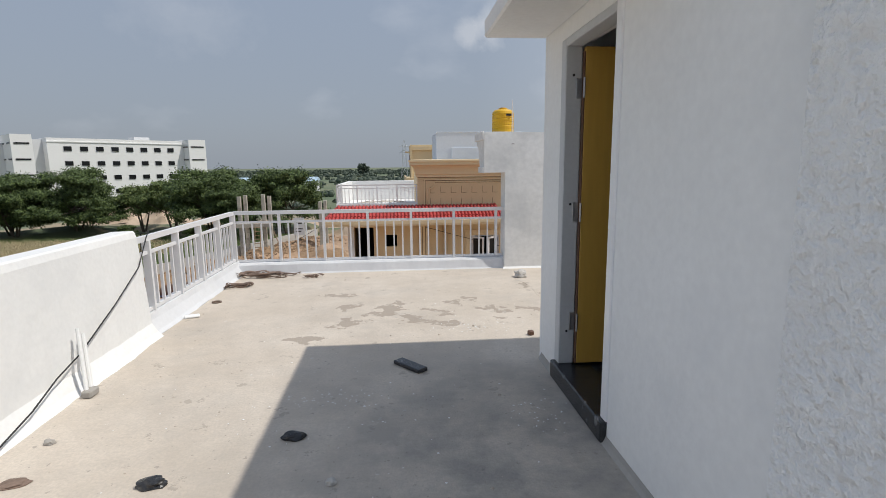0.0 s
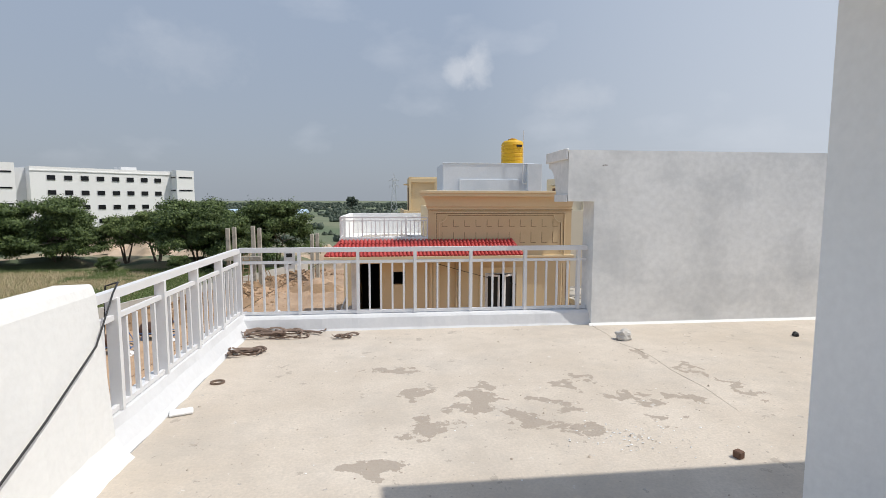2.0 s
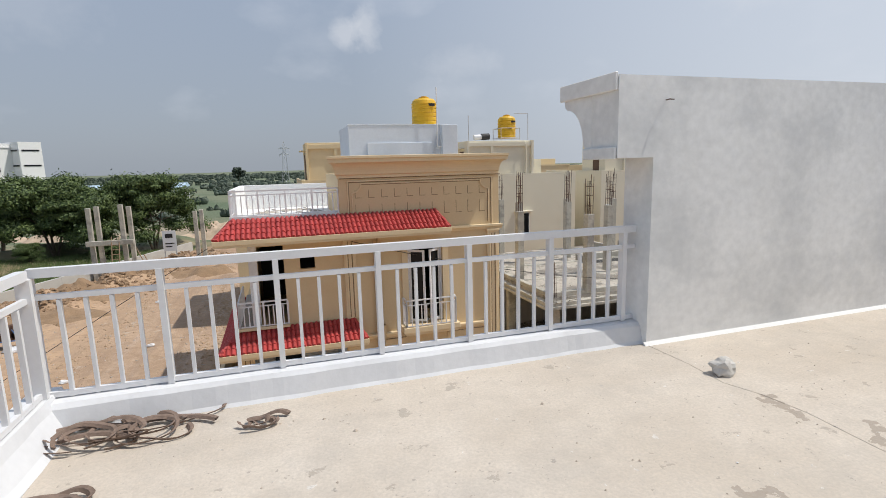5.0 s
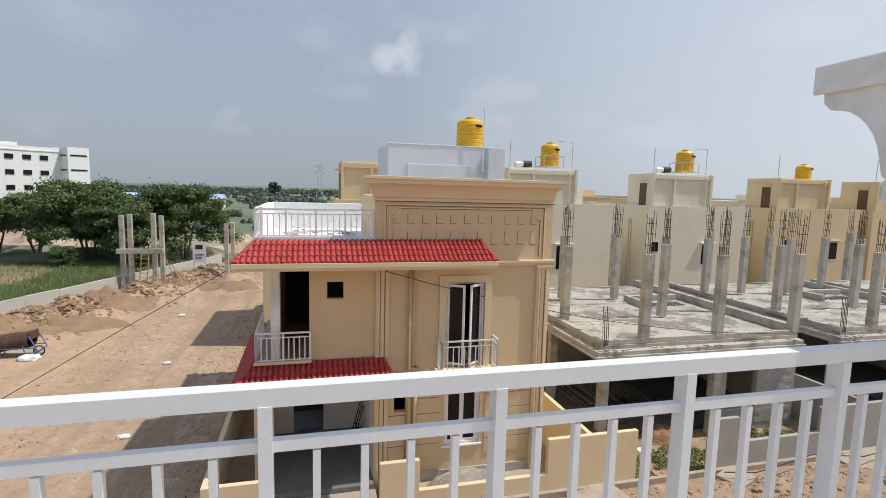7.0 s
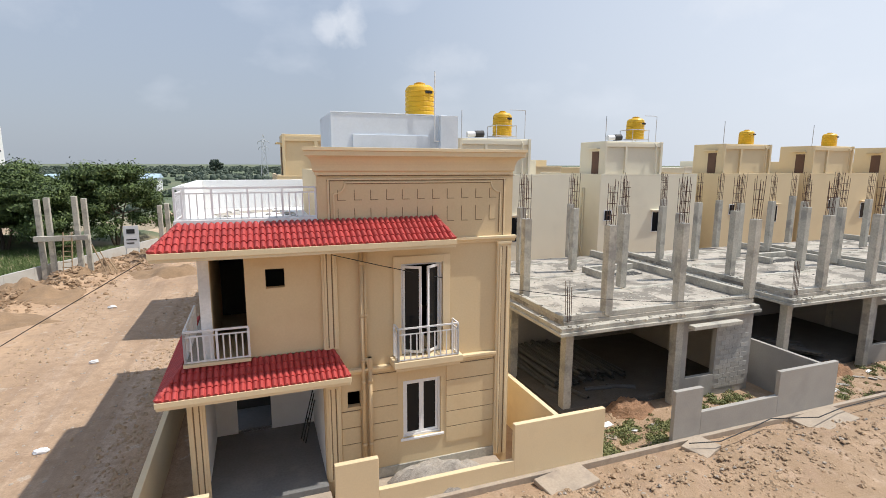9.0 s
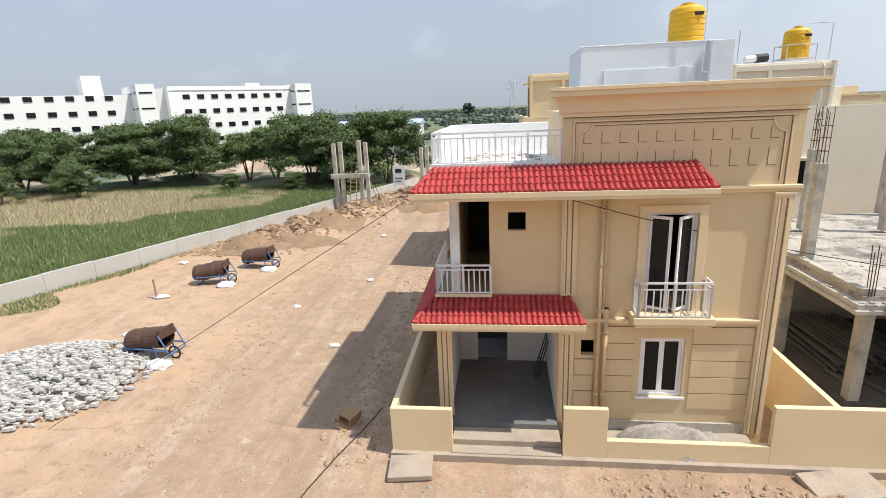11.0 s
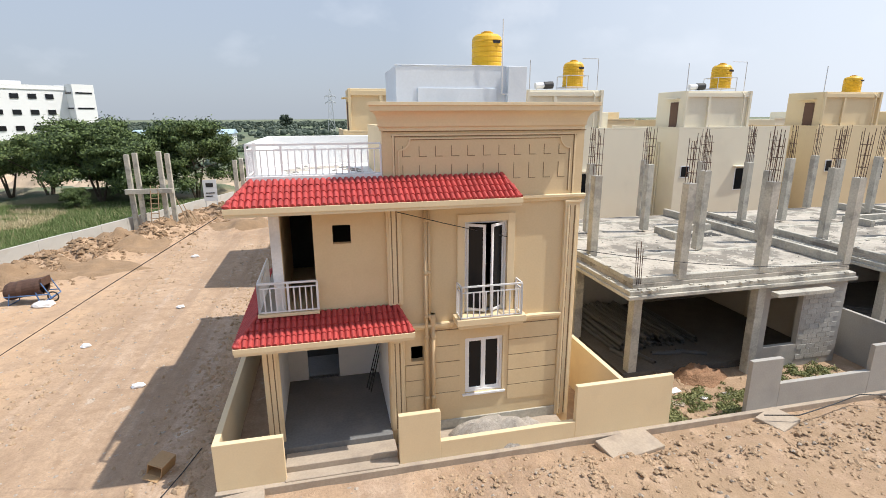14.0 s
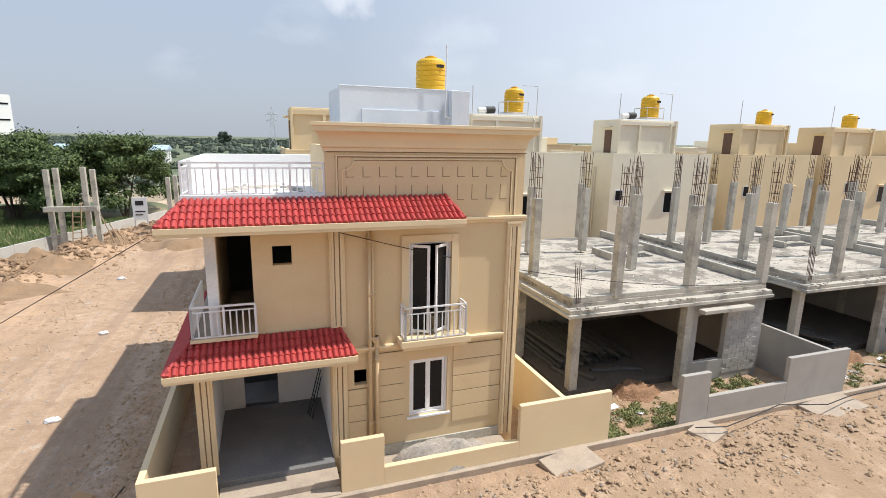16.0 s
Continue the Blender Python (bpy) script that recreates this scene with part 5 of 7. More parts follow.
# ---- finished cream houses of the back row ----
def back_house(x, m, windows, group="houses of the back row", stand=True, vent=True):
    y = 40.0
    b = thing("house", "two-storey cream house with a roof room and flat roof", "house", (x, y, GZ), group)
    part("body", box(x, x + 9.6, y, y + 9.0, GZ - 1.0, 0.0, 0.02), m, b)
    part("parapet", boxes((x, x + 9.6, y, y + 0.15, 0.0, 0.12), (x, x + 0.15, y + 0.15, y + 9.0, 0.0, 0.12)), m, b)
    r = part("roof_room", box(x + 0.4, x + 5.9, y + 0.3, y + 3.4, 0.0, 2.62, 0.02), m, b)
    part("roof_room_fin", boxes((x + 0.4, x + 0.55, y + 0.1, y + 0.298, 0.0, 2.62), (x + 2.3, x + 2.5, y + 0.15, y + 0.298, 0.0, 2.2), (x + 5.7, x + 5.9, y + 0.1, y + 0.298, 0.0, 2.62), (x + 0.55, x + 5.7, y + 0.15, y + 0.298, 2.2, 2.5), bev=0.01), m, r)
    part("roof_door", box(x + 0.36, x + 0.398, y + 0.9, y + 1.75, 0.05, 1.85, 0.005), DARK_WOOD, r, "brown roof door")
    part("roof_sunshade", box(x + 0.05, x + 0.398, y + 0.8, y + 2.2, 2.05, 2.13, 0.008), m, r)
    part("side_block", box(x + 6.2, x + 9.5, y + 5.5, y + 8.8, 0.0, 1.2, 0.01), m, b)
    for wx, wz, ww, wh in windows:
        w = part("window", boxes((x + wx - 0.06, x + wx + ww + 0.06, y - 0.03, y - 0.002, wz - 0.06, wz + wh + 0.06)), UPVC, b)
        part("pane", box(x + wx, x + wx + ww, y - 0.045, y - 0.032, wz, wz + wh, 0), GLASS, w)
        if wh > 1.2:
            part("sunshade", box(x + wx - 0.25, x + wx + ww + 0.25, y - 0.28, y - 0.002, wz + wh + 0.12, wz + wh + 0.22, 0.01), m, w)
    for px in (1.0, 1.25):
        part("drain_pipe", rod(bmesh.new(), (x - 0.08, y + px + 1, GZ), (x - 0.08, y + px + 1, -1.0), 0.06), m, b)
    if stand:
        st = bmesh.new()
        for ax in (0, 1):
            for ay in (0, 1):
                rod(st, (x + 3.5 + ax * 1.6, y + 0.9 + ay * 1.5, 2.62), (x + 3.5 + ax * 1.6, y + 0.9 + ay * 1.5, 3.6), 0.025, 6)
        for z in (2.85, 3.6):
            for p, q in (((0, 0), (1, 0)), ((1, 0), (1, 1)), ((1, 1), (0, 1)), ((0, 1), (0, 0))):
                rod(st, (x + 3.5 + p[0] * 1.6, y + 0.9 + p[1] * 1.5, z), (x + 3.5 + q[0] * 1.6, y + 0.9 + q[1] * 1.5, z), 0.025, 6)
        rod(st, (x + 5.8, y + 0.9, 2.62), (x + 5.8, y + 0.9, 4.7), 0.025, 6)
        rod(st, (x + 4.6, y + 0.9, 4.7), (x + 5.8, y + 0.9, 4.7), 0.025, 6)
        part("tank_stand", st, GREY_FRAME, r, "thin steel tank stand")
    if vent:
        part("vent_pipe", rod(bmesh.new(), (x + 0.7, y + 0.6, 2.62), (x + 0.7, y + 0.6, 4.5), 0.03, 6), GREY_FRAME, r)
    part("drain_pipe", rod(rod(bmesh.new(), (x + 5.2, y + 0.06, -1.2), (x + 5.2, y + 0.06, 2.3), 0.05), (x + 5.2, y + 0.06, 2.3), (x + 5.2, y + 0.32, 2.55), 0.05), m, r)
    b.location.z = GZ + 0.48
    return b


WINDOWS = (((4.4, -4.75, 1.0, 1.75),), ((0.5, -3.45, 0.6, 0.75), (5.2, -4.5, 0.9, 1.55)), ((1.4, -3.35, 0.5, 0.8), (6.3, -4.2, 0.85, 1.45)), ((3.0, -3.2, 0.5, 0.8), (7.7, -4.2, 0.9, 1.45)), ((3.0, -3.2, 0.5, 0.8), (7.7, -4.2, 0.9, 1.45)))
for k, m in enumerate((PALE, PALE, YELLOWISH, YELLOWISH, YELLOWISH)):
    x = (12.2, 24.2, 36.3, 47.2, 58.1)[k]
    back_house(x, m, WINDOWS[k], stand=k < 2)
    if k < 2:
        tank((x + 4.3, 41.6, 3.34), 0.7, 1.75)
        s = thing("solar_heater", "solar water heater drum, half white and half black", "solar heater", (x + 1.6, 41.2, 3.1), "solar heaters on roofs")
        part("drum", rod(bmesh.new(), (x + 1.35, 41.2, 3.4), (x + 1.95, 41.2, 3.43), 0.2, 16), PAINT, s, "white drum")
        part("end_cap", rod(bmesh.new(), (x + 1.95, 41.2, 3.43), (x + 2.6, 41.2, 3.46), 0.24, 16), BLACK, s)
        for lx in (1.45, 2.2):
            part("leg", rod(bmesh.new(), (x + lx, 41.2, 3.1), (x + lx, 41.2, 3.45), 0.03), STEEL, s)
    else:
        tank((x + 4.5, 41.6, 3.1), 0.62, 1.3)
hb = back_house(0.55, YELLOWISH, (), stand=False, vent=False)
part("lower_block", box(-3.5, 0.54, 34.5, 42.6, GZ - 1.0, -0.45, 0.02), YELLOWISH, hb)


# ---- houses of the row beyond ----
def far_house(x, y, w, top, m):
    b = thing("house", "cream flat-roofed house behind the back row", "house", (x, y, GZ), "houses beyond the back row")
    part("body", box(x, x + w, y, y + 9.0, GZ - 0.2, top, 0.02), m, b)
    part("parapet", boxes((x - 0.05, x + w + 0.05, y - 0.05, y + 0.14, top, top + 0.18)), m, b)
    part("roof_room", box(x + w - 3.4, x + w - 0.2, y + 3, y + 6.5, top, top + 0.9, 0.02), m, b)
    for wx in (1.2, w - 2.6):
        fr = part("window", boxes((x + wx - 0.06, x + wx + 1.06, y - 0.03, y - 0.002, top - 2.2, top - 0.9)), UPVC, b)
        part("pane", box(x + wx, x + wx + 1.0, y - 0.045, y - 0.032, top - 2.15, top - 0.95, 0), GLASS, fr)


for x, w, m in ((16.0, 8.6, YELLOWISH), (29.5, 9.5, YELLOWISH), (43.5, 9.0, PALE), (56.0, 9.5, YELLOWISH), (69.5, 9.5, PALE)):
    far_house(x + 9.0, 60.0, w, 0.95, m)


# ---- far white building ----
def office(at, rot):
    o = thing("office_building", "five-storey white building with rows of small dark windows", "building", at)
    o.rotation_euler = (0, 0, rot)
    bpy.context.view_layer.update()
    L, H, D = 28.0, 15.65, 16.0
    T = Matrix.Translation(at) @ Matrix.Rotation(rot, 4, "Z")

    def put(name, bm, m, parent, label=""):
        bmesh.ops.transform(bm, matrix=T, verts=bm.verts)
        return part(name, bm, m, parent, label)
    put("wall", box(0, L, 0, D, 0, H, 0), FAR_WHITE, o)
    put("parapet", boxes((-0.1, L + 0.1, -0.15, 0.3, H - 0.9, H - 0.7), bev=0), FAR_WHITE, o)
    wm = bpy.data.meshes.new("window")
    b = bmesh.new()
    add_box(b, -0.72, 0.72, -0.12, 0.0, -0.48, 0.48)
    b.to_mesh(wm)
    b.free()
    wm.materials.append(GLASS)
    for i in range(8):
        for j in range(5):
            piece("window", wm, T @ Matrix.Translation((3.6 + i * 3.03, -0.02, H - 2.25 - j * 3.15)), o)
    # stair blocks at both ends
    for x0, x1, y0 in ((L, L + 4.2, -3.0), (-6.65, -3.2, -4.0)):
        blk = put("stair_block", box(x0, x1, y0, D, 0, H + 0.3, 0), FAR_WHITE, o)
        for j in range(5):
            z = H - 1.6 - j * 3.15
            put("slot_window", box(x0 + 0.5, x1 - 0.5, y0 - 0.1, y0 + 0.01, z, z + 0.3, 0), GLASS, blk)
            put("slot_window", box(x0 - 0.1, x0 + 0.01, y0 + 0.6, y0 + 3.0, z, z + 0.3, 0), GLASS, blk)
            if x0 < 0:
                put("slot_window", box(x0 - 0.1, x0 + 0.01, y0 + 5.5, y0 + 11.0, z, z + 0.3, 0), GLASS, blk)
    # link between the blocks takes a grey that stands for its recess shade
    put("link", box(-3.2, 0, 3.0, D, 0, H - 0.3, 0), FAR_SHADE, o)
    put("wing", box(-40, -6.65, 3.0, D, 0, H - 1.5, 0), FAR_WHITE, o)
    put("tower", box(-15, -11.5, 4.0, D, 0, H + 2.4, 0), FAR_WHITE, o)
    for i in range(9):
        for j in range(5):
            piece("window", wm, T @ Matrix.Translation((-38 + i * 3.4, 2.98, 1.5 + j * 3.0)), o)
    put("roof_hut", box(19, 22.5, 6, 10, H, H + 1.0, 0), FAR_SHADE, o)
    return o


office((-73.42, 115.99, GZ), radians(45))

# ---- boundary wall, scaffold, sign ----
bw = thing("boundary_wall", "long low grey-white precast boundary wall", "boundary wall", (-20, 45, GZ))
for k in range(-6, 14):
    ya = 33 + k * 2.4
    xa, xb = -24.35 + 0.408 * (ya - 33), -24.35 + 0.408 * (ya + 2.4 - 33)
    t = Matrix.Translation((xa, ya, 0)) @ Matrix.Rotation(math.atan2(2.4, xb - xa), 4, "Z")
    ln = math.hypot(2.4, xb - xa)
    b = bmesh.new()
    add_box(b, 0.0, ln - 0.008, -0.09, 0.09, GZ - 0.4, GZ + 1.0 + 0.02 * (k % 3), 0.008)
    bmesh.ops.transform(b, matrix=t, verts=b.verts)
    part("panel", b, BOUNDARY, bw)


def column_cluster(x, y, h, n, group="bare concrete pillars"):
    c = thing("pillar_cluster", "group of bare concrete pillars with a bamboo ladder", "pillar", (x, y, GZ), group)
    for i in range(n):
        cx, cy = x + (i % 2) * 0.5 + (i // 2) * 2.35, y + (i % 2) * 0.35
        part("pillar", boxes((cx - 0.17, cx + 0.17, cy - 0.17, cy + 0.17, GZ - 0.2, GZ + h + 0.1 * (i % 3)), bev=0.02), CONCRETE, c)
    if n > 2:
        part("tie_beam", boxes((x - 0.35, x + 3.1, y - 0.45, y - 0.175, GZ + 2.95, GZ + 3.35), bev=0.02), CONCRETE, c)
        l = bmesh.new()
        for s in (0, 0.55):
            rod(l, (x + 1.5 + s, y - 1.4, GZ), (x + 1.5 + s, y - 0.3, GZ + 3.6), 0.04)
        for i in range(9):
            rod(l, (x + 1.45, y - 1.3 + 0.12 * i, GZ + 0.3 + 0.38 * i), (x + 2.1, y - 1.3 + 0.12 * i, GZ + 0.3 + 0.38 * i), 0.03)
        part("ladder", l, WOOD, c, "bamboo ladder")
        for q in range(3):
            part("prop", rod(bmesh.new(), (x + 3.2 + q * 0.5, y - 0.2, GZ + 2.6 - 0.6 * q), (x + 4.4 + q * 0.4, y - 1.2, GZ), 0.04), WOOD, c)
    return c


column_cluster(-15.9, 52.5, 6.05, 4)
column_cluster(-8.5, 56.0, 5.2, 2)
sg = thing("sign_board", "white site sign board on two posts", "sign", (-11.5, 59, GZ))
part("board", boxes((-12.0, -10.8, 58.97, 59.0, GZ + 1.2, GZ + 3.2)), SIGN_WHITE, sg)
for q, (x0, x1, z0, z1) in enumerate(((-11.75, -11.1, 2.5, 2.9), (-11.8, -11.0, 1.9, 2.0), (-11.8, -11.2, 1.6, 1.7))):
    part("printed_bar", boxes((x0, x1, 58.955, 58.969, GZ + z0, GZ + z1), bev=0), BLACK, sg)
for x in (-11.9, -10.9):
    part("post", rod(bmesh.new(), (x, 59.03, GZ - 0.1), (x, 59.03, GZ + 3.2), 0.04), GREY_FRAME, sg)


# ---- trees ----
def leaf_cloud(rnd, blobs, n, size):
    vs, fs = [], []
    tot = sum(b[3] ** 2 for b in blobs)
    for bx, by, bz, br in blobs:
        flat = rnd.uniform(0.35, 0.85)
        for _ in range(int(n * br * br / tot)):
            d = Vector((rnd.gauss(0, 1), rnd.gauss(0, 1), rnd.gauss(0, 0.8))).normalized()
            r = br * abs(rnd.gauss(0.8, 0.3))
            c = Vector((bx, by, bz)) + Vector((d.x * r, d.y * r, d.z * r * flat))
            nrm = (d + Vector((rnd.uniform(-1, 1), rnd.uniform(-1, 1), rnd.uniform(-0.3, 1)))).normalized()
            t = nrm.orthogonal().normalized()
            q = nrm.cross(t)
            a = rnd.uniform(0, 6.28)
            t, q = t * math.cos(a) + q * math.sin(a), q * math.cos(a) - t * math.sin(a)
            s = size * rnd.uniform(0.6, 1.3)
            i = len(vs)
            vs += [tuple(c - t * s), tuple(c + q * s * 0.45), tuple(c + t * s), tuple(c - q * s * 0.45)]
            fs.append((i, i + 1, i + 2, i + 3))
    return vs, fs


def tree(name, at, h, w, seed, m, n=5200, size=0.2, low=0.2, label="dense green tree with a spreading crown"):
    rnd = random.Random(seed)
    t = thing(name, label, "tree", at, "trees along the field")
    x, y, z = at
    blobs = []
    for i in range(74):
        f = rnd.random() ** 0.8
        reach = w * (0.72 if f < 0.6 else 0.72 - 0.95 * (f - 0.6)) * math.sqrt(rnd.random())
        a = rnd.uniform(0, 6.283)
        blobs.append((x + reach * math.cos(a), y + reach * math.sin(a), z + h * (low + (0.9 - low) * f), w * rnd.uniform(0.06, 0.2)))
    blobs.append((x, y, z + h * 0.62, w * 0.3))
    bm = bmesh.new()
    for i in range(3):
        a = 0.7 + i * 2.1
        fork = (x + w * 0.16 * math.cos(a), y + w * 0.16 * math.sin(a), z + h * 0.36)
        rod(bm, (x + 0.12 * math.cos(a), y + 0.12 * math.sin(a), z - 0.2), fork, 0.15, 8, 0.09)
        for b in blobs[i * 4:i * 4 + 4]:
            rod(bm, fork, (b[0], b[1], b[2]), 0.07, 6, 0.02)
    part("trunk", bm, BARK, t)
    me = bpy.data.meshes.new("crown")
    vs, fs = leaf_cloud(rnd, blobs, n, size)
    me.from_pydata(vs, [], fs)
    link_mesh("crown", me, m, t)
    return t


ta = tree("tree", (-43.0, 72, GZ), 9.6, 7.6, 1, LEAF, 42000, 0.16, 0.2)
tb = tree("tree", (-36.0, 75, GZ), 7.0, 5.0, 2, LEAF_B, 12000, 0.15, 0.42, label="lighter open tree with thin stems")
tc = tree("tree", (-24.5, 69, GZ), 9.4, 7.2, 3, LEAF, 40000, 0.16, 0.24)
for src, x, y, a, s in ((ta, -49.5, 70, 70, 0.92), (ta, -56, 67, 200, 0.86), (tc, -62, 66, 120, 0.85), (ta, -70, 62, 40, 0.8), (ta, -50.5, 61.5, 150, 0.46), (tc, -57, 58, 60, 0.42), (ta, -64, 55, 20, 0.5), (tb, -31, 73, 33, 1.12), (tc, -19.8, 68, 33, 0.88), (tc, -15.0, 69.5, 250, 0.98), (tc, -46, 80, 80, 0.8), (ta, -66, 70, 10, 0.9), (tc, -53, 74, 190, 0.9), (ta, -22.0, 73, 150, 0.8), (ta, -34, 66.5, 80, 0.22), (tc, -25, 64.5, 10, 0.25), (ta, -18, 63.5, 90, 0.24)):
    c = copy_thing(src, pose(x, y, GZ, 0, 0, a))
    c.scale = (s, s, s)


dome = bmesh.new()
bmesh.ops.create_icosphere(dome, subdivisions=2, radius=1.0)
dome.verts.ensure_lookup_table()
DOME_V = [v.co.copy() for v in dome.verts]
DOME_F = [tuple(v.index for v in f.verts) for f in dome.faces]
dome.free()


def woods(name, label, x0, x1, y0, y1, n, h, size, seed, m):
    rnd = random.Random(seed)
    vs, fs = [], []
    for _ in range(n):
        x, y = rnd.uniform(x0, x1), y0 + (y1 - y0) * rnd.random() ** 1.6
        hh = h * rnd.uniform(0.4, 1.1) * (1 + max(0.0, y - 500) / 900)
        blobs = [(x + rnd.uniform(-1, 1) * hh * 1.2, y + rnd.uniform(-1, 1) * hh * 0.3, GZ + hh * rnd.uniform(0.3, 0.75), hh * rnd.uniform(0.22, 0.4)) for _ in range(4)]
        v, f = leaf_cloud(rnd, blobs, 70, size * (1 + (y - y0) / 400))
        k = len(vs)
        vs += v
        fs += [tuple(i + k for i in q) for q in f]
        for bx, by, bz, br in blobs:
            k = len(vs)
            vs += [(bx + p.x * br * 1.5 * (1 + 0.3 * noise.noise(p * 2 + Vector((bx, by, 0)))), by + p.y * br * 1.2, GZ - 0.2 + (bz - GZ + br * 0.7) * (0.5 + 0.5 * p.z) * (1 + 0.2 * noise.noise(p * 3 + Vector((by, bx, 0))))) for p in DOME_V]
            fs += [tuple(i + k for i in q) for q in DOME_F]
    me = bpy.data.meshes.new(name)
    me.from_pydata(vs, [], fs)
    return tagged(link_mesh(name, me, m), label, "woods", kind="stuff")


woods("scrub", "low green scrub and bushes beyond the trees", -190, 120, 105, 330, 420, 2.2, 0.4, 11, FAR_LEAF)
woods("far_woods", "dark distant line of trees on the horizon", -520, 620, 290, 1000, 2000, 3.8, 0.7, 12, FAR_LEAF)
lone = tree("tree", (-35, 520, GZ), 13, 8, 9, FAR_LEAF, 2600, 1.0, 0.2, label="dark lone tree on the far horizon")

# ---- pylon ----
py = thing("power_pylon", "lattice steel power pylon far off", "pylon", (4.1, 300, GZ))
lat = bmesh.new()
levels = [(0, 2.1), (4.5, 1.7), (9, 1.35), (13, 1.1), (17, 0.9), (21, 0.75), (24.1, 0.1)]
for (z0, w0), (z1, w1) in zip(levels, levels[1:]):
    for a, b in ((-1, -1), (1, -1), (1, 1), (-1, 1)):
        rod(lat, (4.1 + a * w0, 300 + b * w0, GZ + z0), (4.1 + a * w1, 300 + b * w1, GZ + z1), 0.13, 4)
        rod(lat, (4.1 + a * w0, 300 + b * w0, GZ + z0), (4.1 - b * w1, 300 + a * w1, GZ + z1), 0.08, 4)
        rod(lat, (4.1 - b * w0, 300 + a * w0, GZ + z0), (4.1 + a * w1, 300 + b * w1, GZ + z1), 0.08, 4)
for z, w in ((17, 2.6), (20.2, 2.9)):
    rod(lat, (4.1 - w, 300, GZ + z), (4.1 + w, 300, GZ + z), 0.12, 4)
    rod(lat, (4.1 - w, 300, GZ + z), (4.1, 300, GZ + z + 1.2), 0.09, 4)
    rod(lat, (4.1 + w, 300, GZ + z), (4.1, 300, GZ + z + 1.2), 0.09, 4)
    for e in (-1, 1):
        rod(lat, (4.1 + e * w, 300, GZ + z), (4.1 + e * w, 300, GZ + z - 1.3), 0.1, 4)
part("lattice", lat, GREY_FRAME, py)
sh = thing("shed", "far shed with a pale blue sheet roof", "shed", (-45, 190, GZ))
part("wall", box(-60, -30, 190, 200, GZ, GZ + 4, 0), FAR_SHADE, sh)
part("roof", extrude_profile([(189.5, GZ + 4), (195, GZ + 5.4), (200.5, GZ + 4)], "x", -60.5, -29.5), BLUE_ROOF, sh)

# ---- meadow ----
def blades(name, label, region, n, h, m, seed, test):
    rnd = random.Random(seed)
    vs, fs = [], []
    while len(fs) < n:
        x, y = rnd.uniform(region[0], region[1]), rnd.uniform(region[2], region[3])
        if not test(x, y, rnd):
            continue
        a, hh, w = rnd.uniform(0, 6.28), h * rnd.uniform(0.5, 1.3), rnd.uniform(0.012, 0.03)
        dx, dy = math.cos(a), math.sin(a)
        lx, ly = rnd.uniform(-0.7, 0.7) * hh, rnd.uniform(-0.7, 0.7) * hh
        z = GZ - 0.05
        k = len(vs)
        vs += [(x - dx * w, y - dy * w, z), (x + dx * w, y + dy * w, z), (x + lx, y + ly, z + hh)]
        fs.append((k, k + 1, k + 2))
    me = bpy.data.meshes.new(name)
    me.from_pydata(vs, [], fs)
    return tagged(link_mesh(name, me, m), label, "grass", kind="stuff")


west = lambda x, y: x - (-24.35 + 0.408 * (y - 33))
def dry(x, y):
    return west(x, y) + 9 * noise.noise(Vector((x * 0.1, y * 0.1, 0))) + 3 * noise.noise(Vector((x * 0.45, y * 0.45, 5))) < -16.5 and y < 66


blades("meadow_grass", "tall green grass behind the boundary wall", (-62, -8, 20, 68), 170000, 0.42, GRASS, 21, lambda x, y, r: west(x, y) < -0.4 and r.random() < (0.1 if dry(x, y) else 1.0))
blades("dry_grass", "dry straw-coloured grass in the field", (-72, -14, 25, 66), 120000, 0.5, DRY_GRASS, 22, lambda x, y, r: west(x, y) < -4 and r.random() < (1.0 if dry(x, y) else 0.12))
blades("verge_grass", "patch of short grass inside the boundary wall", (-34, -18, 18, 40), 5000, 0.25, GRASS, 23, lambda x, y, r: 0.2 < west(x, y) < 2.6 * (0.6 + noise.noise(Vector((x * 0.3, y * 0.3, 2)))))


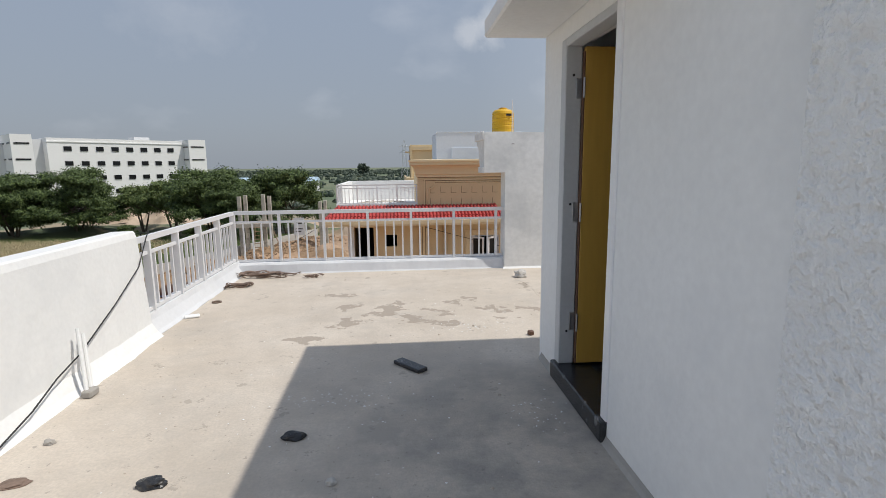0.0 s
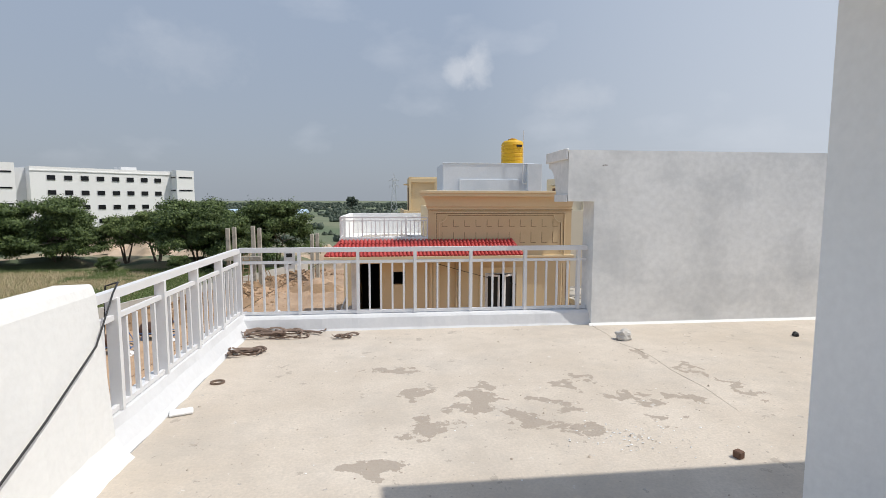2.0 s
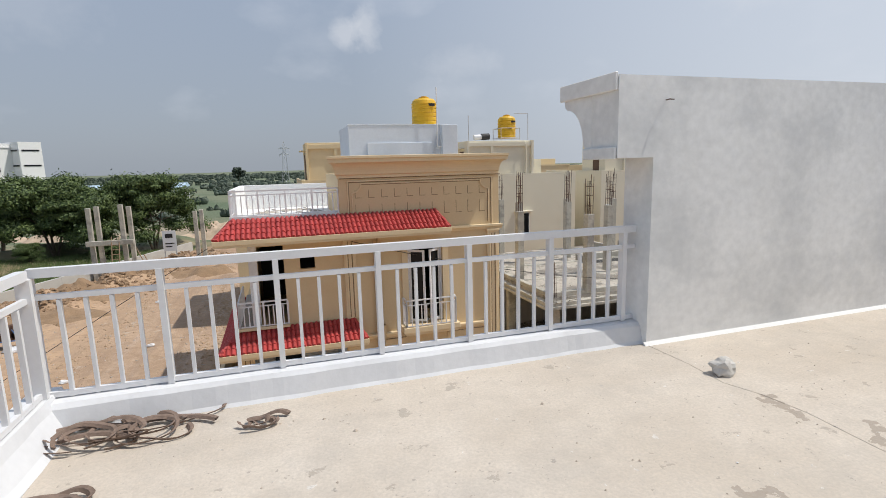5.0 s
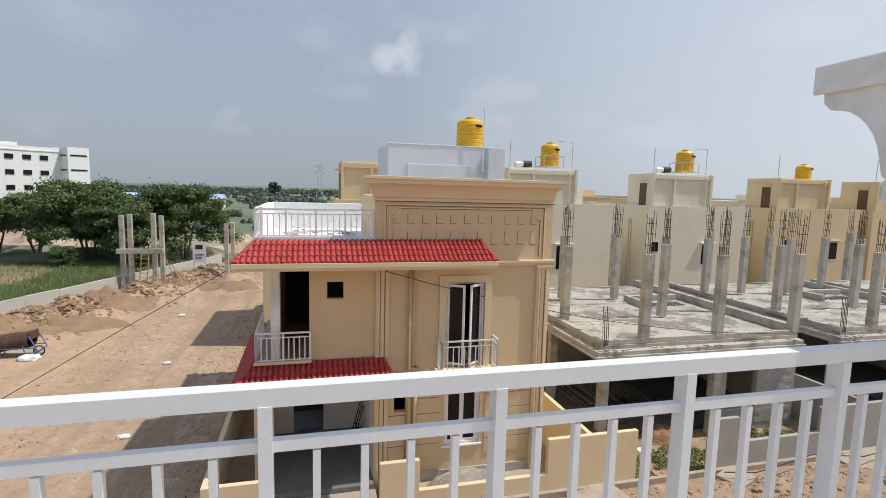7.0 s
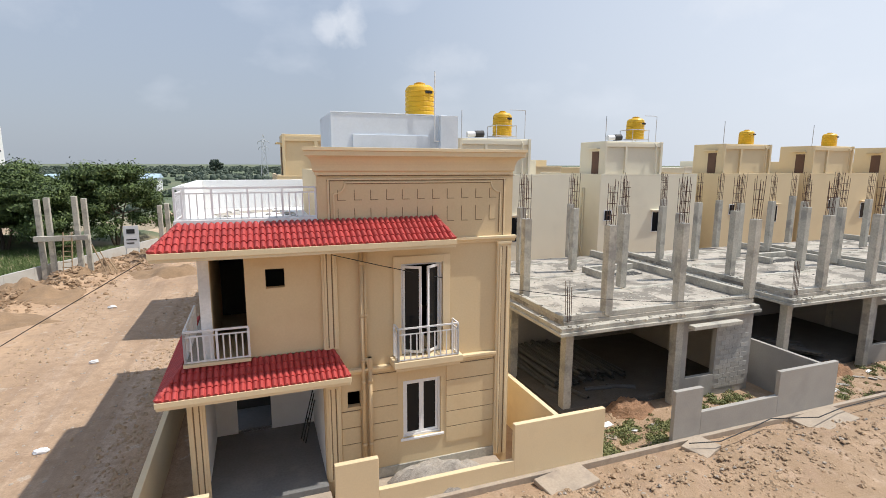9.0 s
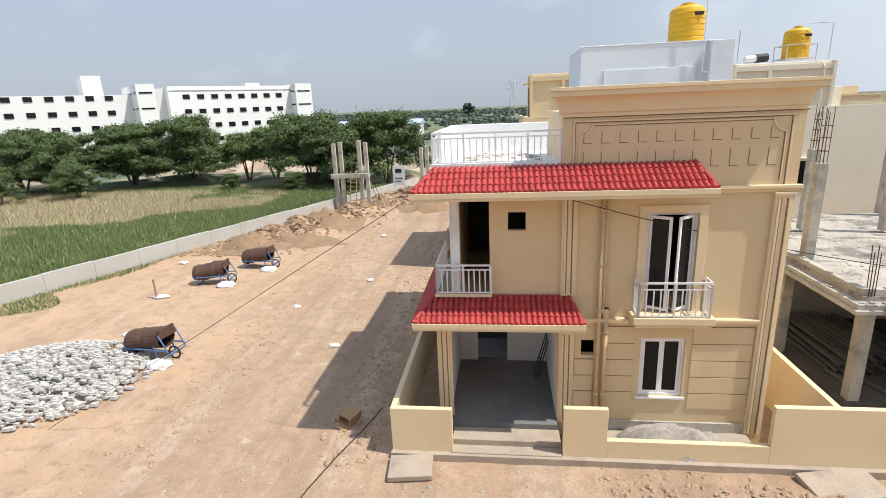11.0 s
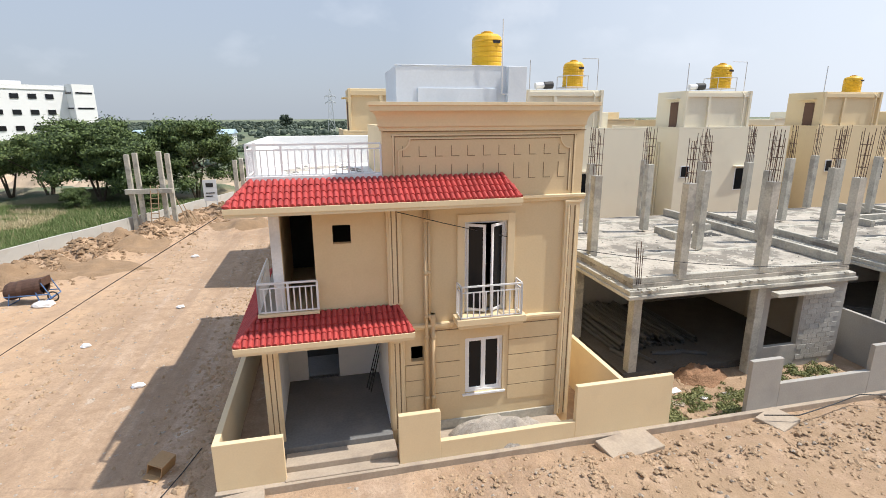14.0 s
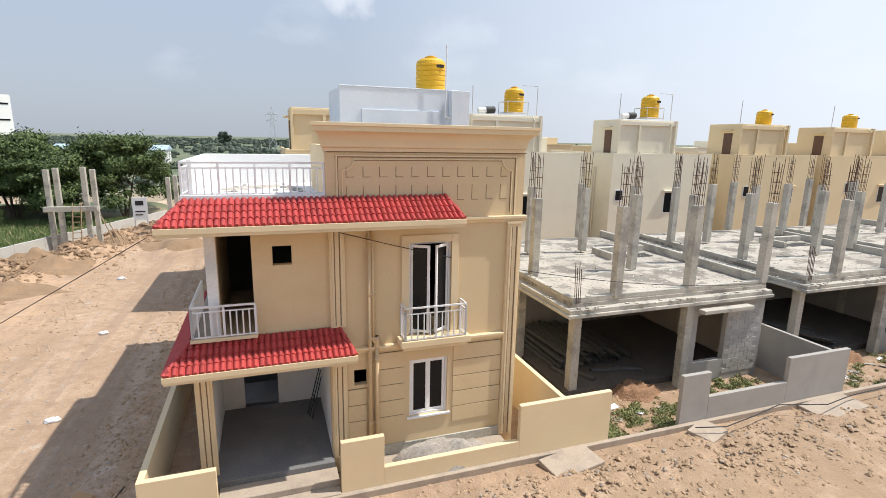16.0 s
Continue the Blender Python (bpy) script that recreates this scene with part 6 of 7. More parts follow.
# ---- clutter on the terrace ----
def strap_coil(at, loops, r, label, seed):
    """A tangle of flat brown straps lying on the floor."""
    rnd = random.Random(seed)
    st = thing("strap_coil", label, "strap", at, "brown straps on the terrace")
    for k in range(loops):
        cx, cy = at[0] + rnd.uniform(-0.5, 0.5) * r, at[1] + rnd.uniform(-0.5, 0.5) * r * 0.6
        a0, tw = rnd.uniform(0, 6.28), rnd.uniform(2.5, 7.5)
        rx, ry = r * rnd.uniform(0.55, 1.2), r * rnd.uniform(0.3, 0.65)
        ro = rnd.uniform(-0.4, 0.4)
        bm = bmesh.new()
        prev = None
        w = rnd.uniform(0.006, 0.011)
        for i in range(25):
            a = a0 + tw * i / 24
            gx_, gy_ = rx * math.cos(a) * (1 - 0.012 * i), ry * math.sin(a)
            p = Vector((cx + gx_ * math.cos(ro) - gy_ * math.sin(ro), cy + gx_ * math.sin(ro) + gy_ * math.cos(ro), 0.009 + 0.004 * k + 0.02 * max(0, math.sin(a * 1.7 + k)) ** 2))
            lean = Vector((math.cos(a), math.sin(a), 0)) * 0.006
            cur = [bm.verts.new(p - Vector((0, 0, w * 0.6)) - lean), bm.verts.new(p + Vector((0, 0, w)) + lean), bm.verts.new(p + Vector((0.009, 0.009, w)) + lean * 2.2), bm.verts.new(p + Vector((0.009, 0.009, -w * 0.6)) - lean * 0.2)]
            if prev:
                for q in range(4):
                    bm.faces.new((prev[q], prev[(q + 1) % 4], cur[(q + 1) % 4], cur[q]))
            prev = cur
        part("strap", bm, BROWN_STRAP, st)
    return st


strap_coil((-2.0, 6.9, 0.0), 9, 0.26, "tangled heap of brown straps on the terrace floor", 1)
strap_coil((-1.72, 6.92, 0.0), 5, 0.24, "tangled heap of brown straps on the terrace floor", 7)
strap_coil((-1.27, 6.74, 0.0), 4, 0.11, "small coil of brown strap on the terrace floor", 2)
strap_coil((-2.06, 6.3, 0.0), 5, 0.15, "loose loops of brown strap beside the kerb", 3)
rg = thing("strap_coil", "flat ring of brown strap beside the kerb", "strap", (-2.08, 5.58, 0.0), "brown straps on the terrace")
for r0 in (0.042, 0.037):
    bm = bmesh.new()
    loops = [[bm.verts.new((-2.08 + (r0 + dr) * 1.15 * math.cos(a * math.tau / 24), 5.58 + (r0 + dr) * math.sin(a * math.tau / 24), z)) for dr, z in ((-0.004, 0.001), (0.004, 0.001), (0.004, 0.014), (-0.004, 0.014))] for a in range(24)]
    for a in range(24):
        for q in range(4):
            bm.faces.new((loops[a][q], loops[(a + 1) % 24][q], loops[(a + 1) % 24][(q + 1) % 4], loops[a][(q + 1) % 4]))
    part("strap", bm, BROWN_STRAP, rg)


def lump(name, at, size, m, label, category, seed, flat=0.7, group=""):
    """A broken stone or chip with an uneven outline."""
    rnd = random.Random(seed)
    bm = bmesh.new()
    bmesh.ops.create_icosphere(bm, subdivisions=3, radius=1.0)
    for v in bm.verts:
        k = 1 + 0.35 * noise.noise(v.co * 1.7 + Vector((seed, 0, 0))) + rnd.uniform(-0.05, 0.05)
        v.co = Vector((v.co.x * size[0] * k, v.co.y * size[1] * k, max(-0.55, v.co.z) * size[2] * k))
    lo = min(v.co.z for v in bm.verts)
    bmesh.ops.translate(bm, verts=bm.verts, vec=(at[0], at[1], at[2] - lo - 0.004))
    return tagged(part(name, bm, m, smooth=size[0] > 0.3), label, category, group)


lump("rock", (1.5, 6.4, 0), (0.085, 0.06, 0.065), BRICK, "pale lump of mortar on the terrace floor", "rock", 3)
lump("rock", (3.3, 6.34, 0), (0.03, 0.03, 0.03), BLACK, "small dark stone on the terrace floor", "rock", 4)
lump("stone_chip", (-0.67, 2.6, 0), (0.06, 0.035, 0.025), GRANITE, "dark granite chip on the terrace floor", "stone chip", 5)
lump("stone_chip", (-1.245, 2.24, 0), (0.07, 0.04, 0.028), GRANITE, "dark granite chip on the terrace floor", "stone chip", 6)
lump("stone_chip", (-0.417, 2.17, 0), (0.025, 0.02, 0.02), BRICK, "small pale mortar chip on the floor", "stone chip", 8)
lump("stone_chip", (-1.97, 2.68, 0), (0.03, 0.02, 0.02), CEMENT, "small cement chip beside the parapet", "stone chip", 9)
lump("dirt_heap", (-1.9, 2.32, 0), (0.07, 0.045, 0.012), BROWN_STRAP, "small heap of dark leaf litter", "dirt", 12)
bq = box(-0.14, 0.14, -0.045, 0.045, 0.0, 0.03, 0.006)
bmesh.ops.transform(bq, matrix=pose(-0.015, 3.52, 0.0, 0, 0, -50), verts=bq.verts)
tagged(part("granite_strip", bq, GRANITE), "dark granite offcut lying on the terrace floor", "stone slab")
bq = box(-0.022, 0.022, -0.022, 0.022, 0.0, 0.04, 0.005)
bmesh.ops.transform(bq, matrix=pose(1.042, 4.125, 0.0, 0, 0, 20), verts=bq.verts)
tagged(part("wood_block", bq, DARK_WOOD), "small dark wooden block on the terrace floor", "block")
bq = box(-0.07, 0.07, -0.04, 0.04, 0.0, 0.025, 0.009)
bmesh.ops.transform(bq, matrix=pose(-2.13, 5.03, 0.0, 0, 0, 20), verts=bq.verts)
tagged(part("plaster_block", bq, WHITE_PLASTER), "white plaster block beside the kerb", "block")
cr = random.Random(31)
chips_v, chips_f = [], []
for _ in range(550):
    x, y, s = cr.uniform(-2.1, 4.5), cr.uniform(0.6, 6.9), cr.uniform(0.002, 0.008) * (2 if cr.random() < 0.06 else 1)
    if x > WX - 0.1 and y < HY + 0.1:
        continue
    k = len(chips_v)
    chips_v += [(x - s, y, 0.001), (x, y - s * 0.8, 0.001), (x + s, y + s * 0.3, 0.001), (x + s * 0.1, y + s, 0.001), (x, y, s * 0.9)]
    chips_f += [(k + i, k + (i + 1) % 4, k + 4) for i in range(4)]
cme = bpy.data.meshes.new("grit")
cme.from_pydata(chips_v, [], chips_f)
tagged(link_mesh("grit", cme, ROCK), "loose grit and mortar crumbs on the terrace floor", "grit", kind="stuff")
# flakes of white paint trodden into the screed
fl = random.Random(37)
fv, ff_ = [], []
for cx, cy, sx_, sy_, cnt in ((0.56, 4.42, 0.2, 0.09, 90), (-0.5, 3.06, 0.2, 0.06, 60), (0.72, 2.75, 0.12, 0.12, 40), (-0.2, 2.75, 0.5, 0.4, 40), (0.7, 4.7, 0.5, 0.4, 40), (-1.3, 3.4, 0.5, 0.7, 30)):
    for _ in range(cnt):
        x, y, q = fl.gauss(cx, sx_), fl.gauss(cy, sy_), fl.uniform(0.003, 0.009)
        k, a0 = len(fv), fl.uniform(0, 6.28)
        fv += [(x + q * fl.uniform(0.5, 1.2) * math.cos(a0 + i * 1.2566), y + q * fl.uniform(0.5, 1.2) * math.sin(a0 + i * 1.2566), 0.003) for i in range(5)] + [(x, y, 0.006)]
        ff_ += [(k + i, k + (i + 1) % 5, k + 5) for i in range(5)]
fme = bpy.data.meshes.new("paint_flakes")
fme.from_pydata(fv, [], ff_)
tagged(link_mesh("paint_flakes", fme, WHITE_PLASTER), "dried white paint flakes on the terrace floor", "paint flakes", kind="stuff")
# crack ridge across the floor
ck = bmesh.new()
pts = [(1.42, 6.98), (1.43, 6.6), (1.4, 6.3), (1.47, 6.1), (1.5, 5.85), (1.47, 5.5), (1.5, 5.1), (1.46, 4.7)]
for a, b in zip(pts, pts[1:]):
    beam(ck, (*a, 0.0), (*b, 0.0), 0.005, 0.004)
tagged(part("floor_joint", ck, TERRACE), "uneven grey joint line across the screed", "joint", kind="structure")
cable("power_cable", [(-2.13, 1.2, 0.02), (-2.13, 2.0, 0.015), (-2.14, 2.5, 0.03), (-2.17, 2.87, 0.1), (-2.2, 3.15, 0.18), (-2.215, 3.41, 0.235), (-2.235, 3.93, 0.44), (-2.255, 4.37, 0.64), (-2.29, 4.62, 0.86), (-2.33, 4.76, 0.9), (-2.46, 4.88, 0.86), (-2.5, 4.85, 0.2), (-2.5, 5.0, -2.0)], 0.005, BLACK, "black cable draped over the parapet wall", "cable")
cd = thing("conduit", "pair of short white conduit stubs at the parapet", "conduit", (-2.09, 3.28, 0.0))
for dx in (0.0, 0.05):
    part("pipe", rod(bmesh.new(), (-2.1, 3.25 + dx, 0.0), (-2.2, 3.4 + dx, 0.42 - dx), 0.013), WHITE_PLASTER, cd)
part("foot", box(-2.13, -2.065, 3.23, 3.33, 0.0, 0.05, 0.01), CEMENT, cd)
cable("hook_wire", [(1.5, 7.001, 1.74), (1.5, 6.965, 1.742), (1.53, 6.955, 1.74)], 0.004, RUST, "bent wire end sticking out of the wall", "wire")


# ---- the building site ----
def barrel_cart(at, rot, m, label):
    """A rusty sheet-metal drum lying in a blue tube frame with a small wheel."""
    c = thing("drum_cart", label, "drum cart", at, "drum carts on the site")
    T = pose(*at, 0, 0, rot)

    def put(name, bm, mm, lab=""):
        bmesh.ops.transform(bm, matrix=T, verts=bm.verts)
        part(name, bm, mm, c, lab)
    d = bmesh.new()
    seg = 20
    rings = []
    for i in range(9):
        x = -0.85 + i * 0.2125
        r = 0.42 + (0.02 if i % 2 else 0) - (0.05 if i == 0 else 0)
        rings.append([d.verts.new((x, r * math.cos(a) * (1 + 0.18 * noise.noise(Vector((x * 2, math.cos(a) * 1.3, at[1])))), 0.72 + 0.16 * x + r * math.sin(a) * (1 + 0.22 * noise.noise(Vector((x * 2, math.sin(a) * 1.3, at[1] + 4)))))) for a in [2 * math.pi * k / seg for k in range(seg)]])
    for A, B in zip(rings, rings[1:]):
        for k in range(seg):
            d.faces.new((A[k], A[(k + 1) % seg], B[(k + 1) % seg], B[k]))
    d.faces.new(rings[0])
    put("drum", d, m, "rusty brown ribbed drum")
    put("lip", extrude_profile([(-0.42, 0.9), (0.42, 0.9), (0.36, 1.28), (-0.36, 1.28)], "x", 0.85, 0.93), m)
    f = bmesh.new()
    for y in (-0.42, 0.42):
        rod(f, (-0.7, y, 0.0), (-0.55, y, 0.6), 0.03)
        rod(f, (0.75, y, 0.0), (0.6, y, 0.62), 0.03)
        rod(f, (0.75, y, 0.0), (1.25, y, 0.35), 0.025)
        rod(f, (1.25, y, 0.35), (0.9, y, 1.1), 0.025)
        rod(f, (-0.8, y, 0.45), (1.2, y, 0.5), 0.03)
    rod(f, (0.75, -0.42, 0.02), (0.75, 0.42, 0.02), 0.025)
    rod(f, (-0.7, -0.42, 0.02), (-0.7, 0.42, 0.02), 0.025)
    rod(f, (1.25, -0.42, 0.35), (1.25, 0.42, 0.35), 0.025)
    put("frame", f, BLUE, "blue tube frame")
    w = bmesh.new()
    for k in range(16):
        a, b = k * math.pi / 8, (k + 1) * math.pi / 8
        rod(w, (1.1 + 0.24 * math.cos(a), 0.0, 0.25 + 0.24 * math.sin(a)), (1.1 + 0.24 * math.cos(b), 0.0, 0.25 + 0.24 * math.sin(b)), 0.035, 6)
    put("wheel", w, BLACK)
    put("sack", lump_bm((1.0, -0.7, 0.0), (0.45, 0.35, 0.22), 5), SACK, "white plastic sack")
    return c


def lump_bm(at, size, seed):
    bm = bmesh.new()
    bmesh.ops.create_icosphere(bm, subdivisions=2, radius=1.0)
    for v in bm.verts:
        k = 1 + 0.4 * noise.noise(v.co * 1.9 + Vector((seed, 3, 0)))
        v.co = Vector((at[0] + v.co.x * size[0] * k, at[1] + v.co.y * size[1] * k, at[2] + (max(-0.3, v.co.z) + 0.3) * size[2] * k))
    return bm


barrel_cart((-14.2, 23.7, GZ), -8, RUST, "rusty drum on a blue frame with a white sack")
barrel_cart((-16.6, 32.1, GZ), 8, RUST, "rusty drum on a dark frame beside planks")
barrel_cart((-15.3, 35.0, GZ), -4, RUST, "rusty drum on a blue frame near the soil heaps")

# heap of pale blocks
hp = thing("block_heap", "heap of pale broken concrete blocks beside the lane", "block heap", (-17.0, 21.7, GZ))
bm = box(-0.2, 0.2, -0.1, 0.1, -0.09, 0.09, 0.008)
bkm = bpy.data.meshes.new("block")
bm.to_mesh(bkm)
bm.free()
bkm.materials.append(mat("pale_block_piece", (0.45, 0.43, 0.40), 0.9, 0.22, 4, 30, 0.4, piece=0.2))
br = random.Random(17)
for i in range(300):
    a, q = br.uniform(0, 6.28), math.sqrt(br.random())
    px, py = -17.1 + 3.6 * q * math.cos(a), 21.6 + 2.9 * q * math.sin(a)
    z = GZ + 0.08 + (1 - q * q) * 0.6 * br.uniform(0.55, 1.0)
    piece("block", bkm, Matrix.Translation((px, py, z)) @ Euler((br.uniform(-0.5, 0.5), br.uniform(-0.5, 0.5), br.uniform(0, 6.28))).to_matrix().to_4x4() @ Matrix.Diagonal((br.uniform(0.5, 0.85), br.uniform(0.6, 0.95), br.uniform(0.6, 0.95), 1)), hp)
part("core", lump_bm((-17.1, 21.6, GZ - 0.25), (3.2, 2.5, 0.5), 9), BRICK, hp)
rubble_chips = random.Random(18)
cv, cf = [], []
for _ in range(1500):
    a, q = rubble_chips.uniform(0, 6.28), math.sqrt(rubble_chips.random())
    px, py, s = -17.1 + 3.9 * q * math.cos(a), 21.6 + 3.2 * q * math.sin(a), rubble_chips.uniform(0.03, 0.12)
    z = GZ + 0.02 + (1 - q * q) * 0.62
    k = len(cv)
    cv += [(px - s, py - s * 0.6, z), (px + s, py - s * 0.5, z), (px + s * 0.9, py + s * 0.6, z), (px - s, py + s * 0.5, z), (px - s * 0.8, py - s * 0.5, z + s), (px + s, py - s * 0.4, z + s * 0.8), (px + s * 0.8, py + s * 0.6, z + s), (px - s * 0.9, py + s * 0.4, z + s * 0.7)]
    cf += [tuple(k + i for i in f) for f in ((4, 5, 6, 7), (0, 1, 5, 4), (1, 2, 6, 5), (2, 3, 7, 6), (3, 0, 4, 7))]
cm = bpy.data.meshes.new("broken_chip")
cm.from_pydata(cv, [], cf)
tagged(link_mesh("broken_chip", cm, BRICK, hp), kind="stuff")

for x, y, w, d, r, lab in ((-3.05, 17.95, 1.1, 0.8, 5, "pale stone slab before the gate"), (6.93, 17.95, 1.6, 0.9, 8, "pale cracked stone slab lying before the wall"), (11.8, 18.0, 1.0, 0.8, 20, "grey stone slab lying beside the kerb"), (17.2, 17.9, 2.2, 1.0, 4, "large grey concrete slab lying beside the wall")):
    b = box(-w / 2, w / 2, -d / 2, d / 2, -0.12, 0.03, 0.015)
    bmesh.ops.transform(b, matrix=pose(x, y, GZ + 0.15, 2, -2, r), verts=b.verts)
    tagged(part("stone_slab", b, DUSTY), lab, "stone slab", "slabs before the plots")
bx = thing("cardboard_box", "crushed open brown cardboard box on the lane", "box", (-5.2, 19.9, GZ))
b = wall_panel(-0.2, 0.2, -0.15, 0.15, -0.28, 0.28, [(-0.18, 0.18, -0.13, 0.13)])
bmesh.ops.transform(b, matrix=pose(-5.2, 19.9, GZ + 0.2, 0, 14, -20), verts=b.verts)
part("carton", b, CARDBOARD, bx)
b = box(-0.2, 0.2, -0.46, -0.28, -0.15, -0.14, 0)
bmesh.ops.transform(b, matrix=pose(-5.2, 19.9, GZ + 0.2, 0, 14, -20), verts=b.verts)
part("flap", b, CARDBOARD, bx)
for k, (x, y, sx) in enumerate(((-10.33, 28.6, 0.3), (-7.24, 24.7, 0.35), (-18.06, 29.85, 0.7), (-16.5, 25.4, 0.4), (-18.6, 35.7, 0.6), (-20.6, 35.7, 0.5), (-7.8, 32.4, 0.3), (-9.3, 42.2, 0.4))):
    lump("plastic_sheet", (x, y, GZ), (sx * 0.6, sx * 0.35, 0.1), SACK, "crumpled white plastic sheet on the soil", "plastic sheet", 40 + k, group="litter on the site")
tagged(part("stake", rod(bmesh.new(), (-18.2, 29.7, GZ - 0.1), (-18.3, 29.8, GZ + 1.0), 0.05), WOOD), "short wooden stake in the soil", "stake")


# stones and clods
def rubble(name, label, n, seed, place, smin, smax, m, lift=0.0):
    rnd = random.Random(seed)
    vs, fs = [], []
    base = [(1, 0, 0), (0, 1, 0), (-1, 0, 0), (0, -1, 0), (0, 0, 1), (0.6, 0.6, 0.5), (-0.6, 0.5, 0.55), (-0.5, -0.6, 0.5), (0.6, -0.6, 0.45)]
    faces = [(0, 1, 5), (1, 2, 6), (2, 3, 7), (3, 0, 8), (0, 5, 8), (1, 6, 5), (2, 7, 6), (3, 8, 7), (5, 6, 4), (6, 7, 4), (7, 8, 4), (8, 5, 4)]
    for _ in range(n):
        x, y = place(rnd)
        s = smin + (smax - smin) * rnd.random() ** 3
        z = ground_height(x, y) - 0.15 * s + lift
        a = rnd.uniform(0, 6.28)
        k = len(vs)
        sx, sy, sz = s * rnd.uniform(0.7, 1.3), s * rnd.uniform(0.6, 1.1), s * rnd.uniform(0.5, 1.0)
        for p in base:
            px, py, pz = p[0] * sx * rnd.uniform(0.8, 1.2), p[1] * sy * rnd.uniform(0.8, 1.2), p[2] * sz * rnd.uniform(0.8, 1.2)
            vs.append((x + px * math.cos(a) - py * math.sin(a), y + px * math.sin(a) + py * math.cos(a), z + pz))
        fs += [tuple(i + k for i in f) for f in faces]
    me = bpy.data.meshes.new(name)
    me.from_pydata(vs, [], fs)
    return tagged(link_mesh(name, me, m), label, "rubble", kind="stuff")


rubble("rubble", "earth clods and stones along the plot fronts", 9000, 51, lambda r: (r.uniform(1.5, 34), r.gauss(16.7, 0.9)), 0.01, 0.1, SOIL)
rubble("lane_clods", "loose clods along the edge of the driven lane", 1500, 58, lambda r: (r.gauss(-10.2, 0.7) - 0.02 * r.uniform(0, 30), r.uniform(17, 46)), 0.015, 0.11, SOIL)
# bark's dark brown on these stones stands for the shade under the slab
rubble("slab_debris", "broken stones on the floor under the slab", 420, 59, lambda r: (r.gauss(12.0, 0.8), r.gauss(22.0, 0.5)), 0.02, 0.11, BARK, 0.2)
rubble("gravel", "scattered stones along the plot fronts", 1500, 52, lambda r: (r.uniform(-4, 34), r.gauss(17.0, 0.8)), 0.01, 0.08, ROCK)
rubble("lane_stones", "small stones scattered over the lane", 5200, 53, lambda r: (r.uniform(-18, -4), r.uniform(14, 56)), 0.01, 0.07, ROCK)
rubble("soil_clods", "dug soil clods beside the boundary wall", 8000, 54, lambda r: (lambda y: (-24.35 + 0.408 * (y - 33) + abs(r.gauss(3.2, 1.6)) + 0.4, y))(r.uniform(37, 62)), 0.03, 0.22, DUG_SOIL)
rubble("lane_edge_clods", "crumbled soil along the compound wall", 2600, 55, lambda r: (-4.1 - abs(r.gauss(0, 1.0)), r.uniform(18, 46)), 0.02, 0.13, SOIL)
rubble("yard_rubble", "broken stones in the unfinished yard", 1000, 56, lambda r: (r.choice((9.5, 14.2, 20.3, 25)) + r.gauss(0, 1.1), r.uniform(18.8, 21.3)), 0.02, 0.13, SOIL)
rubble("yard_sand", "gravel strip before the tan house", 500, 57, lambda r: (r.uniform(1.8, 5.3), r.uniform(18.7, 19.5)), 0.02, 0.07, ROCK)


def mound(name, at, rx, ry, h, m, label, category, seed, group="", level=False):
    """A heap with an uneven foot and a lumpy top, settled into the ground."""
    bm = bmesh.new()
    n, off = 22, Vector((seed * 3.7, seed, 0))
    grid = []
    for j in range(n + 1):
        for i in range(n + 1):
            u, v = 2 * i / n - 1, 2 * j / n - 1
            q = Vector((u, v, 0))
            k = max(0.0, 1 - math.hypot(u, v) * (1.1 + 0.5 * noise.noise(q * 2.2 + off)))
            k = k * k * (3 - 2 * k)
            z = h * (min(k, 0.55) * 1.5 + 0.9 * k * noise.noise(q * 3.4 + off)) + 0.22 * h * noise.noise(q * 9 + off) * min(1, 4 * k)
            grid.append(bm.verts.new((at[0] + u * rx, at[1] + v * ry, at[2] + z if level else ground_height(at[0] + u * rx, at[1] + v * ry) - 0.05 + z)))
    for j in range(n):
        for i in range(n):
            p = j * (n + 1) + i
            bm.faces.new((grid[p], grid[p + 1], grid[p + n + 2], grid[p + n + 1]))
    return tagged(part(name, bm, m, smooth=True), label, category, group)


RED_SOIL = mat("red_soil", (0.29, 0.165, 0.095), 0.95, 0.3, 3, 16, 1.0, dist=0.05)
GRAVEL_BED = mat("grey_gravel", (0.40, 0.36, 0.315), 0.95, 0.3, 6, 45, 0.9, dist=0.03)
for k in range(2):
    mound("soil_mound", (11.5 + 10.65 * k, 20.9, GZ), 1.2, 0.9, 0.42, RED_SOIL, "heap of red soil before the unfinished house", "soil mound", 60 + k)
mound("gravel_bed", (3.5, 19.1, GZ), 2.3, 0.9, 0.7, GRAVEL_BED, "bed of grey gravel against the tan house plinth", "gravel", 66)
for k, (x, y, sx, sy, h) in enumerate(((-14.2, 40.6, 2.6, 1.5, 0.8), (-17.6, 39.2, 2.4, 1.5, 1.0), (-13.6, 45.5, 2.0, 2.2, 0.9), (-16.3, 48.2, 2.2, 2.4, 1.1), (-7.6, 51.5, 2.4, 2.0, 1.2), (-12.2, 52.0, 1.6, 1.6, 0.6))):
    mound("dirt_mound", (x, y, GZ), sx * 1.35, sy * 1.25, h * 0.3, DUG_SOIL, "heap of turned brown soil beside the lane", "soil heap", 70 + k, "soil heaps")


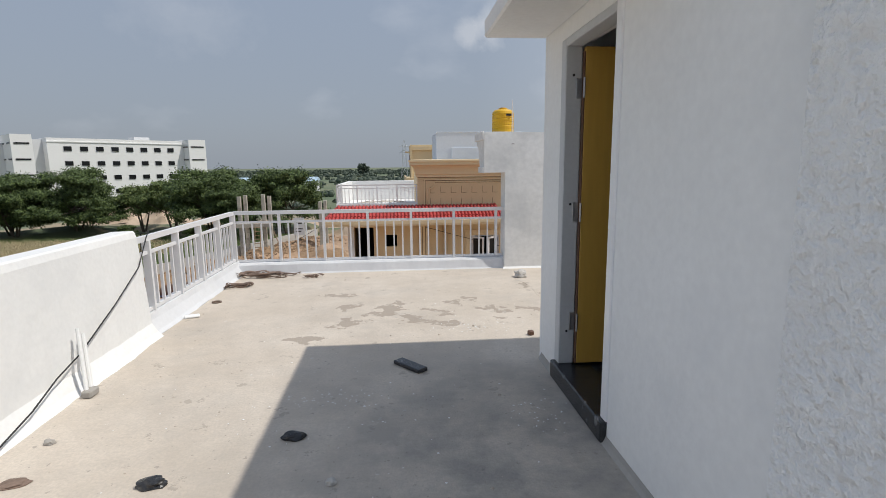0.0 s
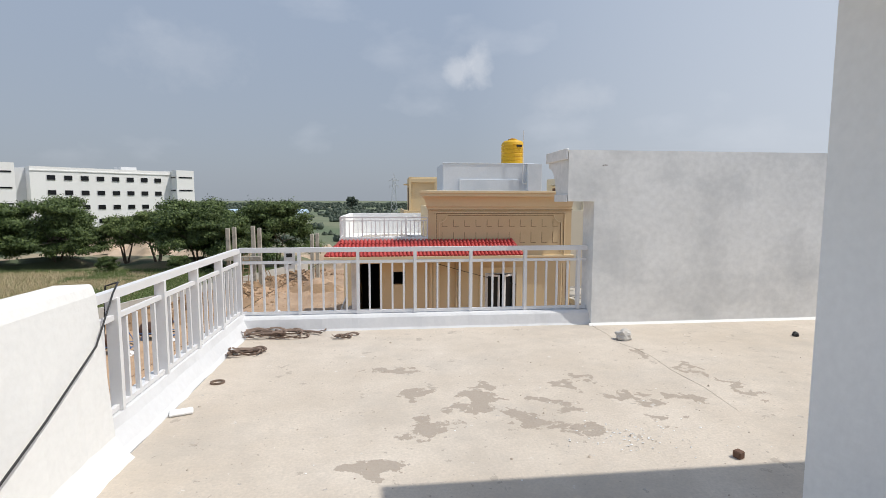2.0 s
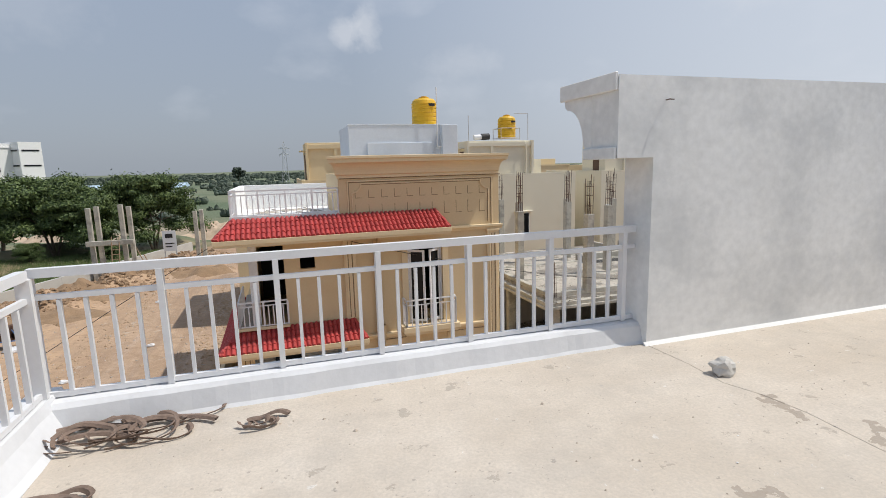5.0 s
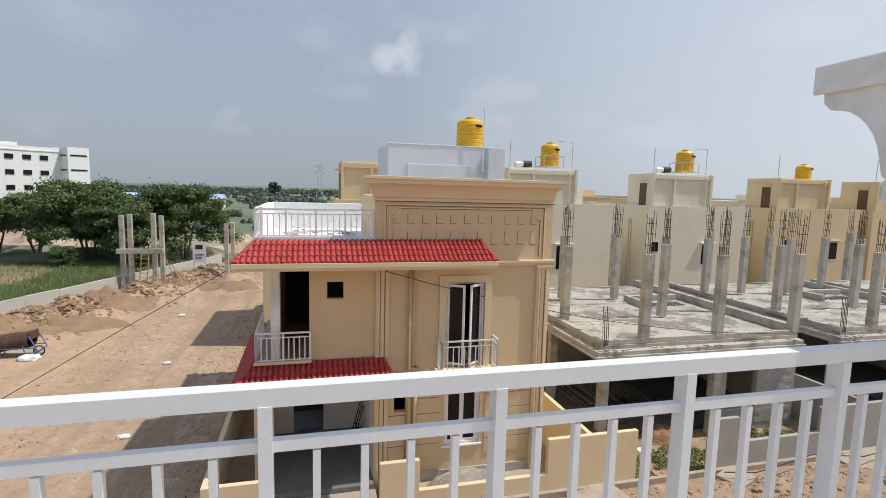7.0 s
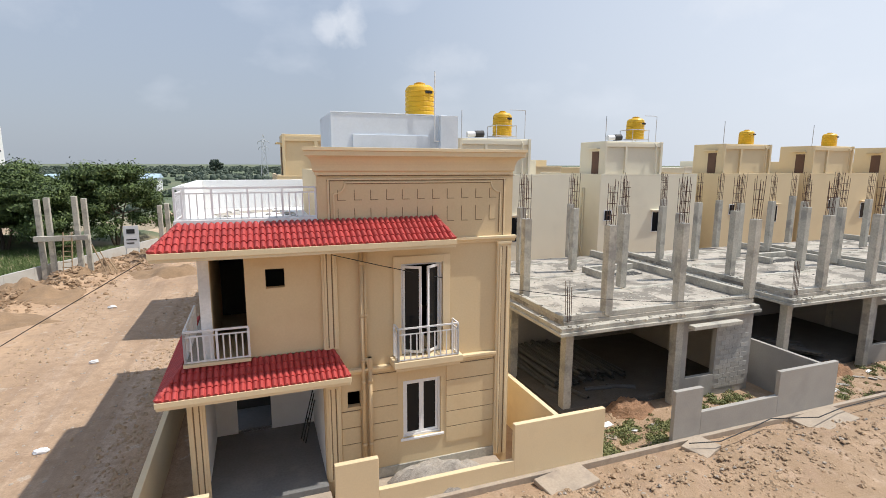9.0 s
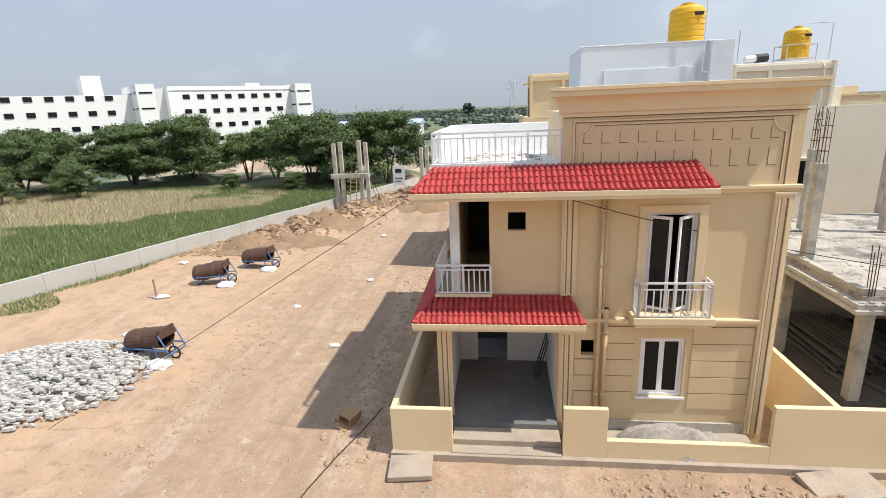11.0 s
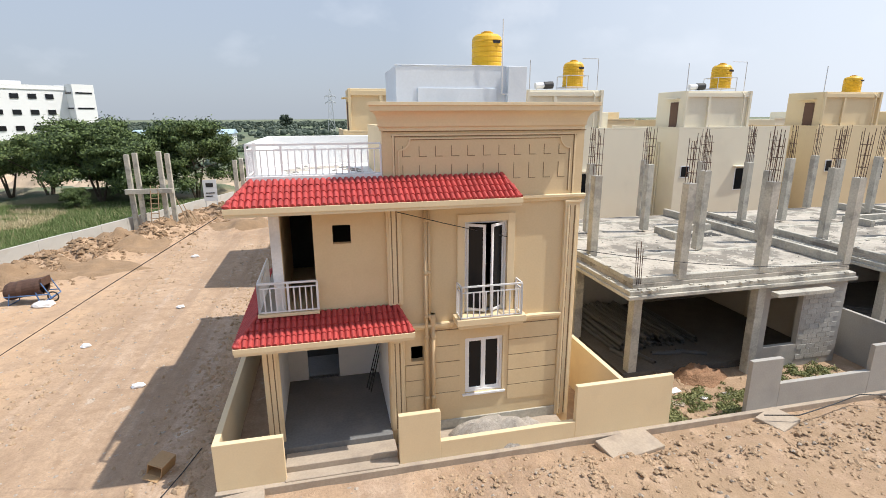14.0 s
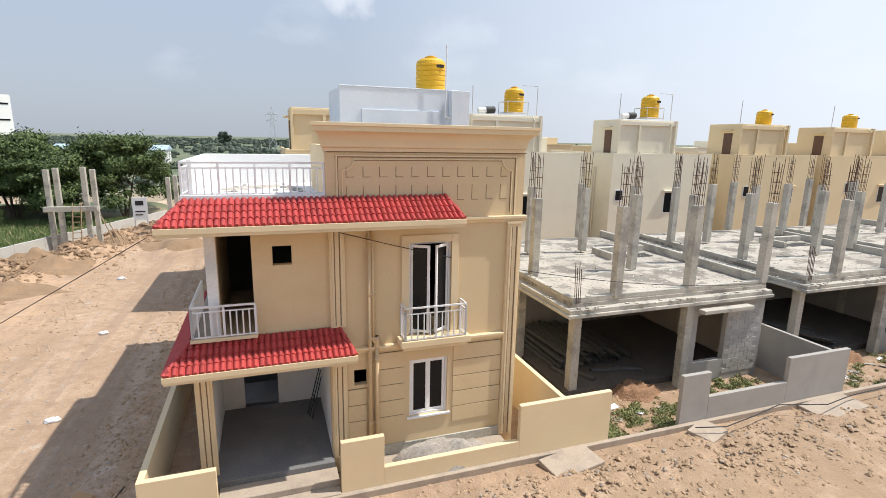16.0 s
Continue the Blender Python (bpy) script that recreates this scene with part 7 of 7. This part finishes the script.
def weeds(name, label, spots, n, seed):
    rnd = random.Random(seed)
    blobs = []
    for cx, cy, r in spots:
        for _ in range(26):
            x, y = rnd.gauss(cx, r), rnd.gauss(cy, r * 0.6)
            blobs.append((x, y, ground_height(x, y) + 0.03, rnd.uniform(0.05, 0.2)))
    vs, fs = leaf_cloud(rnd, blobs, n, 0.045)
    me = bpy.data.meshes.new(name)
    me.from_pydata(vs, [], fs)
    return tagged(link_mesh(name, me, WEED), label, "weeds", kind="stuff")


weeds("weeds", "green weeds growing in the unfinished yards", [(9.3, 19.5, 0.4), (10.4, 19.8, 0.5), (12.0, 19.6, 0.4), (9.0, 18.9, 0.25), (10.9, 19.0, 0.4), (13.2, 19.2, 0.5), (14.5, 20.0, 0.8), (15.6, 20.2, 0.6), (20.5, 19.6, 0.8), (25, 20, 1.0)], 22000, 71)

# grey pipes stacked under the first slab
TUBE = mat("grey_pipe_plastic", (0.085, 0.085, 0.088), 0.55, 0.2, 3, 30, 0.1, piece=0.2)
tb_ = bmesh.new()
rings = [[tb_.verts.new((r * math.cos(a), y, r * math.sin(a))) for a in [k * math.pi / 6 for k in range(12)]] for r, y in ((0.085, 3.6), (0.085, 0.0), (0.074, 0.0), (0.074, 0.6))]
for A, C in zip(rings, rings[1:]):
    for k in range(12):
        tb_.faces.new((A[k], A[(k + 1) % 12], C[(k + 1) % 12], C[k]))
tb_.faces.new(rings[3])
tme = bpy.data.meshes.new("pipe")
tb_.to_mesh(tme)
tb_.free()
tme.materials.append(TUBE)
ps = thing("pipe_stack", "stack of long grey pipes under the bare slab", "pipes", (11.3, 23.2, GZ + 0.2))
tr_ = random.Random(44)
for layer in range(3):
    for i in range(20 - 5 * layer):
        x = 9.5 + 0.19 * i + 0.28 * layer + tr_.uniform(-0.02, 0.02)
        piece("pipe", tme, pose(x, 23.1 + tr_.uniform(-0.35, 0.3), GZ + 0.285 + 0.16 * layer, 0, 0, tr_.uniform(-1.5, 1.5) + 1), ps)
for x, y, z, a in ((10.3, 21.7, 0.29, 15), (11.7, 22.2, 0.29, 80), (12.6, 21.9, 0.29, 65), (9.6, 22.0, 0.29, 12)):
    piece("pipe", tme, pose(x, y, GZ + z, 0, 0, a) @ Matrix.Diagonal((1, 0.3, 1, 1)), ps)

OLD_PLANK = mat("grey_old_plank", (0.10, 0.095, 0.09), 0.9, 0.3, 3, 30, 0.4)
# stacked shuttering planks inside the frame
for k in range(1, 3):
    st = thing("plank_stack", "dark stack of shuttering planks under the slab", "planks", (10.5 + 10.65 * k, 23.2, GZ + 0.2), "stacks of planks")
    pr = random.Random(80 + k)
    for i in range(18):
        b = box(-1.6, 1.6, -0.11, 0.11, 0, 0.05, 0.004)
        bmesh.ops.transform(b, matrix=pose(10.6 + 10.65 * k + pr.uniform(-0.5, 0.5), 23.0 + pr.uniform(-0.9, 0.9), GZ + 0.2 + 0.055 * (i % 9), pr.uniform(-3, 3), pr.uniform(-2, 2), 125 + pr.uniform(-12, 12)), verts=b.verts)
        part("plank", b, OLD_PLANK, st)

# cables over the site
cable("overhead_cable", [(-2.95, 18.72, -0.68), (-5.34, 19.3, -2.13), (-8.9, 19.2, -4.28), (-12.43, 19.0, -6.34), (-14.2, 19.0, GZ + 0.02)], 0.008, BLACK, "black cable slanting from the canopy corner to the ground", "cable")
cable("ground_hose", [(-5.75, 15.6, GZ + 0.04), (-5.44, 17.1, GZ + 0.04), (-5.1, 18.3, GZ + 0.05), (-4.65, 19.65, GZ + 0.05), (-4.4, 20.6, GZ + 0.05)], 0.014, BLACK, "thin dark hose lying on the lane", "hose")
cable("overhead_cable", sag((0.95, 19.35, -0.85), (17.2, 20.8, -3.7), 0.55), 0.01, BLACK, "thin black cable between the houses", "cable")
cable("ground_hose", [(11.3, 18.0, GZ + 0.35), (12.2, 17.7, GZ + 0.4), (13.6, 17.9, GZ + 0.42), (15.0, 18.2, GZ + 0.4), (16.4, 17.6, GZ + 0.5), (18.0, 17.9, GZ + 0.42), (21.0, 18.0, GZ + 0.4), (26.0, 18.1, GZ + 0.4)], 0.018, BLACK, "dark hose lying along the plots", "hose")

SAND = mat("pale_sand", (0.50, 0.39, 0.29), 0.95, 0.16, 1.0, 14, 0.6)
for k, (x, y, sx, h) in enumerate(((-46, 90, 5.5, 2.4), (-39, 88, 5.0, 2.0), (-52, 93, 5, 2.2), (-30, 86, 4.5, 1.6), (-9.5, 78, 4.0, 2.2), (-5.5, 68, 3.0, 1.8))):
    mound("sand_mound", (x, y, GZ), sx, sx * 0.6, h, SAND, "pale heap of dug sand beyond the trees", "sand heap", 90 + k, "sand heaps")

# scraps of sheet and broken board lying in the yards
sr = random.Random(92)
for k in range(16):
    x, y = sr.uniform(8.9, 13.0) + 10.65 * (k % 2), sr.uniform(18.9, 20.3)
    w, d = sr.uniform(0.08, 0.22), sr.uniform(0.05, 0.13)
    b = box(-w, w, -d, d, -0.012, 0.012, 0.004)
    bmesh.ops.transform(b, matrix=pose(x, y, ground_height(x, y) + 0.03, sr.uniform(-8, 8), sr.uniform(-8, 8), sr.uniform(0, 180)), verts=b.verts)
    tagged(part("board_scrap", b, (SACK, CEMENT, DUSTY)[k % 3]), ("pale scrap of sheet lying in the yard", "grey broken board scrap in the yard", "dusty broken board scrap in the yard")[k % 3], "scrap", "scraps in the yards")

# crumbs of mortar left on the bare slabs
for k in range(2):
    x0 = 8.9 + 10.65 * k
    vs, fs = [], []
    sc_ = random.Random(70 + k)
    for _ in range(420):
        # most of it lies swept against the upstands and along the front edge
        x, y = sc_.uniform(x0, x0 + 8.6), 21.3 + 8.0 * sc_.random() ** 1.6
        q, h = sc_.uniform(0.02, 0.09), sc_.uniform(0.015, 0.05)
        a, i0 = sc_.uniform(0, 6.28), len(vs)
        for e in range(5):
            r = q * sc_.uniform(0.6, 1.2)
            vs.append((x + r * math.cos(a + e * 1.2566), y + r * math.sin(a + e * 1.2566), -3.815))
        vs.append((x + sc_.uniform(-0.3, 0.3) * q, y, -3.81 + h))
        fs += [(i0 + e, i0 + (e + 1) % 5, i0 + 5) for e in range(5)]
    me = bpy.data.meshes.new("slab_rubble")
    me.from_pydata(vs, [], fs)
    tagged(link_mesh("slab_rubble", me, CONCRETE), "broken mortar crumbs scattered on the bare slab", "rubble", kind="stuff")

# sand and broken mortar left on the tan house's roof terrace
for k, (x, y, rx, ry) in enumerate(((-0.6, 23.4, 0.9, 0.35), (-1.5, 22.7, 0.5, 0.3), (0.1, 22.6, 0.35, 0.25))):
    mound("sand_heap", (x, y, -0.125), rx, ry, 0.05, SLAB_TOP, "thin spread of pale sand on the white roof terrace", "sand", 90 + k, level=True)
rd = random.Random(95)
for _ in range(16):
    lump("mortar_lump", (rd.uniform(-1.9, 0.4), rd.uniform(21.6, 24.5), -0.12), (rd.uniform(0.04, 0.11), rd.uniform(0.03, 0.07), rd.uniform(0.02, 0.04)), CEMENT, "broken lump of mortar on the white roof terrace", "rubble", rd.randrange(900), group="mortar lumps on the roof terrace")
